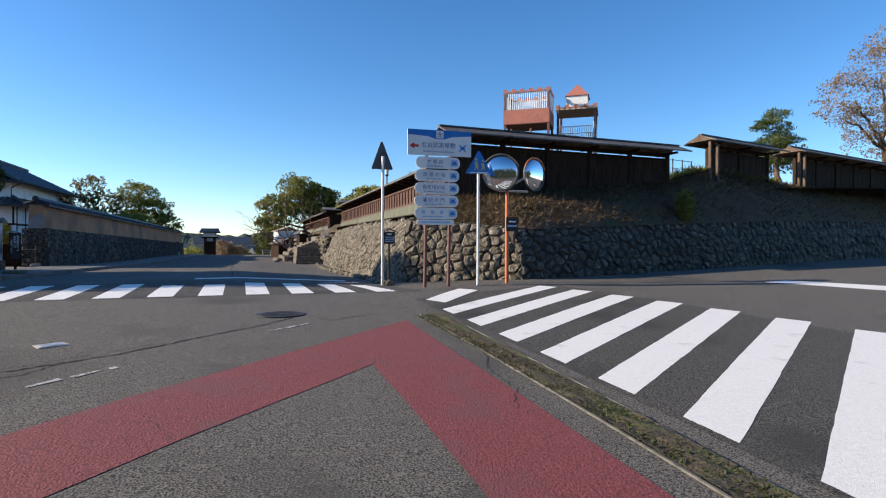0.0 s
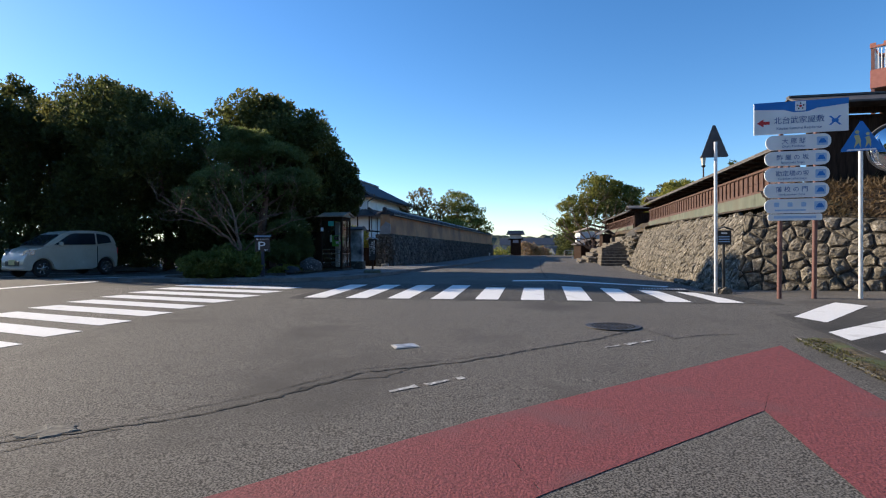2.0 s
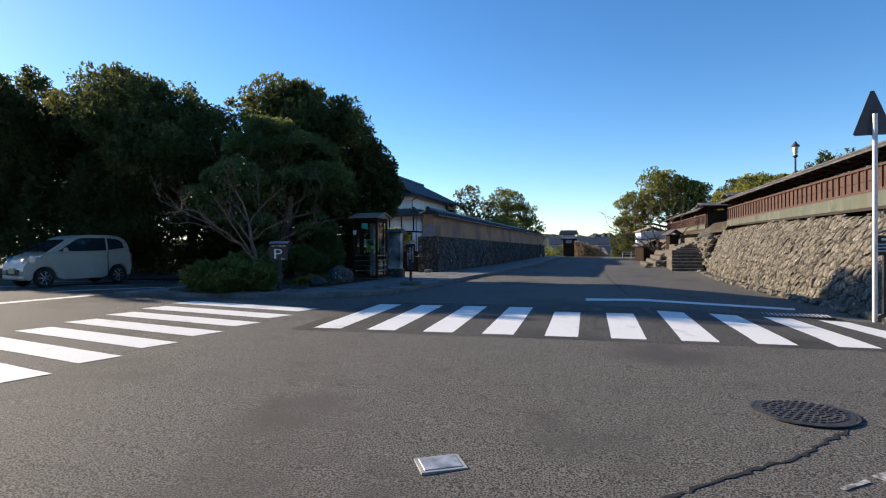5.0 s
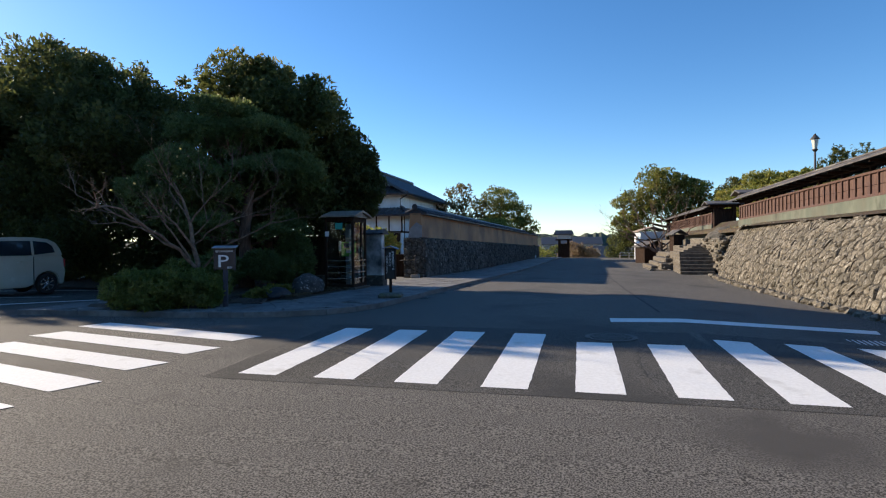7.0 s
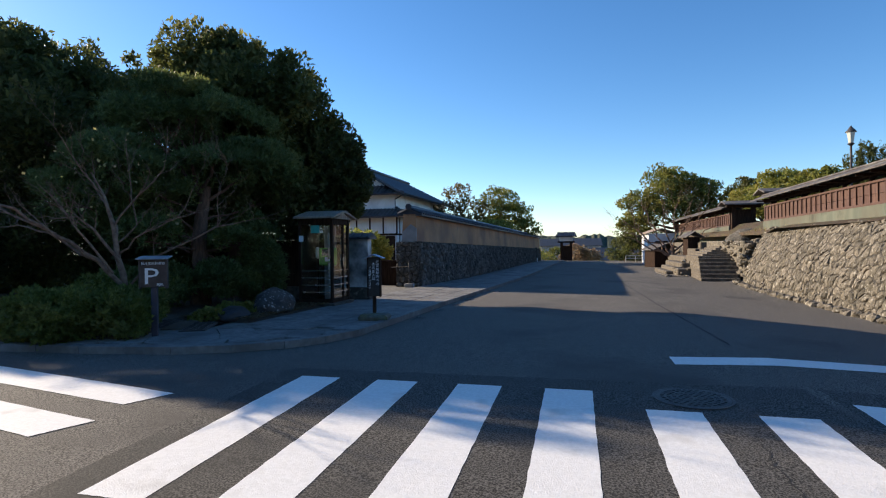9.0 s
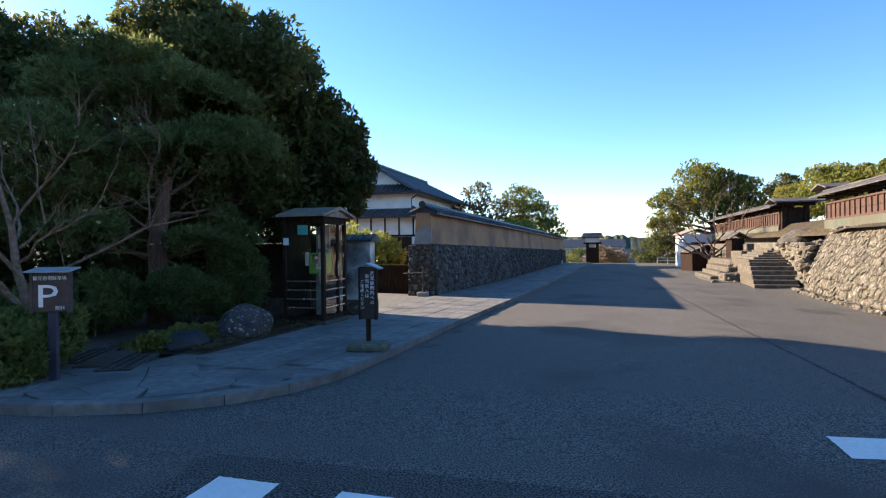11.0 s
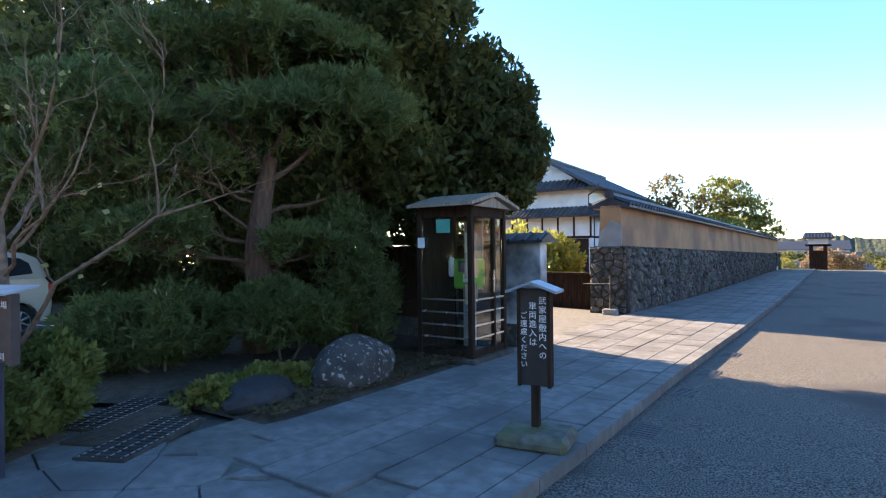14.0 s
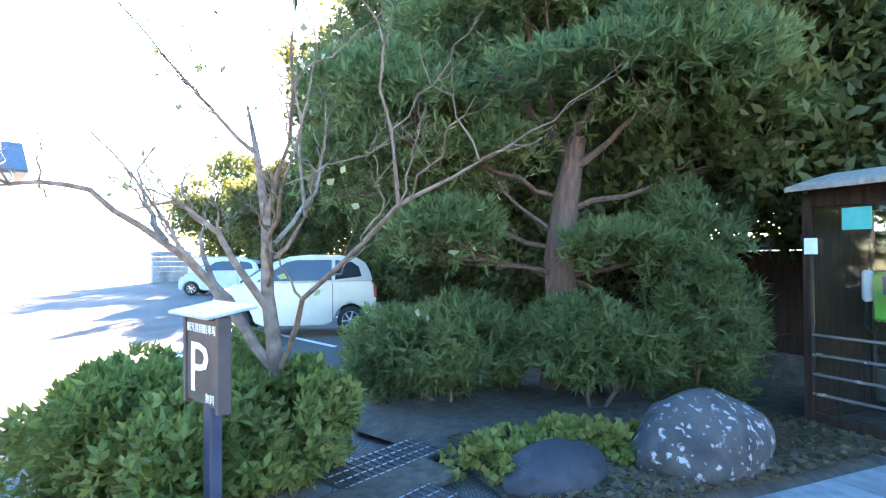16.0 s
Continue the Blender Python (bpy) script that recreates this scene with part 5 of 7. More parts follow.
for k in range(4):
    zc = 0.3 + 0.17 * k
    part("bar", box(-hx + 0.03, hx - 0.03, -hy - 0.028, -hy - 0.006, zc, zc + 0.022), CHROME, pb, "aluminium glazing bar")
    part("bar", box(hx + 0.006, hx + 0.028, -hy + 0.03, hy - 0.03, zc, zc + 0.022), CHROME, pb, "aluminium glazing bar")
part("door_stile", box(hx - 0.02, hx + 0.03, 0.12, 0.17, 0.1, 1.95), WOOD_DARK, pb)
part("door_handle", box(hx + 0.03, hx + 0.05, 0.09, 0.115, 0.9, 1.2), CHROME, pb)
for nm, q in (("pane", (-hx + 0.04, hx - 0.04, -hy - 0.004, -hy + 0.004)), ("pane", (hx - 0.004, hx + 0.004, -hy + 0.04, hy - 0.04)), ("pane", (-hx + 0.04, hx - 0.04, hy - 0.004, hy + 0.004))):
    part(nm, box(*q, 0.16, 1.93), GLASS, pb, "clear glass pane").visible_shadow = False
part("back_panel", box(-hx - 0.01, -hx + 0.02, -hy + 0.04, hy - 0.04, 0.1, 1.95), WOOD_DARK, pb)
part("ceiling", box(-hx, hx, -hy, hy, 2.05, 2.08), WOOD_DARK, pb)
roofp = [(-0.68, 2.06), (-0.68, 2.1), (-0.3, 2.2), (0, 2.27), (0.3, 2.2), (0.68, 2.1), (0.68, 2.06), (0.3, 2.15), (0, 2.21), (-0.3, 2.15)]
part("roof", prism([(y, z) for y, z in roofp], -hx - 0.06, hx + 0.16, axis="x"), WOOD_GREY, pb, "weathered grey board roof")
part("gable", prism([(-0.5, 2.06), (0.5, 2.06), (0, 2.2)], hx + 0.06, hx + 0.1, axis="x"), WOOD_GREY, pb, "pale weathered gable board")
GREEN = mat("phone_green", (0.12, 0.45, 0.05), (0.16, 0.52, 0.07), scale=8, rough=0.4, bump=0.03)
ph = part("telephone", box(-0.17, 0.2, 0.02, 0.3, 0.93, 1.36, 0.025), GREEN, pb, "bright green public telephone")
part("display_panel", box(-0.08, 0.17, 0.005, 0.022, 1.17, 1.33, 0.006), SIGN_BACK, ph, "dark display panel")
part("screen", box(-0.02, 0.11, -0.001, 0.006, 1.24, 1.31), CHROME, ph)
part("keypad", box(0.0, 0.13, 0.008, 0.022, 1.03, 1.14, 0.004), SIGN_WHITE, ph)
part("handset", box(-0.25, -0.175, 0.0, 0.1, 1.1, 1.38, 0.025), LETTER_WHITE, ph)
part("cord", tube([(-0.21, 0.03, 1.1), (-0.22, 0.0, 0.9), (-0.14, 0.0, 0.82), (-0.1, 0.05, 0.95)], 0.008, 6), BLACK, ph)
part("stand", box(-0.07, 0.07, 0.12, 0.26, 0.1, 0.95, 0.01), GREY_RENDER, pb, "grey steel telephone stand")
part("back_board", box(-0.14, 0.16, 0.28, 0.32, 0.9, 1.9), GREY_RENDER, pb)
TEAL = mat("teal_notice", (0.03, 0.38, 0.3), (0.05, 0.44, 0.36), scale=8, rough=0.5, bump=0.0)
part("notice", box(-hx + 0.3, -hx + 0.52, -hy - 0.042, -hy - 0.034, 1.72, 1.9), TEAL, pb, "small teal notice")
part("notice", box(-hx - 0.01, -hx + 0.1, -hy - 0.045, -hy - 0.036, 1.52, 1.66), LETTER_WHITE, pb, "small white notice")
for k in range(3):
    part("poster", box(hx - 0.16, hx - 0.15, -hy + 0.1, -hy + 0.42, 0.75 + 0.35 * k, 1.02 + 0.35 * k), WOOD_GREY, pb, "faded paper notice")


# ---- cars ----
def car(m, paint, label):
    """A small tall hatchback; local +y is ahead."""
    c = thing("car", m, label, "car")
    hw = 0.735
    side = [(-1.64, 0.28), (-1.69, 0.55), (-1.65, 0.92), (-1.55, 1.04), (0.78, 1.0), (1.12, 0.95), (1.38, 0.87), (1.57, 0.75), (1.67, 0.58), (1.69, 0.4), (1.61, 0.24)]
    def arch(cy):
        return [(cy + 0.33 * math.cos(radians(a)), 0.27 + 0.33 * math.sin(radians(a))) for a in range(0, 181, 20)]
    low = side + [(1.5, 0.2)] + arch(1.13)[0:] + [(0.6, 0.2), (-0.6, 0.2)] + arch(-1.15) + [(-1.55, 0.22)]
    b = prism(low, -hw, hw, axis="x")
    for v in b.verts:
        t = max(0, abs(v.co.y) - 1.2) / 0.5
        v.co.x *= 1 - 0.14 * t * t - 0.05 * max(0, v.co.z - 0.6)
    bmesh.ops.bevel(b, geom=[e for e in b.edges if len(e.link_faces) == 2 and e.calc_face_angle(0) > 1.0], offset=0.03, segments=2, affect="EDGES")
    part("body", b, paint, c, smooth=True)
    top = [(-1.62, 0.98), (-1.55, 1.2), (-1.45, 1.36), (-1.25, 1.46), (-0.85, 1.505), (-0.3, 1.51), (0.12, 1.47), (0.42, 1.37), (1.12, 0.95)]
    b = prism(top, -hw + 0.03, hw - 0.03, axis="x")
    for v in b.verts:
        v.co.x *= 1 - 0.28 * max(0, v.co.z - 0.95)
    bmesh.ops.bevel(b, geom=[e for e in b.edges if len(e.link_faces) == 2 and e.calc_face_angle(0) > 0.9], offset=0.05, segments=2, affect="EDGES")
    cab = part("cabin", b, paint, c, smooth=True)
    for s in (-1, 1):
        for w_, lb in (([(-1.38, 1.1), (-1.32, 1.28), (-1.18, 1.37), (-0.83, 1.41), (-0.83, 1.04)], "rear"), ([(-0.76, 1.03), (-0.76, 1.41), (-0.05, 1.41), (0.16, 1.37), (0.74, 1.02)], "front")):
            b = bmesh.new()
            f_ = [b.verts.new((s * ((hw - 0.03) * (1 - 0.28 * (z - 0.95)) + 0.006), y, z)) for y, z in w_]
            g_ = [b.verts.new((s * ((hw - 0.03) * (1 - 0.28 * (z - 0.95)) - 0.02), y, z)) for y, z in w_]
            b.faces.new(f_)
            b.faces.new(g_[::-1])
            for i in range(len(w_)):
                j = (i + 1) % len(w_)
                b.faces.new((f_[i], g_[i], g_[j], f_[j]))
            bmesh.ops.recalc_face_normals(b, faces=b.faces)
            part("side_window", b, GLASS_DARK, cab, "tinted side window")
        part("door_handle", box(s * hw - 0.02, s * hw + 0.012, -0.62, -0.46, 0.86, 0.89, 0.005), paint, c)
        part("door_seam", box(s * hw - 0.03, s * hw + 0.001, -0.785, -0.775, 0.3, 0.98), BLACK, c)
        part("door_mirror", box(s * (hw + 0.02), s * (hw + 0.16), 0.52, 0.64, 0.98, 1.12, 0.03), paint, c)
        hl = prism([(0.42, 0.62), (0.7, 0.72), (0.69, 0.9), (0.5, 0.82)], 1.3, 1.62, axis="y")
        for v in hl.verts:
            v.co.x *= s
            v.co.y -= 0.35 * max(0, abs(v.co.x) - 0.45)
        part("headlight", hl, CHROME, c, "clear headlight")
        part("tail_light", box(s * 0.61 - 0.04, s * 0.61 + 0.04, -1.69, -1.6, 0.7, 0.92, 0.02), SIGN_RED, c, "red tail light")
    ws = bmesh.new()
    pts = [(-0.6, 1.06, 0.985), (0.6, 1.06, 0.985), (0.52, 0.47, 1.335), (-0.52, 0.47, 1.335)]
    f_ = [ws.verts.new((x, y + 0.035, z + 0.03)) for x, y, z in pts]
    g_ = [ws.verts.new((x, y, z)) for x, y, z in pts]
    ws.faces.new(f_)
    ws.faces.new(g_[::-1])
    for i in range(4):
        ws.faces.new((f_[i], g_[i], g_[(i + 1) % 4], f_[(i + 1) % 4]))
    bmesh.ops.recalc_face_normals(ws, faces=ws.faces)
    part("windscreen", ws, GLASS_DARK, cab, "tinted windscreen")
    part("rear_window", box(-0.5, 0.5, -1.6, -1.46, 1.06, 1.28, 0.02, m=Matrix.Translation((0, 0.02, 0))), GLASS_DARK, cab, "tinted rear window")
    part("grille", box(-0.38, 0.38, 1.62, 1.705, 0.36, 0.52, 0.02), BLACK, c)
    part("front_bumper", box(-0.62, 0.62, 1.5, 1.7, 0.22, 0.36, 0.04), paint, c)
    part("number_plate", box(-0.16, 0.16, 1.69, 1.72, 0.4, 0.56, 0.004), YELLOW, c, "yellow number plate")
    for s in (-1, 1):
        for cy in (1.13, -1.15):
            rot = Matrix.Translation((s * (hw - 0.1), cy, 0.27)) @ pose(0, 0, 0, 0, 90 * s, 0)
            wh = part("wheel", revolve([(0.17, -0.08), (0.265, -0.08), (0.28, -0.05), (0.28, 0.06), (0.265, 0.085), (0.19, 0.085), (0.18, 0.06)], 28, m=rot), RUBBER, c, "black tyre", smooth=True)
            rb = revolve([(0.185, 0.03), (0.185, 0.08), (0.17, 0.08), (0.165, 0.045), (0.03, 0.05)], 24, m=rot)
            for k in range(7):
                box(-0.02, 0.02, 0.03, 0.175, 0.045, 0.085, 0.004, rb, rot @ pose(0, 0, 0, 0, 0, k * 360 / 7))
            revolve([(0.045, 0.05), (0.045, 0.092), (0.001, 0.094)], 12, rb, rot)
            part("rim", rb, CHROME, wh, "silver spoked rim")
    return c


CAR_BLUE = mat("car_silver_blue", (0.5, 0.52, 0.54), (0.56, 0.58, 0.6), scale=2, rough=0.25, bump=0.0)
car(pose(-17.3, 17.9, gz(-17.3, 17.9) + 0.02, 0, 0, 165) @ Matrix.Diagonal((1.07, 0.95, 1.06, 1)), CAR_WHITE, "small cream-white hatchback parked in a bay")
car(pose(-30.9, 17.0, gz(-30.9, 17.0) + 0.01, 0, 0, 160), CAR_BLUE, "small silver-white car parked farther back")

# ---- buildings ----
def tile_roof(name, quad, parent, label="", pitch=0.3, thick=0.12):
    """A tiled roof plane with round tile rows running from eave (a, b) up to ridge (d, c)."""
    a, b, c, d = [Vector(p) for p in quad]
    bm = bmesh.new()
    nrm = (b - a).cross(d - a).normalized()
    lo = [bm.verts.new(p - nrm * thick) for p in (a, b, c, d)]
    hi = [bm.verts.new(p) for p in (a, b, c, d)]
    bm.faces.new(lo[::-1])
    bm.faces.new(hi)
    for i in range(4):
        bm.faces.new((lo[i], lo[(i + 1) % 4], hi[(i + 1) % 4], hi[i]))
    bmesh.ops.recalc_face_normals(bm, faces=bm.faces)
    root = part(name, bm, TILE, parent, label)
    rows_ = bmesh.new()
    L = (b - a).length
    n = max(3, int(L / pitch))
    e = (b - a).normalized()
    for i in range(n + 1):
        p = a.lerp(b, i / n)
        q0, q1 = (d - a).dot(e), (c - a).dot(e)
        s = (p - a).dot(e)
        top = d.lerp(c, min(1, max(0, (s - q0) / max(0.01, q1 - q0))))
        if s < q0:
            top = a.lerp(d, s / max(0.01, q0))
        if s > q1:
            top = b.lerp(c, (L - s) / max(0.01, L - q1))
        if (top - p).length > 0.2:
            tube([p + nrm * 0.02, top + nrm * 0.02], 0.055, 5, rows_)
    tagged(part("tile_work", rows_, TILE, root), kind="stuff")
    return root


hs = thing("house", (0, 0, 0), "two-storey white plastered house with grey tiled roofs", "house")
HX0, HX1, HY0, HY1 = -22.6, -15.9, 49.4, 66.5
part("ground_wall", box(HX0, HX1, HY0, HY1, -0.5, 4.6), PLASTER_WHITE, hs, "white plaster wall")
part("upper_wall", box(HX0 + 0.2, HX1 - 0.2, HY0 + 0.3, HY1 - 0.3, 4.6, 6.4), PLASTER_WHITE, hs, "white plaster wall")
E0 = 1.1
for q in ([(HX0 - E0, HY0 - E0, 4.35), (HX1 + E0, HY0 - E0, 4.35), (HX1 - 0.2, HY0 + 0.3, 5.0), (HX0 + 0.2, HY0 + 0.3, 5.0)], [(HX1 + E0, HY0 - E0, 4.35), (HX1 + E0, HY1 + E0, 4.35), (HX1 - 0.2, HY1 - 0.3, 5.0), (HX1 - 0.2, HY0 + 0.3, 5.0)]):
    tile_roof("pent_roof", q, hs, "grey tiled pent roof")
MX = (HX0 + HX1) / 2
E1 = 0.9
RZ = 8.35
tile_roof("skirt_roof", [(HX0 - E1 + 0.2, HY0 - 0.6, 6.12), (HX1 + E1 - 0.2, HY0 - 0.6, 6.12), (MX + 2.1, HY0 + 0.9, 6.95), (MX - 2.1, HY0 + 0.9, 6.95)], hs, "grey tiled skirt roof")
tile_roof("main_roof", [(HX1 + E1 - 0.2, HY0 - 0.6, 6.12), (HX1 + E1 - 0.2, HY1 + 0.6, 6.12), (MX, HY1 - 3.5, RZ), (MX, HY0 + 0.2, RZ)], hs, "grey tiled main roof")
tile_roof("main_roof", [(HX0 - E1 + 0.2, HY1 + 0.6, 6.12), (HX0 - E1 + 0.2, HY0 - 0.6, 6.12), (MX, HY0 + 0.2, RZ), (MX, HY1 - 3.5, RZ)], hs, "grey tiled main roof")
part("gable", prism([(MX - 2.4, 6.7), (MX + 2.4, 6.7), (MX, RZ - 0.12)], HY0 + 0.75, HY0 + 0.9, axis="y"), PLASTER_WHITE, hs, "white plastered gable")
part("ridge", tube([(MX, HY0 + 0.1, RZ + 0.1), (MX, HY1 - 3.4, RZ + 0.1)], 0.2, 8), TILE, hs)
part("hip_ridge", tube([(HX1 + E1 - 0.2, HY0 - 0.6, 6.2), (MX + 2.1, HY0 + 0.9, 7.0)], 0.12, 6), TILE, hs)
part("hip_ridge", tube([(HX1 + E0, HY0 - E0, 4.42), (HX1 - 0.1, HY0 + 0.2, 5.08)], 0.12, 6), TILE, hs)
part("down_pipe", tube([(HX1 + 0.6, HY0 - 0.4, 6.0), (HX1 - 0.1, HY0 - 0.05, 5.7), (HX1 - 0.1, HY0 - 0.05, 5.0)], 0.05, 6), IRON, hs)
for i in range(7):
    x = HX0 + (HX1 - HX0) * i / 6
    part("timber", box(x - 0.06, x + 0.06, HY0 - 0.03, HY0 + 0.02, 2.9, 4.3), WOOD_DARK, hs)
part("timber", box(HX0, HX1, HY0 - 0.04, HY0 + 0.02, 2.9, 3.05), WOOD_DARK, hs)
part("timber", box(HX1 - 0.02, HX1 + 0.03, HY0, HY1, 2.9, 3.05), WOOD_DARK, hs)
for i in range(8):
    x = HX0 + 0.1 + (HX1 - HX0 - 0.2) * i / 8
    part("shutter", box(x, x + (HX1 - HX0) / 8 - 0.06, HY0 - 0.05, HY0 + 0.02, 0.6, 2.88), GREY_RENDER if i in (4, 5) else WOOD_DARK, hs, "grey glazed sliding door" if i in (4, 5) else "dark board shutter")
for i in range(9):
    y = HY0 + 0.6 + 1.8 * i
    part("timber", box(HX1 - 0.02, HX1 + 0.04, y, y + 0.12, 0.4, 4.3), WOOD_DARK, hs)
part("side_roof", prism([(HX1, 5.2), (HX1 + 2.6, 4.55), (HX1 + 2.6, 4.42), (HX1, 5.05)], 58, 66, axis="y"), TILE, hs)

# playground tower behind the bank
tw = thing("play_tower", (17.0, 30.2, 0), "red and white castle-like play tower with battlements", "play tower")
BASEZ = 3.9
def deck(x0, x1, y0, y1, z, parent, spans):
    part("deck", box(x0, x1, y0, y1, z - 0.12, z), WOOD_RED, parent)
    for xx in (x0 + 0.06, x1 - 0.06):
        for yy in (y0 + 0.06, y1 - 0.06):
            part("leg", box(xx - 0.06, xx + 0.06, yy - 0.06, yy + 0.06, BASEZ - 0.5, z + spans), POST_BROWN, parent)


def battlement(x0, x1, y0, y1, z, parent, h=0.2):
    for (a, b, c, d_) in ((x0, x1, y0, y0 + 0.06), (x0, x1, y1 - 0.06, y1), (x0, x0 + 0.06, y0 + 0.06, y1 - 0.06), (x1 - 0.06, x1, y0 + 0.06, y1 - 0.06)):
        part("parapet", box(a, b, c, d_, z, z + h), BRICK_PAINT, parent)
        n = max(3, int(max(b - a, d_ - c) / 0.42))
        for i in range(n + 1):
            if b - a > d_ - c:
                u = a + 0.1 + (b - a - 0.2) * i / n
                part("merlon", box(u - 0.1, u + 0.1, c + 0.002, d_ - 0.002, z + h, z + h + 0.13), BRICK_PAINT, parent)
            else:
                u = c + 0.1 + (d_ - c - 0.2) * i / n
                part("merlon", box(a + 0.002, b - 0.002, u - 0.1, u + 0.1, z + h, z + h + 0.13), BRICK_PAINT, parent)


WHITE_STEEL = mat("white_steel", (0.7, 0.7, 0.69), (0.78, 0.78, 0.77), scale=6, rough=0.45, bump=0.03)
def rails(x0, x1, y0, y1, z0, z1, parent):
    for (ax, ay), (bx_, by_) in (((x0, y0), (x1, y0)), ((x1, y0), (x1, y1)), ((x1, y1), (x0, y1)), ((x0, y1), (x0, y0))):
        part("handrail", tube([(ax, ay, z1), (bx_, by_, z1)], 0.03, 6), WHITE_STEEL, parent)
        n = max(2, int(math.dist((ax, ay), (bx_, by_)) / 0.11))
        for i in range(n + 1):
            x, y = ax + (bx_ - ax) * i / n, ay + (by_ - ay) * i / n
            part("baluster", tube([(x, y, z0), (x, y, z1)], 0.016, 4), WHITE_STEEL, parent)


tw.matrix_world = pose(16.4, 30.0, 0, 0, 0, -38) @ Matrix.Diagonal((1.2, 1.2, 1.0, 1))
deck(-1.0, 1.35, 0, 1.8, 9.2, tw, 2.0)
for q in ((-1.0, 1.35, -0.03, 0.03), (-1.0, 1.35, 1.77, 1.83), (-1.03, -0.97, 0.03, 1.77), (1.32, 1.38, 0.03, 1.77)):
    part("brick_panel", box(*q, 9.12, 10.0), BRICK_PAINT, tw, "panel painted as red brickwork")
rails(-0.98, 1.33, 0.02, 1.78, 10.0, 11.05, tw)
battlement(-1.03, 1.38, -0.03, 1.83, 11.06, tw, 0.1)
deck(1.6, 3.6, 1.1, 3.0, 8.3, tw, 2.0)
part("brick_panel", box(1.55, 3.65, 1.06, 3.04, 10.1, 10.2), WOOD_GREY, tw)
battlement(1.55, 3.65, 1.06, 3.04, 10.2, tw, 0.08)
rails(1.62, 3.58, 1.12, 2.98, 8.3, 9.05, tw)
part("turret", box(2.05, 3.15, 1.55, 2.65, 10.2, 11.1), WHITE_STEEL, tw, "white turret box")
b = bmesh.new()
vv = [b.verts.new(p) for p in ((1.98, 1.48, 11.1), (3.22, 1.48, 11.1), (3.22, 2.72, 11.1), (1.98, 2.72, 11.1), (2.6, 2.1, 12.0))]
b.faces.new(vv[:4][::-1])
for i in range(4):
    b.faces.new((vv[i], vv[(i + 1) % 4], vv[4]))
part("turret_roof", b, BRICK_PAINT, tw, "brick-red pyramid roof")
part("hoop", tube([(3.5 + 0.0, 1.0 - 0.3 * math.sin(radians(a)), 8.3 + 0.9 * math.sin(radians(a)) if a < 90 else 9.2 - 0.2 * (a - 90) / 90) for a in range(0, 181, 15)], 0.03, 6), WHITE_STEEL, tw)
for i in range(5):
    part("stair_tread", box(-0.6 + 0.1 * i, 0.3 + 0.1 * i, -0.3 - 0.25 * i, -0.05 - 0.25 * i, 8.4 - 0.35 * i, 8.46 - 0.35 * i), WHITE_STEEL, tw)
for x in (-0.6, 0.4):
    part("stair_string", tube([(x, 0, 8.8), (x + 0.5, -2.6, 4.0)], 0.05, 6), POST_BROWN, tw)


def street_lamp(x, y, z0, z1, label):
    l = thing("street_lamp", (x, y, z0), label, "street lamp")
    h = z1 - z0
    part("pole", tube([(0, 0, -0.8), (0, 0, 0.5), (0, 0, h - 0.75)], [0.09, 0.06, 0.045], 10), IRON, l)
    part("collar", revolve([(0.05, h - 0.8), (0.13, h - 0.72), (0.13, h - 0.68), (0.05, h - 0.66)], 12), IRON, l)
    part("lantern", revolve([(0.1, h - 0.66), (0.17, h - 0.2), (0.14, h - 0.2), (0.08, h - 0.66)], 6), mat("lamp_glass", (0.6, 0.58, 0.5), (0.68, 0.66, 0.58), rough=0.3, bump=0), l, "frosted lantern glass")
    part("cap", revolve([(0.21, h - 0.2), (0.21, h - 0.17), (0.1, h - 0.04), (0.04, h + 0.05), (0.001, h + 0.1)], 12), IRON, l)


street_lamp(9.5, 36.75, 3.4, 7.1, "tall dark lantern street lamp behind the fence")

# small structures by the far stairs
def hut(x, y, w, dp, h, rise, wall_m, roof_m, rz, label, z=None):
    z = gz(x, y) if z is None else z
    t = thing("wayside_hut", (x, y, z, 0, 0, rz), label, "hut")
    part("body", box(-w / 2, w / 2, -dp / 2, dp / 2, -0.3, h, 0.01), wall_m, t)
    part("roof", prism([(-w / 2 - 0.2, h - 0.04), (-w / 2 - 0.2, h + 0.02), (0, h + rise + 0.06), (w / 2 + 0.2, h + 0.02), (w / 2 + 0.2, h - 0.04), (0, h + rise)], -dp / 2 - 0.2, dp / 2 + 0.2, axis="y"), roof_m, t)
    part("door", box(-w * 0.25, w * 0.25, -dp / 2 - 0.03, -dp / 2, 0.0, h * 0.75), WOOD_DARK, t)
    return t


hut(3.9, 53.0, 1.9, 1.6, 1.3, 0.45, WOOD_DARK, ROOF_BOARD, 20, "small dark wooden shed beside the road")
hut(4.6, 60.0, 2.2, 2.0, 2.6, 0.4, PLASTER_WHITE, WOOD_GREY, 10, "small white plastered hut behind the bare tree", 0.3)
hut(4.9, 47.2, 0.75, 0.7, 1.45, 0.3, WOOD_DARK, ROOF_BOARD, 15, "narrow dark wooden notice shelter on the terrace", 1.0)
gate = thing("roofed_gate", (7.6, 46.0, 1.9), "dark roofed timber gate at the head of the stairs", "gate")
for sx in (-0.5, 0.6):
    part("post", box(sx - 0.12, sx + 0.12, -0.12, 0.12, -0.5, 2.3, 0.01), WOOD_DARK, gate)
part("panel", box(-0.4, 0.48, -0.04, 0.04, -0.4, 2.2), WOOD_DARK, gate)
part("beam", box(-0.9, 1.0, -0.12, 0.12, 2.3, 2.5, 0.01), WOOD_DARK, gate)
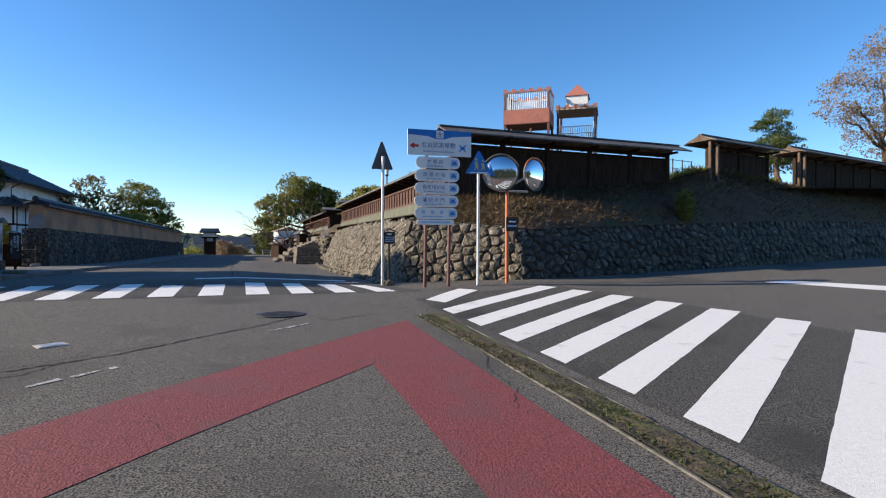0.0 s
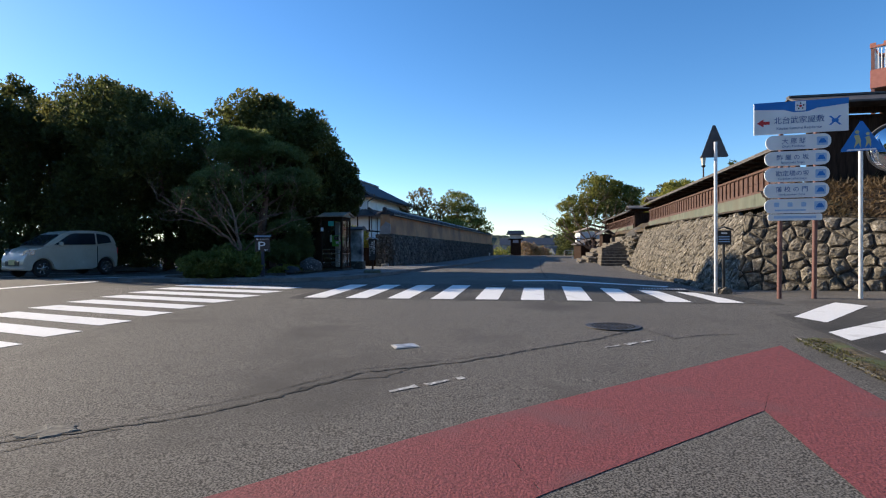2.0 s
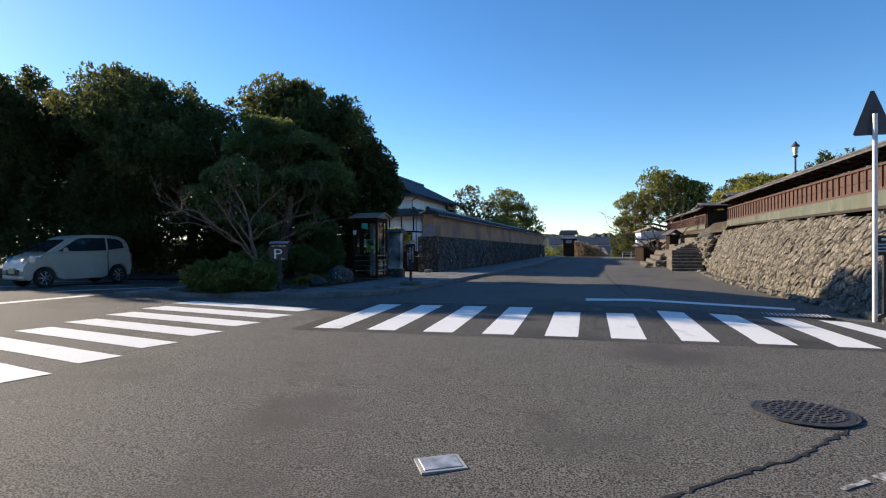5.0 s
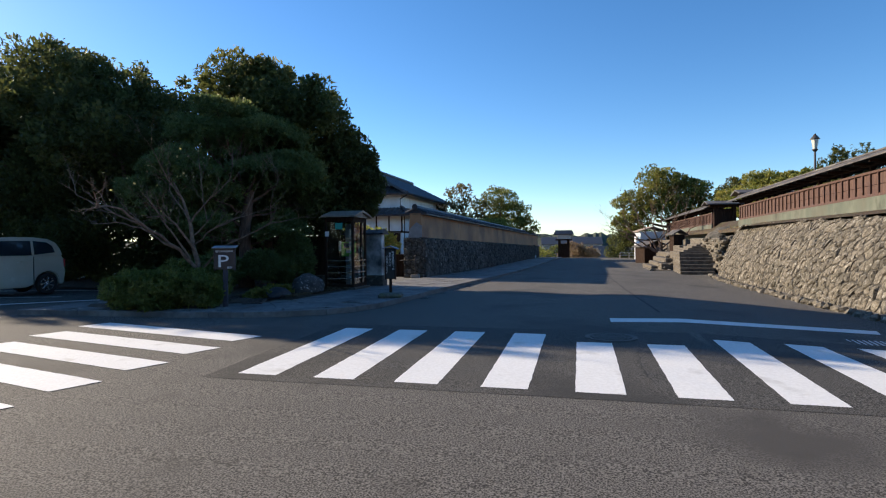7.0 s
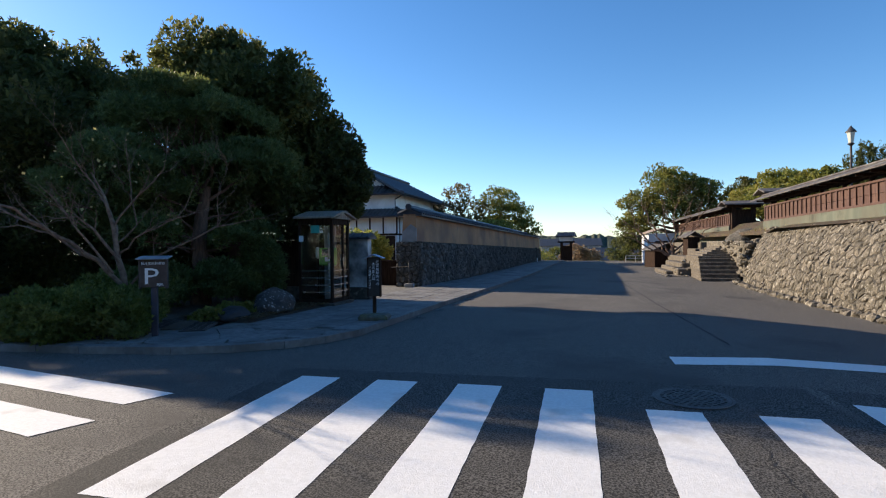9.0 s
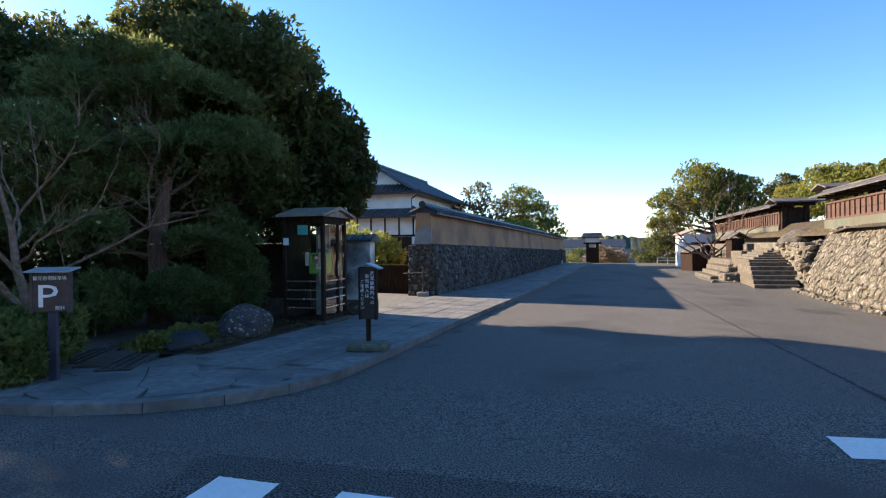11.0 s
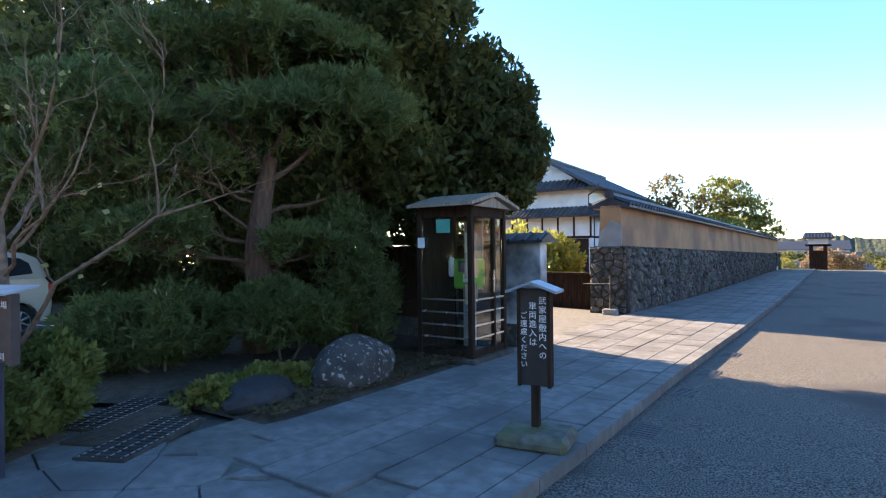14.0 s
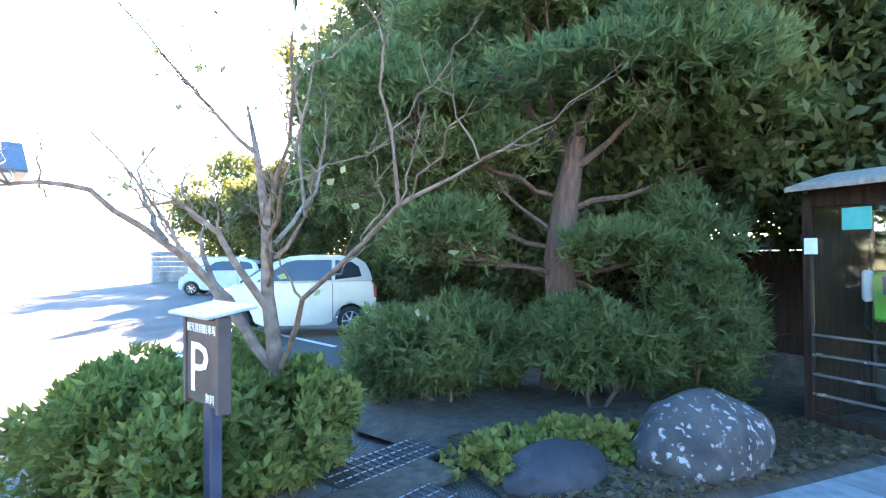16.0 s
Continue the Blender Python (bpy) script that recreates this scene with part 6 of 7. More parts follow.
part("roof", prism([(-0.9, 2.45), (-0.9, 2.52), (0, 2.75), (0.9, 2.52), (0.9, 2.45), (0, 2.68)], -1.2, 1.4, axis="x"), ROOF_BOARD, gate)
gate = thing("roofed_gate", (8.0, 40.2, 2.9), "dark roofed timber gate behind the fence", "gate")
for sx in (-0.5, 0.9):
    part("post", box(sx - 0.12, sx + 0.12, -0.12, 0.12, -0.5, 1.7, 0.01), WOOD_DARK, gate)
part("roof", prism([(-0.9, 1.65), (-0.9, 1.72), (0, 1.95), (0.9, 1.72), (0.9, 1.65), (0, 1.88)], -1.2, 1.5, axis="x"), ROOF_BOARD, gate)
fg = thing("street_gate", pose(-3.5, 73.0, gz(-3.5, 73.0)) @ Matrix.Scale(0.74, 4), "black timber gate tower with small tiled roof at the street", "gate")
for sx in (-0.7, 0.7):
    part("post", box(sx - 0.2, sx + 0.2, -0.2, 0.2, -0.5, 3.0), WOOD_DARK, fg)
part("panel", box(-0.5, 0.5, -0.08, 0.08, 0, 2.3), WOOD_DARK, fg)
part("lintel", box(-1.3, 1.3, -0.2, 0.2, 2.8, 3.05), WOOD_DARK, fg)
part("upper_room", box(-1.0, 1.0, -0.6, 0.6, 3.05, 3.9), PLASTER_WHITE, fg)
tile_roof("roof", [(-1.6, -1.1, 3.8), (1.6, -1.1, 3.8), (1.3, 0, 4.45), (-1.3, 0, 4.45)], fg)
tile_roof("roof", [(1.6, 1.1, 3.8), (-1.6, 1.1, 3.8), (-1.3, 0, 4.45), (1.3, 0, 4.45)], fg)
rl = thing("road_rail", (2.4, 66.0, gz(2.4, 66)), "low pale steel rail at the road's far end", "railing")
for i in range(3):
    part("post", tube([(i * 0.9, 0, -0.2), (i * 0.9, 0, 0.6)], 0.035, 6), STEEL, rl)
for zc in (0.35, 0.6):
    part("rail", tube([(0, 0, zc), (1.8, 0, zc)], 0.03, 6), STEEL, rl)
bb = thing("small_notice", (-6.6, 66.0, gz(-6.6, 66) + 0.1), "small black notice at the end of the wall", "notice board")
part("board", box(-0.3, 0.3, -0.05, 0.05, 0.3, 1.4), BLACK, bb)
part("base", box(-0.35, 0.35, -0.15, 0.15, -0.1, 0.3), SIGN_WHITE, bb)


def far_house(x, y, w, dp, h, z, rz, label):
    t = thing("far_house", (x, y, z, 0, 0, rz), label, "house", "houses of the lower town")
    part("wall", box(-w / 2, w / 2, -dp / 2, dp / 2, -6, h), PLASTER_WHITE if rnd.random() < 0.6 else CONCRETE, t)
    rf = prism([(-dp / 2 - 0.6, h - 0.1), (-dp / 2 - 0.6, h + 0.05), (0, h + dp * 0.28), (dp / 2 + 0.6, h + 0.05), (dp / 2 + 0.6, h - 0.1)], -w / 2 - 0.5, w / 2 + 0.5, axis="x")
    part("roof", rf, TILE, t)
    for i in range(3):
        wx = -w / 2 + w * (i + 0.5) / 3
        wd = part("window", box(wx - 0.6, wx + 0.6, -dp / 2 - 0.04, -dp / 2 - 0.005, h - 1.7, h - 0.7), GLASS_DARK, t)
        part("frame", box(wx - 0.7, wx + 0.7, -dp / 2 - 0.03, -dp / 2, h - 1.8, h - 0.6), CONCRETE, wd)


for x, y, w, dp, h, z, rz in ((-1.5, 112, 7, 6, 3.0, -4.4, 8), (6.5, 121, 8, 6, 3.4, -4.3, -12), (1.5, 133, 8, 7, 4.2, -4.4, 20), (14.5, 128, 8, 7, 3.6, -4.4, 5), (-14, 118, 8, 7, 3.6, -4.3, -6), (8, 172, 9, 7, 5.6, -4.4, 15), (10, 150, 12, 8, 4.0, -4.5, -8), (-8, 140, 10, 8, 4.5, -4.6, 10), (20, 170, 14, 9, 5.0, -4, 3), (-20, 175, 12, 9, 6.0, -4.5, -5), (4, 185, 12, 9, 6.0, -5, 12), (30, 210, 16, 10, 7.5, -5, 0), (-5, 225, 22, 10, 9.0, -5, 4)):
    far_house(x, y, w, dp, h, z - 2.8, rz, "tiled house down in the lower town")
wb = thing("white_house", (-54.6, -9.0, 0.4, 0, 0, -72), "white house with grey roof beyond the parking lot", "house")
part("wall", box(-12, 12, -4, 4, -0.5, 8.2), PLASTER_WHITE, wb)
part("roof", prism([(-4.8, 8.1), (-4.8, 8.3), (0, 11), (4.8, 8.3), (4.8, 8.1)], -12.8, 12.8, axis="x"), TILE, wb)
for i in range(6):
    wd = part("window", box(-10.5 + 4 * i, -9 + 4 * i, -4.05, -3.99, 1.2, 2.6), GLASS_DARK, wb)
    part("sill", box(-10.7 + 4 * i, -8.8 + 4 * i, -4.12, -4, 1.05, 1.18), CONCRETE, wd)
part("block_wall", box(-14, 6, -9.2, -9.0, -0.5, 1.6), CONCRETE, wb)
for k in range(20):
    part("block_pier", box(-14 + k, -13.9 + k, -9.25, -9.2, -0.5, 1.62), GREY_RENDER, wb)


# ---- plants ----
def wave(seed):
    """A smooth random field of points (n, 3), about -1 to 1."""
    g = np.random.RandomState(seed)
    K, F = g.normal(size=(7, 3)) * 1.2, g.uniform(0, 6.28, 7)
    return lambda p: np.sin(p @ K.T + F).mean(axis=1) * 2.0


def leaves(name, blobs, n, size, material, parent, seed, narrow=0.45, fill=0.55, gaps=-0.35, up=0.35, tuft=1, lump=0.22, label="", dome=0.0):
    """Many small leaves through lumpy crowns given as (x, y, z, rx, ry, rz)."""
    g = np.random.RandomState(seed)
    B = np.array(blobs, dtype=float)
    wgt = (B[:, 3] * B[:, 4] + B[:, 3] * B[:, 5]) ** 1.0
    m = max(1, n // tuft)
    pick = g.choice(len(B), m, p=wgt / wgt.sum())
    d = g.normal(size=(m, 3))
    d /= np.linalg.norm(d, axis=1)[:, None]
    under = (d[:, 2] < -0.1) & (g.uniform(size=m) < dome)      # domed pads are bare beneath
    d[under, 2] *= -1
    rad = 1 - fill * g.uniform(size=m) ** 2
    f1, f2 = wave(seed + 1), wave(seed + 2)
    rad = rad * (1 + lump * f1(d * 3.1 + pick[:, None] * 1.7))
    c = B[pick, :3] + d * rad[:, None] * B[pick, 3:]
    scale = float(np.mean(B[:, 3:]))
    keep = f2(c * (2.6 / max(0.4, scale) + 0.6)) + g.normal(size=m) * 0.25 > gaps
    c, d = c[keep], d[keep]
    if tuft > 1:
        c, d = np.repeat(c, tuft, axis=0), np.repeat(d, tuft, axis=0)
    k = len(c)
    axis = d * 0.55 + g.normal(size=(k, 3)) * 0.75 + np.array([0, 0, up])
    axis /= np.linalg.norm(axis, axis=1)[:, None]
    side = np.cross(axis, g.normal(size=(k, 3)))
    side /= np.linalg.norm(side, axis=1)[:, None] + 1e-9
    ln = size * g.uniform(0.6, 1.35, size=(k, 1))
    w = ln * narrow * 0.5
    start = c if tuft > 1 else c - axis * ln * 0.5
    bend = np.cross(axis, side) * ln * 0.12
    V = np.stack([start, start + axis * ln * 0.45 + side * w + bend, start + axis * ln, start + axis * ln * 0.45 - side * w + bend], axis=1).reshape(-1, 3)
    me = bpy.data.meshes.new(name)
    me.vertices.add(4 * k)
    me.vertices.foreach_set("co", V.ravel())
    me.loops.add(4 * k)
    me.loops.foreach_set("vertex_index", np.arange(4 * k))
    me.polygons.add(k)
    me.polygons.foreach_set("loop_start", np.arange(0, 4 * k, 4))
    me.update(calc_edges=True)
    me.materials.append(material)
    ob = new(name, me)
    ob.parent = parent
    if label:
        ob["label"] = label
    return ob


def limbs(base, aims, r0, bm, seed, forks=2, wob=0.12, taper=0.35):
    """A trunk foot with limbs that bend their way to each aim and fork into twigs."""
    r = random.Random(seed)
    for aim in aims:
        a, b = Vector(base), Vector(aim)
        L = (b - a).length
        pts = [a]
        n = 7
        for i in range(1, n + 1):
            t = i / n
            p = a.lerp(b, t) + Vector((r.uniform(-1, 1), r.uniform(-1, 1), r.uniform(-0.5, 0.8))) * wob * L * 0.35 * (1 if i < n else 0.3)
            pts.append(p)
        tube(pts, [r0 * (1 - (1 - taper) * i / n) for i in range(n + 1)], 8 if r0 > 0.04 else 5, bm)
        if forks > 0:
            for k in range(r.randint(3, 5)):
                i = r.randint(3, n)
                p = pts[i]
                dirn = (b - a).normalized() + Vector((r.uniform(-1, 1), r.uniform(-1, 1), r.uniform(-0.3, 0.9))) * 0.8
                limbs(p, [p + dirn.normalized() * L * r.uniform(0.3, 0.5)], r0 * (1 - (1 - taper) * i / n) * 0.6, bm, r.random(), forks - 1, wob)
    return bm


def tree(name, x, y, z, blobs, n, size, material, trunk_r, label, seed, bark=None, **kw):
    t = thing(name, (x, y, z), label, "tree")
    rel = [(bx_ - x, by_ - y, bz - z, rx, ry, rz_) for bx_, by_, bz, rx, ry, rz_ in blobs]
    fork = Vector((0, 0, 0.35 * max(q[2] for q in rel)))
    bm = tube([(0, 0, -0.3), (0.02, 0.03, 0.2), fork * 0.6 + Vector((0.05, 0, 0)), fork], [trunk_r * 1.35, trunk_r, trunk_r * 0.85, trunk_r * 0.8], 10)
    limbs(fork, [fork.lerp(Vector(q[:3]), 0.85) for q in rel], trunk_r * 0.5, bm, seed, 0)
    part("trunk", bm, bark or BARK, t, smooth=True)
    rr = random.Random(seed + 5)
    small = []
    for q in rel:
        for _ in range(7):
            v = Vector((rr.gauss(0, 1), rr.gauss(0, 1), rr.gauss(0.25, 0.8))).normalized()
            s = rr.uniform(0.28, 0.52)
            small.append((q[0] + v.x * q[3] * 0.82, q[1] + v.y * q[4] * 0.82, q[2] + v.z * q[5] * 0.82, q[3] * s, q[4] * s, q[5] * s))
        for _ in range(16):      # outer sprays break up the outline
            v = Vector((rr.gauss(0, 1), rr.gauss(0, 1), rr.gauss(0.2, 0.9))).normalized()
            s, k = rr.uniform(0.1, 0.22), rr.uniform(0.9, 1.12)
            small.append((q[0] + v.x * q[3] * k, q[1] + v.y * q[4] * k, q[2] + v.z * q[5] * k, q[3] * s, q[4] * s, q[5] * s * rr.uniform(0.8, 1.6)))
    leaves("crown", [(q[0], q[1], q[2], q[3] * 0.9, q[4] * 0.9, q[5] * 0.9) for q in rel] + small, n, size, material, t, seed, **kw)
    return t


# row of dark evergreen trees over the lot
tree("broadleaf_tree", -11.6, 22.4, 0.75, [(-11.7, 22.2, 6.5, 1.7, 1.7, 1.4), (-10.7, 22.4, 5.6, 1.9, 1.9, 1.8), (-12.6, 22.0, 5.6, 1.9, 1.9, 1.9), (-11.4, 22.2, 3.6, 2.5, 2.0, 1.9), (-9.8, 22.3, 3.9, 1.5, 1.4, 1.6), (-13.2, 22.0, 3.2, 1.8, 1.8, 1.6), (-11.1, 21.8, 7.0, 0.8, 0.8, 0.6)], 95000, 0.16, LEAF_DARK, 0.22, "dense dark evergreen tree beside the parking lot", 101, fill=0.85, gaps=-0.95)
tree("broadleaf_tree", -8.6, 22.9, 0.75, [(-8.6, 22.9, 3.9, 0.85, 0.9, 0.75), (-9.2, 23.0, 4.7, 1.0, 1.0, 0.9), (-8.3, 22.7, 3.3, 0.5, 0.6, 0.5), (-9.5, 22.6, 3.2, 1.0, 0.9, 1.1)], 24000, 0.15, LEAF_DARK, 0.1, "small dark evergreen tree leaning over the booth", 103, fill=0.85, gaps=-0.95)
# next two: forward lobes added to shade the crosswalk, lowest to close bright gaps
tree("broadleaf_tree", -16.6, 22.6, 0.75, [(-15.8, 22.2, 6.1, 1.5, 1.7, 1.3), (-17.4, 22.2, 7.0, 1.9, 1.9, 1.4), (-17.2, 19.7, 6.7, 1.9, 1.8, 1.5), (-14.6, 19.1, 5.1, 1.5, 1.5, 1.3), (-16.4, 22.0, 4.6, 2.6, 2.0, 1.9), (-18.4, 22.0, 4.6, 2.0, 2.0, 1.9), (-15.0, 22.0, 3.2, 1.8, 1.6, 1.8), (-17.5, 21.8, 2.6, 2.6, 1.6, 1.6), (-18.6, 22.4, 1.3, 2.2, 1.1, 0.9), (-15.0, 22.3, 1.4, 1.8, 0.9, 0.9)], 88000, 0.17, LEAF_DARK, 0.22, "dense dark evergreen tree beside the parking lot", 105, fill=0.85, gaps=-0.95)
tree("broadleaf_tree", -22.0, 23.4, 0.75, [(-20.4, 23.0, 6.8, 2.0, 2.0, 1.6), (-23.2, 23.2, 7.2, 2.2, 2.1, 1.8), (-22.5, 20.6, 7.0, 1.9, 1.8, 1.5), (-21.8, 22.6, 4.2, 2.8, 2.2, 2.1), (-24.6, 23.0, 4.6, 2.3, 2.2, 2.2), (-22.0, 22.2, 2.4, 3.0, 1.8, 1.6), (-23.0, 22.6, 1.3, 2.6, 1.1, 0.9)], 80000, 0.19, LEAF_DARK, 0.25, "dense dark evergreen tree beside the parking lot", 107, fill=0.85, gaps=-0.95)
# crown set forward so that it shades the parked car
tree("broadleaf_tree", -29.5, 23.2, 0.75, [(-28.0, 22.4, 7.4, 2.6, 2.4, 2.1), (-31.2, 22.7, 8.1, 2.8, 2.4, 2.2), (-30.0, 22.4, 6.0, 3.0, 2.6, 2.4), (-29.0, 21.9, 3.8, 3.2, 2.2, 2.6), (-32.8, 22.4, 4.2, 2.8, 2.4, 2.8)], 76000, 0.22, LEAF_DARK, 0.28, "dense dark evergreen tree beside the parking lot", 109, fill=0.85, gaps=-0.95)
tree("broadleaf_tree", -40, 30, 0.75, [(-39, 30, 6.6, 3.6, 3.4, 3.1), (-44, 30.4, 6.4, 3.8, 3.6, 3.3), (-40.0, 29.6, 3.2, 4.2, 3.4, 2.6)], 36000, 0.32, LEAF_DARK, 0.3, "dense dark evergreen tree behind the parking lot", 111, fill=0.85, gaps=-0.95)

tree("broadleaf_tree", -51, 17.5, 0.75, [(-50.5, 18.8, 7.6, 3.0, 2.8, 2.5), (-51.5, 15.9, 6.0, 2.4, 2.2, 2.2), (-50.6, 17.5, 4.4, 3.0, 3.4, 2.4), (-51.0, 22.0, 6.4, 3.2, 3.0, 3.0), (-50.0, 20.0, 3.0, 3.0, 4.0, 2.2)], 30000, 0.32, LEAF_DARK, 0.3, "dense dark evergreen tree behind the parked cars", 113, fill=0.85, gaps=-1.0)
tree("broadleaf_tree", -34.5, 20.4, 0.75, [(-32.0, 20.3, 4.6, 2.4, 2.0, 2.0), (-35.6, 19.6, 4.8, 2.6, 2.2, 2.2), (-38.6, 19.4, 4.4, 2.4, 2.2, 2.0), (-34.0, 20.4, 2.2, 3.4, 1.6, 1.6)], 42000, 0.24, LEAF_DARK, 0.22, "dark evergreen tree behind the second parked car", 115, fill=0.85, gaps=-0.95)
lw = thing("block_wall", (-47.2, 14.3, gz(-47.2, 14.3), 0, 0, -52), "low grey block wall at the end of the parking lot", "wall")
for k in range(6):
    part("course", box(-1.5 + 0.012 * (k % 2), 1.5 - 0.012 * (k % 2), -0.12, 0.12, 0.34 * k - 0.05 * (k == 0), 0.34 * k + 0.33, 0.01), CONCRETE, lw)
part("cap", box(-1.55, 1.55, -0.16, 0.16, 2.04, 2.12, 0.01), CONCRETE, lw)
lw = thing("plaster_wall", (-46.4, 16.9, gz(-46.4, 16.9), 0, 0, 90), "low pale plaster wall behind the parked cars", "wall")
part("body", box(-1.6, 5.0, -0.1, 0.1, -0.1, 1.6, 0.015), PLASTER_WHITE, lw)
part("cap", box(-1.65, 5.05, -0.15, 0.15, 1.6, 1.68, 0.01), CONCRETE, lw)

# clipped podocarp with pads of needle-like leaves
pt = thing("podocarp_tree", (-10.4, 19.5, gz(-10.4, 19.5) + 0.15), "clipped podocarp with layered leafy pads and thick trunk", "tree")
o = Vector((-10.4, 19.5, gz(-10.4, 19.5) + 0.15))
pads = [(-9.71, 20.02, 3.95, 1.1, 1.35, 0.5), (-11.05, 17.96, 3.75, 0.85, 1.0, 0.58), (-11.18, 19.09, 4.8, 0.95, 1.05, 0.6), (-9.75, 21.5, 3.6, 0.7, 0.75, 0.6), (-10.54, 18.27, 2.42, 0.55, 0.7, 0.34), (-9.73, 19.63, 2.3, 0.42, 0.5, 0.26), (-9.9, 20.85, 2.5, 0.5, 0.6, 0.46), (-9.7, 20.85, 1.55, 0.45, 0.5, 0.45), (-11.85, 17.55, 3.2, 0.6, 0.65, 0.48), (-10.75, 18.8, 3.25, 0.6, 0.68, 0.36), (-10.3, 20.4, 5.0, 1.2, 1.45, 0.5), (-10.9, 19.4, 5.5, 0.8, 0.9, 0.45), (-11.6, 18.4, 2.6, 0.6, 0.6, 0.45)]
rel = [tuple(Vector(p[:3]) - o) + p[3:] for p in pads]
bm = tube([(0.0, 0, -0.3), (0.03, -0.03, 0.3), (0.0, 0.03, 0.8), (-0.06, 0.03, 1.4), (-0.02, 0.08, 2.0), (0.05, 0.2, 2.7)], [0.27, 0.2, 0.17, 0.16, 0.14, 0.09], 12)
for k, q in enumerate(rel):
    foot = Vector((-0.05, 0.1, max(1.2, min(2.5, q[2] - 0.9))))
    limbs(foot, [Vector(q[:3]) - Vector((0, 0, q[5] * 0.5))], 0.05 if q[2] > 3 else 0.032, bm, 31 + k, 2, 0.1)
part("trunk", bm, mat("red_bark", (0.09, 0.045, 0.03), (0.16, 0.085, 0.055), scale=12, rough=0.95, bump=1.0, bscale=30, stretch=(2, 2, 0.5)), pt, "reddish-brown peeling trunk", smooth=True)
leaves("crown", rel, 110000, 0.12, LEAF_PINE, pt, 33, narrow=0.2, fill=0.5, gaps=-0.7, tuft=9, up=0.6, lump=0.22, dome=0.8)


def shrub(x, y, blobs, n, size, material, label, seed, narrow=0.42, tuft=5, gaps=-0.6):
    z = gz(x, y) + PK
    s = thing("shrub", (x, y, z), label, "shrub")
    rel = [(a - x, b - y, c, rx, ry, rz_) for a, b, c, rx, ry, rz_ in blobs]
    bm = bmesh.new()
    limbs((0, 0, -0.1), [Vector(q[:3]) for q in rel], 0.025, bm, seed, 1)
    part("stem_work", bm, BARK, s)
    leaves("foliage", rel, n, size, material, s, seed, narrow=narrow, fill=0.6, gaps=gaps, tuft=tuft, up=0.45)
    return s


LEAF_SHRUB = leaf_mat("leaf_shrub", (0.13, 0.175, 0.04), (0.22, 0.26, 0.065), (0.27, 0.27, 0.08), 0.5)
shrub(-9.6, 15.8, [(-9.2, 16.1, 0.34, 0.5, 0.5, 0.38), (-9.7, 15.6, 0.36, 0.65, 0.6, 0.42), (-9.3, 16.6, 0.36, 0.45, 0.4, 0.36), (-10.3, 15.6, 0.3, 0.6, 0.55, 0.38), (-8.85, 15.85, 0.28, 0.35, 0.35, 0.3), (-10.0, 16.3, 0.4, 0.6, 0.5, 0.4)], 52000, 0.075, LEAF_SHRUB, "low clipped green shrub round the parking sign", 41)
shrub(-10.4, 18.2, [(-10.45, 18.25, 0.62, 0.62, 0.72, 0.42), (-10.9, 17.8, 0.5, 0.5, 0.55, 0.42), (-10.7, 18.7, 0.5, 0.5, 0.5, 0.4)], 24000, 0.1, LEAF_PINE, "low bushy dark-green shrub under the podocarp", 43, narrow=0.22, tuft=9)
shrub(-9.65, 19.3, [(-9.7, 19.3, 0.72, 0.55, 0.72, 0.36), (-9.5, 19.7, 0.62, 0.42, 0.42, 0.32)], 20000, 0.1, LEAF_PINE, "rounded dark-green shrub beside the lichen boulder", 44, narrow=0.22, tuft=9)
shrub(-9.2, 20.2, [(-9.3, 20.2, 1.0, 0.6, 0.5, 0.9), (-9.6, 20.6, 0.7, 0.6, 0.5, 0.6)], 14000, 0.1, LEAF_PINE, "upright green shrub beside the booth", 45, narrow=0.22, tuft=9)
shrub(-8.9, 18.5, [(-8.9, 18.5, 0.1, 0.4, 0.5, 0.14), (-9.0, 17.95, 0.08, 0.35, 0.35, 0.12), (-8.75, 18.95, 0.1, 0.25, 0.25, 0.12)], 7000, 0.06, LEAF_LIGHT, "low light-green ground cover round the rocks", 47, narrow=0.8, tuft=4, gaps=-0.2)
shrub(-12.0, 31.6, [(-11.0, 31.2, 1.3, 0.9, 0.7, 0.8), (-12.3, 31.8, 1.5, 1.0, 0.8, 0.9), (-13.6, 32.2, 1.3, 1.0, 0.8, 0.8)], 16000, 0.16, leaf_mat("leaf_yellow", (0.28, 0.3, 0.06), (0.4, 0.4, 0.1), (0.3, 0.34, 0.08)), "sunlit yellow-green bush behind the barrier", 49, tuft=5)

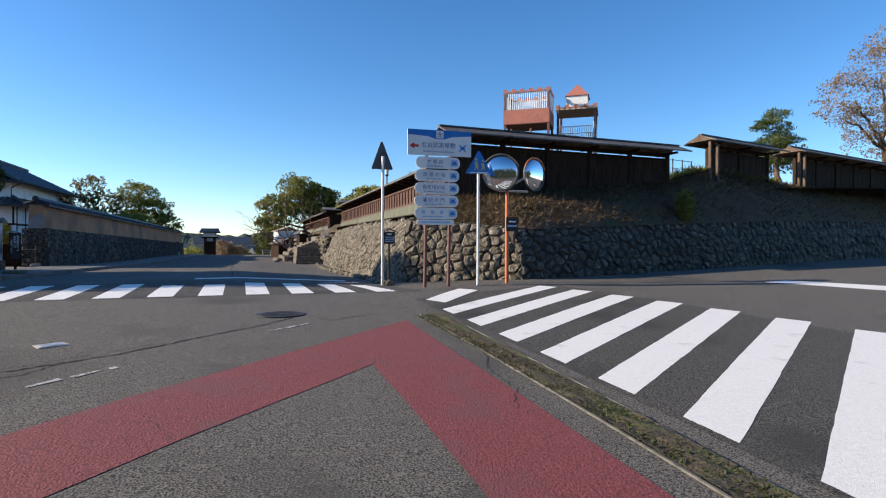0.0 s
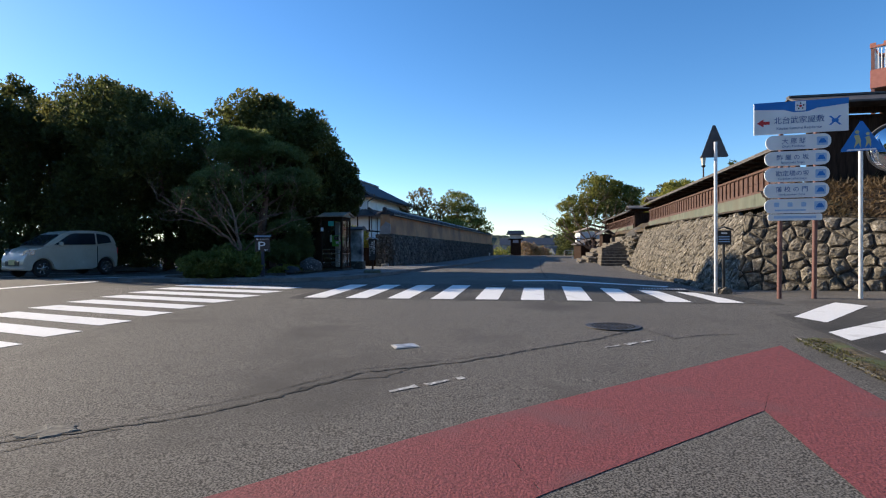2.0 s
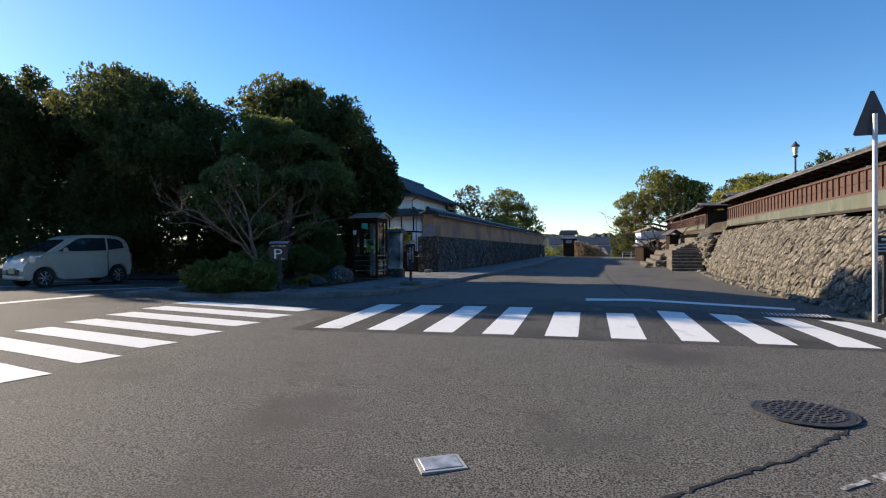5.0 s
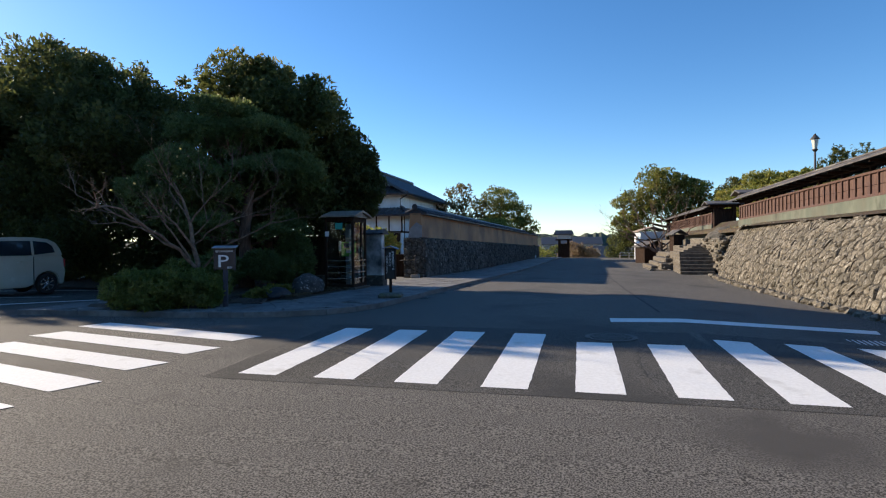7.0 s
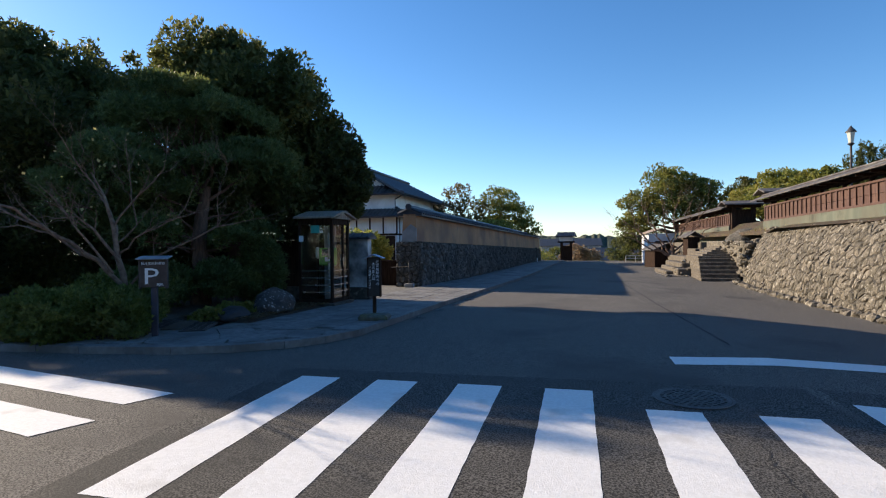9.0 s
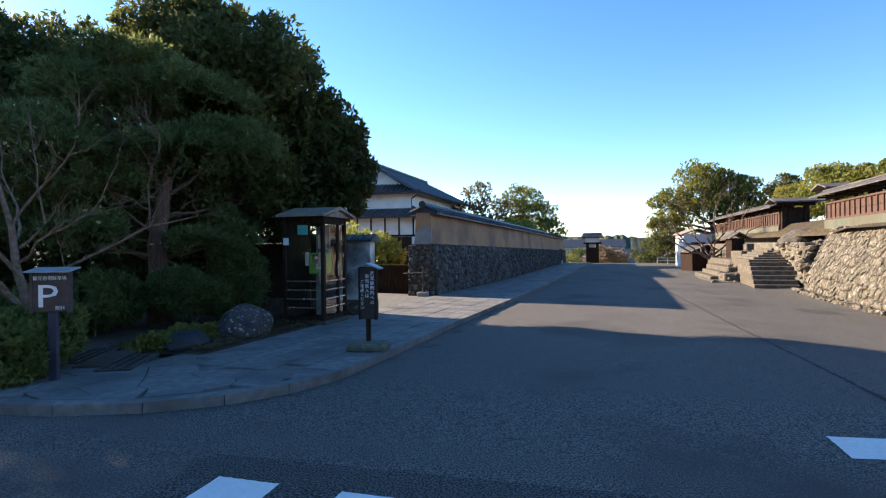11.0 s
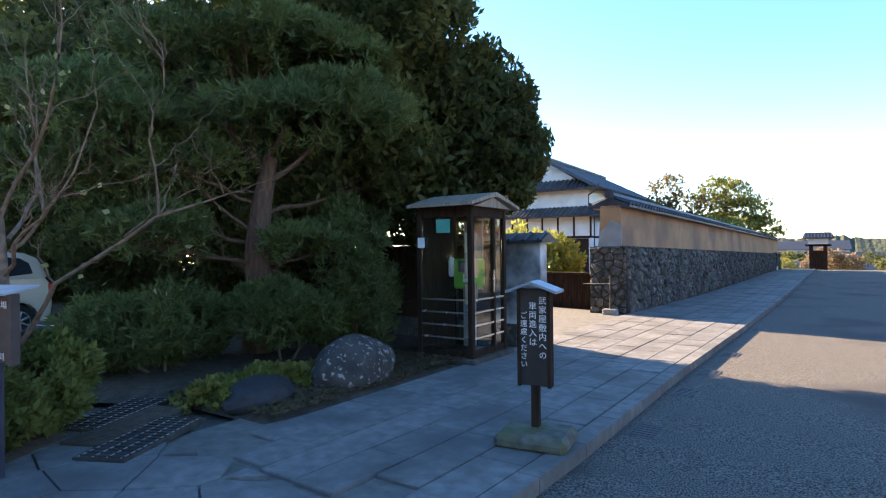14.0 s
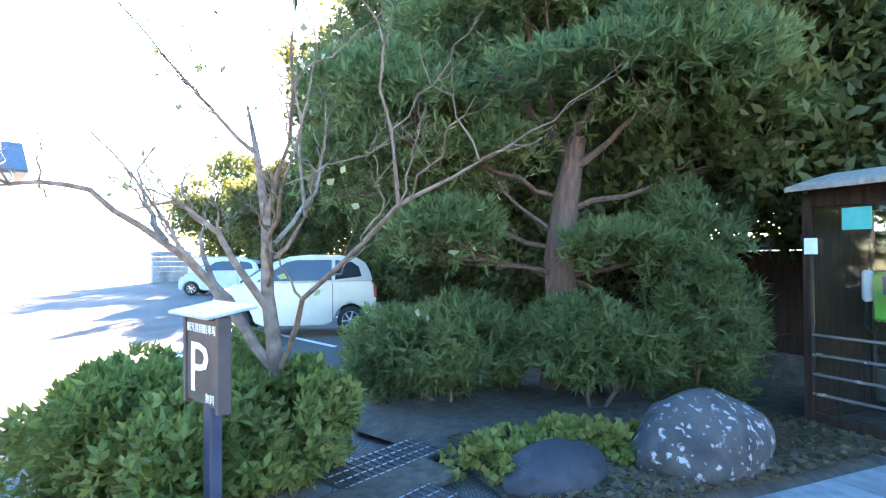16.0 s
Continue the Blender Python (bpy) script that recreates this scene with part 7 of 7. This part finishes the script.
# bare tree beside the parking sign
bt = thing("bare_tree", (-9.5, 16.5, gz(-9.5, 16.5) + PK), "nearly bare small tree with pale twisting branches", "tree")
bm = tube([(0, 0, -0.2), (0, 0, 0.4), (-0.02, -0.02, 0.9), (-0.1, -0.05, 1.2), (-0.17, -0.05, 1.7), (-0.3, -0.1, 2.2), (-0.5, -0.15, 2.6)], [0.075, 0.058, 0.052, 0.045, 0.036, 0.024, 0.01], 10)
rb_ = random.Random(77)
for path, r0 in (
        (((0, -0.02, 0.7), (-0.25, -0.3, 1.15), (-0.6, -0.7, 1.58), (-0.78, -1.2, 1.94), (-0.85, -1.7, 2.0), (-0.6, -2.0, 2.2)), 0.048),
        (((-0.25, -0.3, 1.15), (-1.0, -0.5, 1.6), (-1.7, -0.4, 1.75), (-2.6, -0.2, 1.75)), 0.026),
        (((-0.6, -0.7, 1.58), (-1.3, -0.9, 1.9), (-2.1, -1.0, 2.3), (-2.5, -0.8, 2.8)), 0.024),
        (((-0.05, -0.05, 1.1), (-0.2, -0.35, 1.6), (-0.3, -0.6, 1.85), (-0.5, -0.9, 1.8)), 0.034),
        (((0, 0, 0.65), (0.5, 0.1, 1.2), (1.5, 0.35, 1.68), (2.1, 0.45, 1.8)), 0.026),
        (((1.5, 0.35, 1.68), (1.58, 0.25, 2.2), (1.75, 0.25, 2.7)), 0.012),
        (((-0.1, -0.05, 1.25), (0.5, -0.1, 1.6), (1.1, -0.1, 1.8), (1.4, 0, 2.4)), 0.02),
        (((-0.3, -0.1, 2.2), (-0.35, -0.5, 2.6), (-0.27, -1.0, 3.17)), 0.02),
        (((-0.17, -0.05, 1.7), (0.2, 0.05, 2.2), (0.8, 0, 2.6), (0.85, 0, 3.3)), 0.022),
        (((-0.12, 0, 1.45), (0.05, 0.2, 1.75), (0, 0.15, 2.4), (-0.05, 0.1, 3.1)), 0.02),
        (((-0.05, -0.2, 0.95), (-0.2, -0.6, 1.55), (-0.3, -0.75, 1.8), (-0.4, -1.15, 2.3)), 0.026),
        (((-0.15, 0, 1.55), (-0.7, 0.4, 2.0), (-1.2, 0.6, 2.5), (-1.3, 0.6, 3.1)), 0.022)):
    pts = []
    for a, b in zip(path, path[1:]):
        for k in range(3):
            p = Vector(a).lerp(Vector(b), k / 3)
            pts.append(p + Vector((rb_.uniform(-1, 1), rb_.uniform(-1, 1), rb_.uniform(-1, 1))) * (0.025 if pts else 0))
    pts.append(Vector(path[-1]))
    n = len(pts) - 1
    tube(pts, [max(0.004, 0.85 * r0 * (1 - 0.78 * k / n)) for k in range(n + 1)], 7, bm)
    for k in range(8):
        i = rb_.randint(n // 3, n)
        d_ = (pts[i] - pts[i - 1]).normalized() + Vector((rb_.uniform(-1, 1), rb_.uniform(-1, 1), rb_.uniform(-0.3, 1.0))) * 0.9
        limbs(pts[i], [pts[i] + d_.normalized() * rb_.uniform(0.3, 0.85)], max(0.004, r0 * (1 - 0.75 * i / n) * 0.45), bm, rb_.random(), 1, 0.14)
part("branch_work", bm, TWIG, bt, "pale brown twisting branches", smooth=True)
leaves("last_leaves", [(0.35, 0.1, 2.7, 0.5, 0.5, 0.3), (-0.5, -0.8, 2.4, 0.9, 0.9, 0.6), (0.8, 0.6, 1.6, 0.5, 0.7, 0.6), (0.0, 0.0, 2.9, 1.0, 0.8, 0.5)], 90, 0.055, leaf_mat("leaf_dry", (0.25, 0.22, 0.12), (0.4, 0.38, 0.12), (0.3, 0.2, 0.15)), bt, 53, narrow=0.7, gaps=-2)

# farther trees
tree("broadleaf_tree", 8.5, 68.0, 0.6, [(6.5, 67.5, 8.3, 2.6, 2.2, 1.6), (8.6, 67.6, 7.0, 2.6, 2.2, 1.6), (4.2, 66.8, 6.0, 2.3, 2.0, 1.3), (6.6, 66.6, 5.4, 2.8, 2.2, 1.5), (9.8, 67.6, 5.2, 2.2, 2.0, 1.5), (3.6, 66.2, 4.0, 1.9, 1.8, 1.1)], 30000, 0.3, LEAF_LIGHT, 0.35, "broad spreading tree with yellow-green crown", 61, gaps=-0.25)
tree("broadleaf_tree", 16.5, 72, 2.0, [(14.5, 72, 7.4, 1.8, 1.6, 1.3), (16.5, 72.5, 5.8, 2.4, 2.0, 1.2), (12.8, 71, 5.2, 2.0, 1.8, 1.2)], 12000, 0.3, LEAF_DARK, 0.25, "dark tree behind the terrace", 63)
tree("broadleaf_tree", 14.5, 55, 3.2, [(13, 55, 6.2, 2.4, 2.2, 1.1), (15.5, 54, 6.0, 2.6, 2.2, 1.3), (11.0, 55, 5.2, 2.0, 1.8, 1.0), (10.5, 50, 4.6, 1.8, 2.0, 1.0)], 22000, 0.26, LEAF_LIGHT, 0.22, "light green tree on the terrace", 65)
tree("conifer", 15.0, 46.5, 3.4, [(14.4, 46.4, 6.7, 0.5, 0.5, 1.3), (15.2, 46.6, 6.4, 0.5, 0.5, 1.4), (13.7, 46.4, 6.1, 0.5, 0.5, 1.2), (16.0, 46.4, 6.6, 0.5, 0.5, 1.3), (16.8, 46.4, 6.0, 0.5, 0.5, 1.3), (14.8, 46.4, 5.0, 2.4, 1.2, 1.0), (17.6, 46.6, 6.5, 0.5, 0.5, 1.3), (18.4, 46.4, 6.2, 0.5, 0.5, 1.2), (17.6, 46.4, 4.8, 1.8, 1.2, 1.0)], 24000, 0.24, LEAF_DARK, 0.2, "dark pointed conifers behind the fence", 67, narrow=0.25)
fb = thing("bare_tree", (4.1, 49.5, gz(4.1, 49.5) + 0.3), "bare grey spreading tree beside the road", "tree")
bm = tube([(0, 0, -0.4), (0.05, 0, 0.6), (0, 0.1, 1.2)], [0.17, 0.14, 0.12], 8)
limbs((0, 0.05, 0.5), [(-3.2, 0.3, 3.2), (-1.8, 0.5, 3.9), (0.4, 0.2, 4.2), (2.2, -0.2, 3.7), (3.0, 0.4, 2.9), (-2.6, -0.5, 2.2), (1.2, 0.6, 3.9), (-0.6, -0.3, 4.0), (-3.6, 0.2, 2.5)], 0.07, bm, 71, 3, 0.16, 0.3)
part("branch_work", bm, TWIG, fb, "bare grey branches", smooth=True)
tree("broadleaf_tree", -13.0, 61.5, 0.4, [(-13.6, 61.5, 6.8, 1.5, 1.4, 1.2), (-12.4, 61.6, 5.6, 1.7, 1.4, 1.2), (-14.6, 61.6, 5.3, 1.6, 1.4, 1.1), (-13.0, 61.6, 4.2, 2.2, 1.6, 1.0)], 9000, 0.24, leaf_mat("leaf_autumn", (0.13, 0.1, 0.04), (0.2, 0.15, 0.06), (0.1, 0.11, 0.04)), 0.2, "thinning olive-brown tree behind the plaster wall", 73, gaps=0.0)
tree("broadleaf_tree", -9.4, 62.5, 0.4, [(-9.6, 62.5, 6.4, 1.9, 1.6, 1.4), (-10.6, 62.4, 5.2, 1.6, 1.5, 1.3), (-8.2, 62.6, 5.0, 1.6, 1.5, 1.2), (-9.4, 62.4, 4.0, 2.6, 1.7, 1.0), (-7.2, 62.8, 3.6, 1.5, 1.4, 0.9)], 16000, 0.24, LEAF_LIGHT, 0.22, "olive-green tree behind the plaster wall", 75, gaps=-0.15)
tree("broadleaf_tree", -12, 55, 0.4, [(-12.0, 56, 3.7, 2.2, 2.0, 0.9), (-9.5, 58, 3.5, 2.0, 2.0, 0.8), (-14.0, 56, 3.8, 2.0, 1.8, 0.9)], 12000, 0.2, LEAF_LIGHT, 0.15, "low hedge-like trees behind the plaster wall", 77)
tree("broadleaf_tree", 2.8, 72, -0.6, [(3.2, 72, 2.3, 1.6, 1.5, 1.1), (5.0, 71.5, 2.6, 1.7, 1.5, 1.2), (3.8, 71, 1.2, 2.2, 1.5, 1.0)], 9000, 0.22, LEAF_DARK, 0.15, "rounded dark shrub-like tree at the road's end", 79)
tree("broadleaf_tree", -2.2, 92, -3.0, [(-2.8, 92, 0.6, 2.0, 1.6, 1.4), (-0.8, 93, 0.2, 2.0, 1.6, 1.1)], 6000, 0.28, LEAF_RUST, 0.15, "rust-coloured tree below the road's end", 81)
tree("pine_tree", 37.5, 29.5, 5.0, [(37.0, 29.2, 11.2, 0.9, 0.9, 0.5), (36.6, 29.2, 10.4, 1.3, 1.1, 0.45), (37.6, 29.2, 9.6, 1.4, 1.2, 0.45), (36.4, 29.2, 9.0, 1.6, 1.2, 0.45), (37.8, 29.2, 8.2, 1.6, 1.2, 0.5)], 12000, 0.26, LEAF_PINE, 0.22, "tall pine with layered green pads", 83, narrow=0.2, gaps=-0.3)
tree("broadleaf_tree", 46.5, 27.5, 5.0, [(42.0, 27.3, 13.0, 2.2, 2.0, 1.3), (44.5, 26.8, 15.0, 2.4, 2.0, 1.6), (46.8, 26.6, 16.6, 2.6, 2.0, 1.6), (43.5, 27.0, 11.0, 2.2, 2.0, 1.3), (47.0, 26.6, 12.5, 2.6, 2.2, 1.8), (41.0, 27.6, 11.4, 1.4, 1.4, 0.8), (45.0, 27.0, 9.4, 2.6, 2.0, 1.4)], 34000, 0.17, LEAF_RUST, 0.3, "tall tree with thinning rust-coloured leaves", 85, gaps=0.2)
tree("broadleaf_tree", 44, 34, 5.0, [(43, 34, 9.0, 2.6, 2.2, 1.4), (40, 34, 8.2, 2.0, 2.0, 1.0)], 6000, 0.28, LEAF_DARK, 0.2, "dark tree behind the bank", 87)


def scatter(name, n, where, size, material, seed, narrow, up, label, category):
    """Loose leaves or blades dropped on a surface; where(g) gives a point."""
    g = np.random.RandomState(seed)
    pts = np.array([where(g) for _ in range(n)])
    axis = g.normal(size=(n, 3)) * (1, 1, 0.15) + np.array([0, 0, up])
    axis /= np.linalg.norm(axis, axis=1)[:, None]
    side = np.cross(axis, g.normal(size=(n, 3)) * (0.25, 0.25, 1) if up < 0.3 else g.normal(size=(n, 3)))
    side /= np.linalg.norm(side, axis=1)[:, None] + 1e-9
    ln = size * g.uniform(0.5, 1.4, size=(n, 1))
    V = np.stack([pts, pts + axis * ln * 0.4 + side * ln * narrow / 2, pts + axis * ln, pts + axis * ln * 0.4 - side * ln * narrow / 2], axis=1).reshape(-1, 3)
    return tagged(raw(name, V.tolist(), [(4 * i, 4 * i + 1, 4 * i + 2, 4 * i + 3) for i in range(n)], material), label, category, kind="stuff")


DRY = leaf_mat("dry_leaf", (0.1, 0.066, 0.034), (0.19, 0.13, 0.07), (0.14, 0.11, 0.06))
def on_bank(g):
    x = 6.0 + 34 * g.uniform() ** 1.6
    t = g.uniform(0.02, 0.98)
    if x < 7.9:
        y0, z0 = 16.6 - (x - 5.2) * 0.78 + 0.3, float(np.interp(x, [5.2, 7.9], [2.42, 2.14]))
    else:
        y0, z0 = bank_line(x)
    y1 = max(17.5, 17.4 + 0.176 * (x - 16)) + 0.3
    return (x, y0 + (y1 - y0) * t, z0 - 0.03 + (front_z(x) - z0) * (1 - (1 - t) ** 1.7))


scatter("dry_grass", 26000, on_bank, 0.22, DRY, 91, 0.14, 0.5, "tufts of brown dry grass on the bank", "dry grass")
scatter("grass_tufts", 1200, lambda g: (lambda x: (x, max(17.5, 17.4 + 0.176 * (x - 16)) + 0.1, front_z(x) - 0.05))(16 + 8 * g.uniform()), 0.35, LEAF_LIGHT, 92, 0.1, 1.2, "green grass tufts along the top of the bank", "grass")
scatter("wall_weeds", 1500, lambda g: (6.3 + 0.4 * g.uniform(), (lambda u: 22.5 + 4 * u if g.uniform() < 0.5 else 18 + 22 * u)(g.uniform()), 2.55), 0.25, leaf_mat("straw", (0.35, 0.27, 0.1), (0.45, 0.36, 0.16), (0.2, 0.24, 0.08)), 93, 0.1, 1.4, "straw-coloured weeds on the wall's top", "weeds")
scatter("leaf_litter", 6500, lambda g: (lambda x, y: (x, y, gz(x, y) + PK + 0.055))(-8.0 - 1.6 * g.uniform(), 17.8 + 3.1 * g.uniform()), 0.06, DRY, 94, 0.6, 0.1, "dry fallen leaves on the soil bed", "leaf litter")
scatter("gutter_moss", 6000, lambda g: (lambda x, y: (x, y, gz(x, y) + 0.008))(2.62 + 0.3 * g.uniform() + 0.0, 8.3 - 9 * g.uniform()), 0.035, leaf_mat("moss_blade", (0.07, 0.08, 0.025), (0.13, 0.12, 0.045), (0.1, 0.07, 0.04)), 95, 0.3, 0.7, "mossy weeds in the gutter", "moss")
shrub(15.3, 15.9, [(15.3, 15.7, 2.3, 0.25, 0.25, 0.5), (15.4, 15.8, 1.9, 0.3, 0.25, 0.3)], 1500, 0.16, LEAF_LIGHT, "small green shrub on the bank", 96, narrow=0.3)

for i, (x, y, m_) in enumerate(((-7.5, 96, LEAF_LIGHT), (-1.0, 104, LEAF_DARK), (4.5, 98, LEAF_DARK), (9.5, 108, LEAF_LIGHT), (-14, 102, LEAF_DARK))):
    tree("broadleaf_tree", x, y, -4.0, [(x, y, -0.9, 2.4, 2.2, 1.5), (x + 1.8, y, -1.5, 2.0, 1.8, 1.3)], 4000, 0.32, m_, 0.2, "green tree on the slope below the road", 260 + i)
# far wooded hills
def hills(name, dist, height, seed, x0, x1, label):
    r_ = random.Random(seed)
    vs, fs = [], []
    n = 520
    for i in range(n + 1):
        x = x0 + (x1 - x0) * i / n
        h = height * (0.65 + 0.35 * noise.noise(Vector((x * 0.006, seed, 0)))) + 2.2 * noise.noise(Vector((x * 0.05, seed, 5))) + 1.4 * noise.noise(Vector((x * 0.2, seed, 9))) + 1.0 * noise.noise(Vector((x * 0.55, seed, 4)))
        for j, (dy, f) in enumerate(((-60, 0.0), (-25, 0.6), (0, 1.0), (60, 0.4))):
            vs.append((x, dist + dy + 10 * noise.noise(Vector((x * 0.03, j, seed))), -18 + (h + 18) * f))
    fs = [(i * 4 + j, (i + 1) * 4 + j, (i + 1) * 4 + j + 1, i * 4 + j + 1) for i in range(n) for j in range(3)]
    return tagged(raw(name, vs, fs, HILL), label, "hills", kind="structure")


HILL = mat("wooded_hill", (0.025, 0.04, 0.026), (0.055, 0.07, 0.04), scale=0.25, rough=0.95, bump=1.0, bscale=0.5, c=(0.09, 0.09, 0.05), cscale=0.03)
hills("backdrop_hills", 420, 11.0, 3, -500, 500, "low wooded hills beyond the town")
hills("backdrop_hills", 700, 15.0, 8, -900, 900, "farther wooded hills on the horizon")
# town greenery on the slope below
for i in range(14):
    x, y = -30 + 5.5 * i + rnd.uniform(-2, 2), 128 + rnd.uniform(0, 60)
    tree("broadleaf_tree", x, y, -7.0, [(x, y, -2.0 + rnd.uniform(-1, 1), 3.5, 3.0, 2.4), (x + 2.5, y, -2.6, 2.6, 2.4, 1.8)], 2200, 0.6, LEAF_DARK if i % 3 else LEAF_LIGHT, 0.25, "green tree among the lower town's houses", 200 + i)

# trees across the road behind the start, out of view save in the mirrors
# row made tall and dense to hold skylight off the shaded side walls
for i, (x, y) in enumerate(((-18, -9), (-11.5, -10.5), (-5, -11), (1.5, -11), (8, -11), (14.5, -10.5), (21, -9), (-25, -6))):
    tree("broadleaf_tree", x, y, gz(x, y), [(x, y, 8.0, 3.6, 3.2, 3.4), (x + 2.8, y + 0.5, 5.4, 3.0, 2.6, 3.0), (x - 2.6, y, 4.6, 3.0, 2.6, 3.2), (x, y + 0.6, 2.4, 3.4, 2.4, 2.0)], 12000, 0.42, LEAF_DARK, 0.25, "dark evergreen tree across the road", 300 + i, fill=0.8, gaps=-0.7)

# ---- pieces of walls and pavement ----
for root, v, f_, m_ in stones_later:
    raw("stone", v, f_, m_, root)
far_v, far_f = [], []
count = {"paving_slab": 0, "kerb_stone": 0}
for nm, q, lift, deep, key in sorted(slabs_later, key=lambda s: (s[0], abs(Vector((-6.5, 19)).to_tuple()[1] - s[1][0].y))):
    c = sum(q, Vector((0, 0))) / len(q)
    n = len(q)
    v = []
    for s, dz in ((1, -deep), (1, -0.008), (0.985, 0)):
        v += [(c.x + (p.x - c.x) * s, c.y + (p.y - c.y) * s, gz(p.x, p.y) + lift + dz) for p in q]
    f_ = [(k * n + i, k * n + (i + 1) % n, (k + 1) * n + (i + 1) % n, (k + 1) * n + i) for k in range(2) for i in range(n)] + [tuple(2 * n + i for i in range(n))]
    area = sum(q[i - 1].x * q[i].y - q[i].x * q[i - 1].y for i in range(n))
    if area < 0:
        f_ = [g[::-1] for g in f_]
    count[nm] += 1
    if count[nm] <= 295:
        raw(nm, v, f_, PAVING, base)
    else:
        o_ = len(far_v)
        far_v += v
        far_f += [tuple(x + o_ for x in g) for g in f_]
if far_v:
    tagged(raw("far_slabs", far_v, far_f, PAVING, base), "", "", "", "stuff")
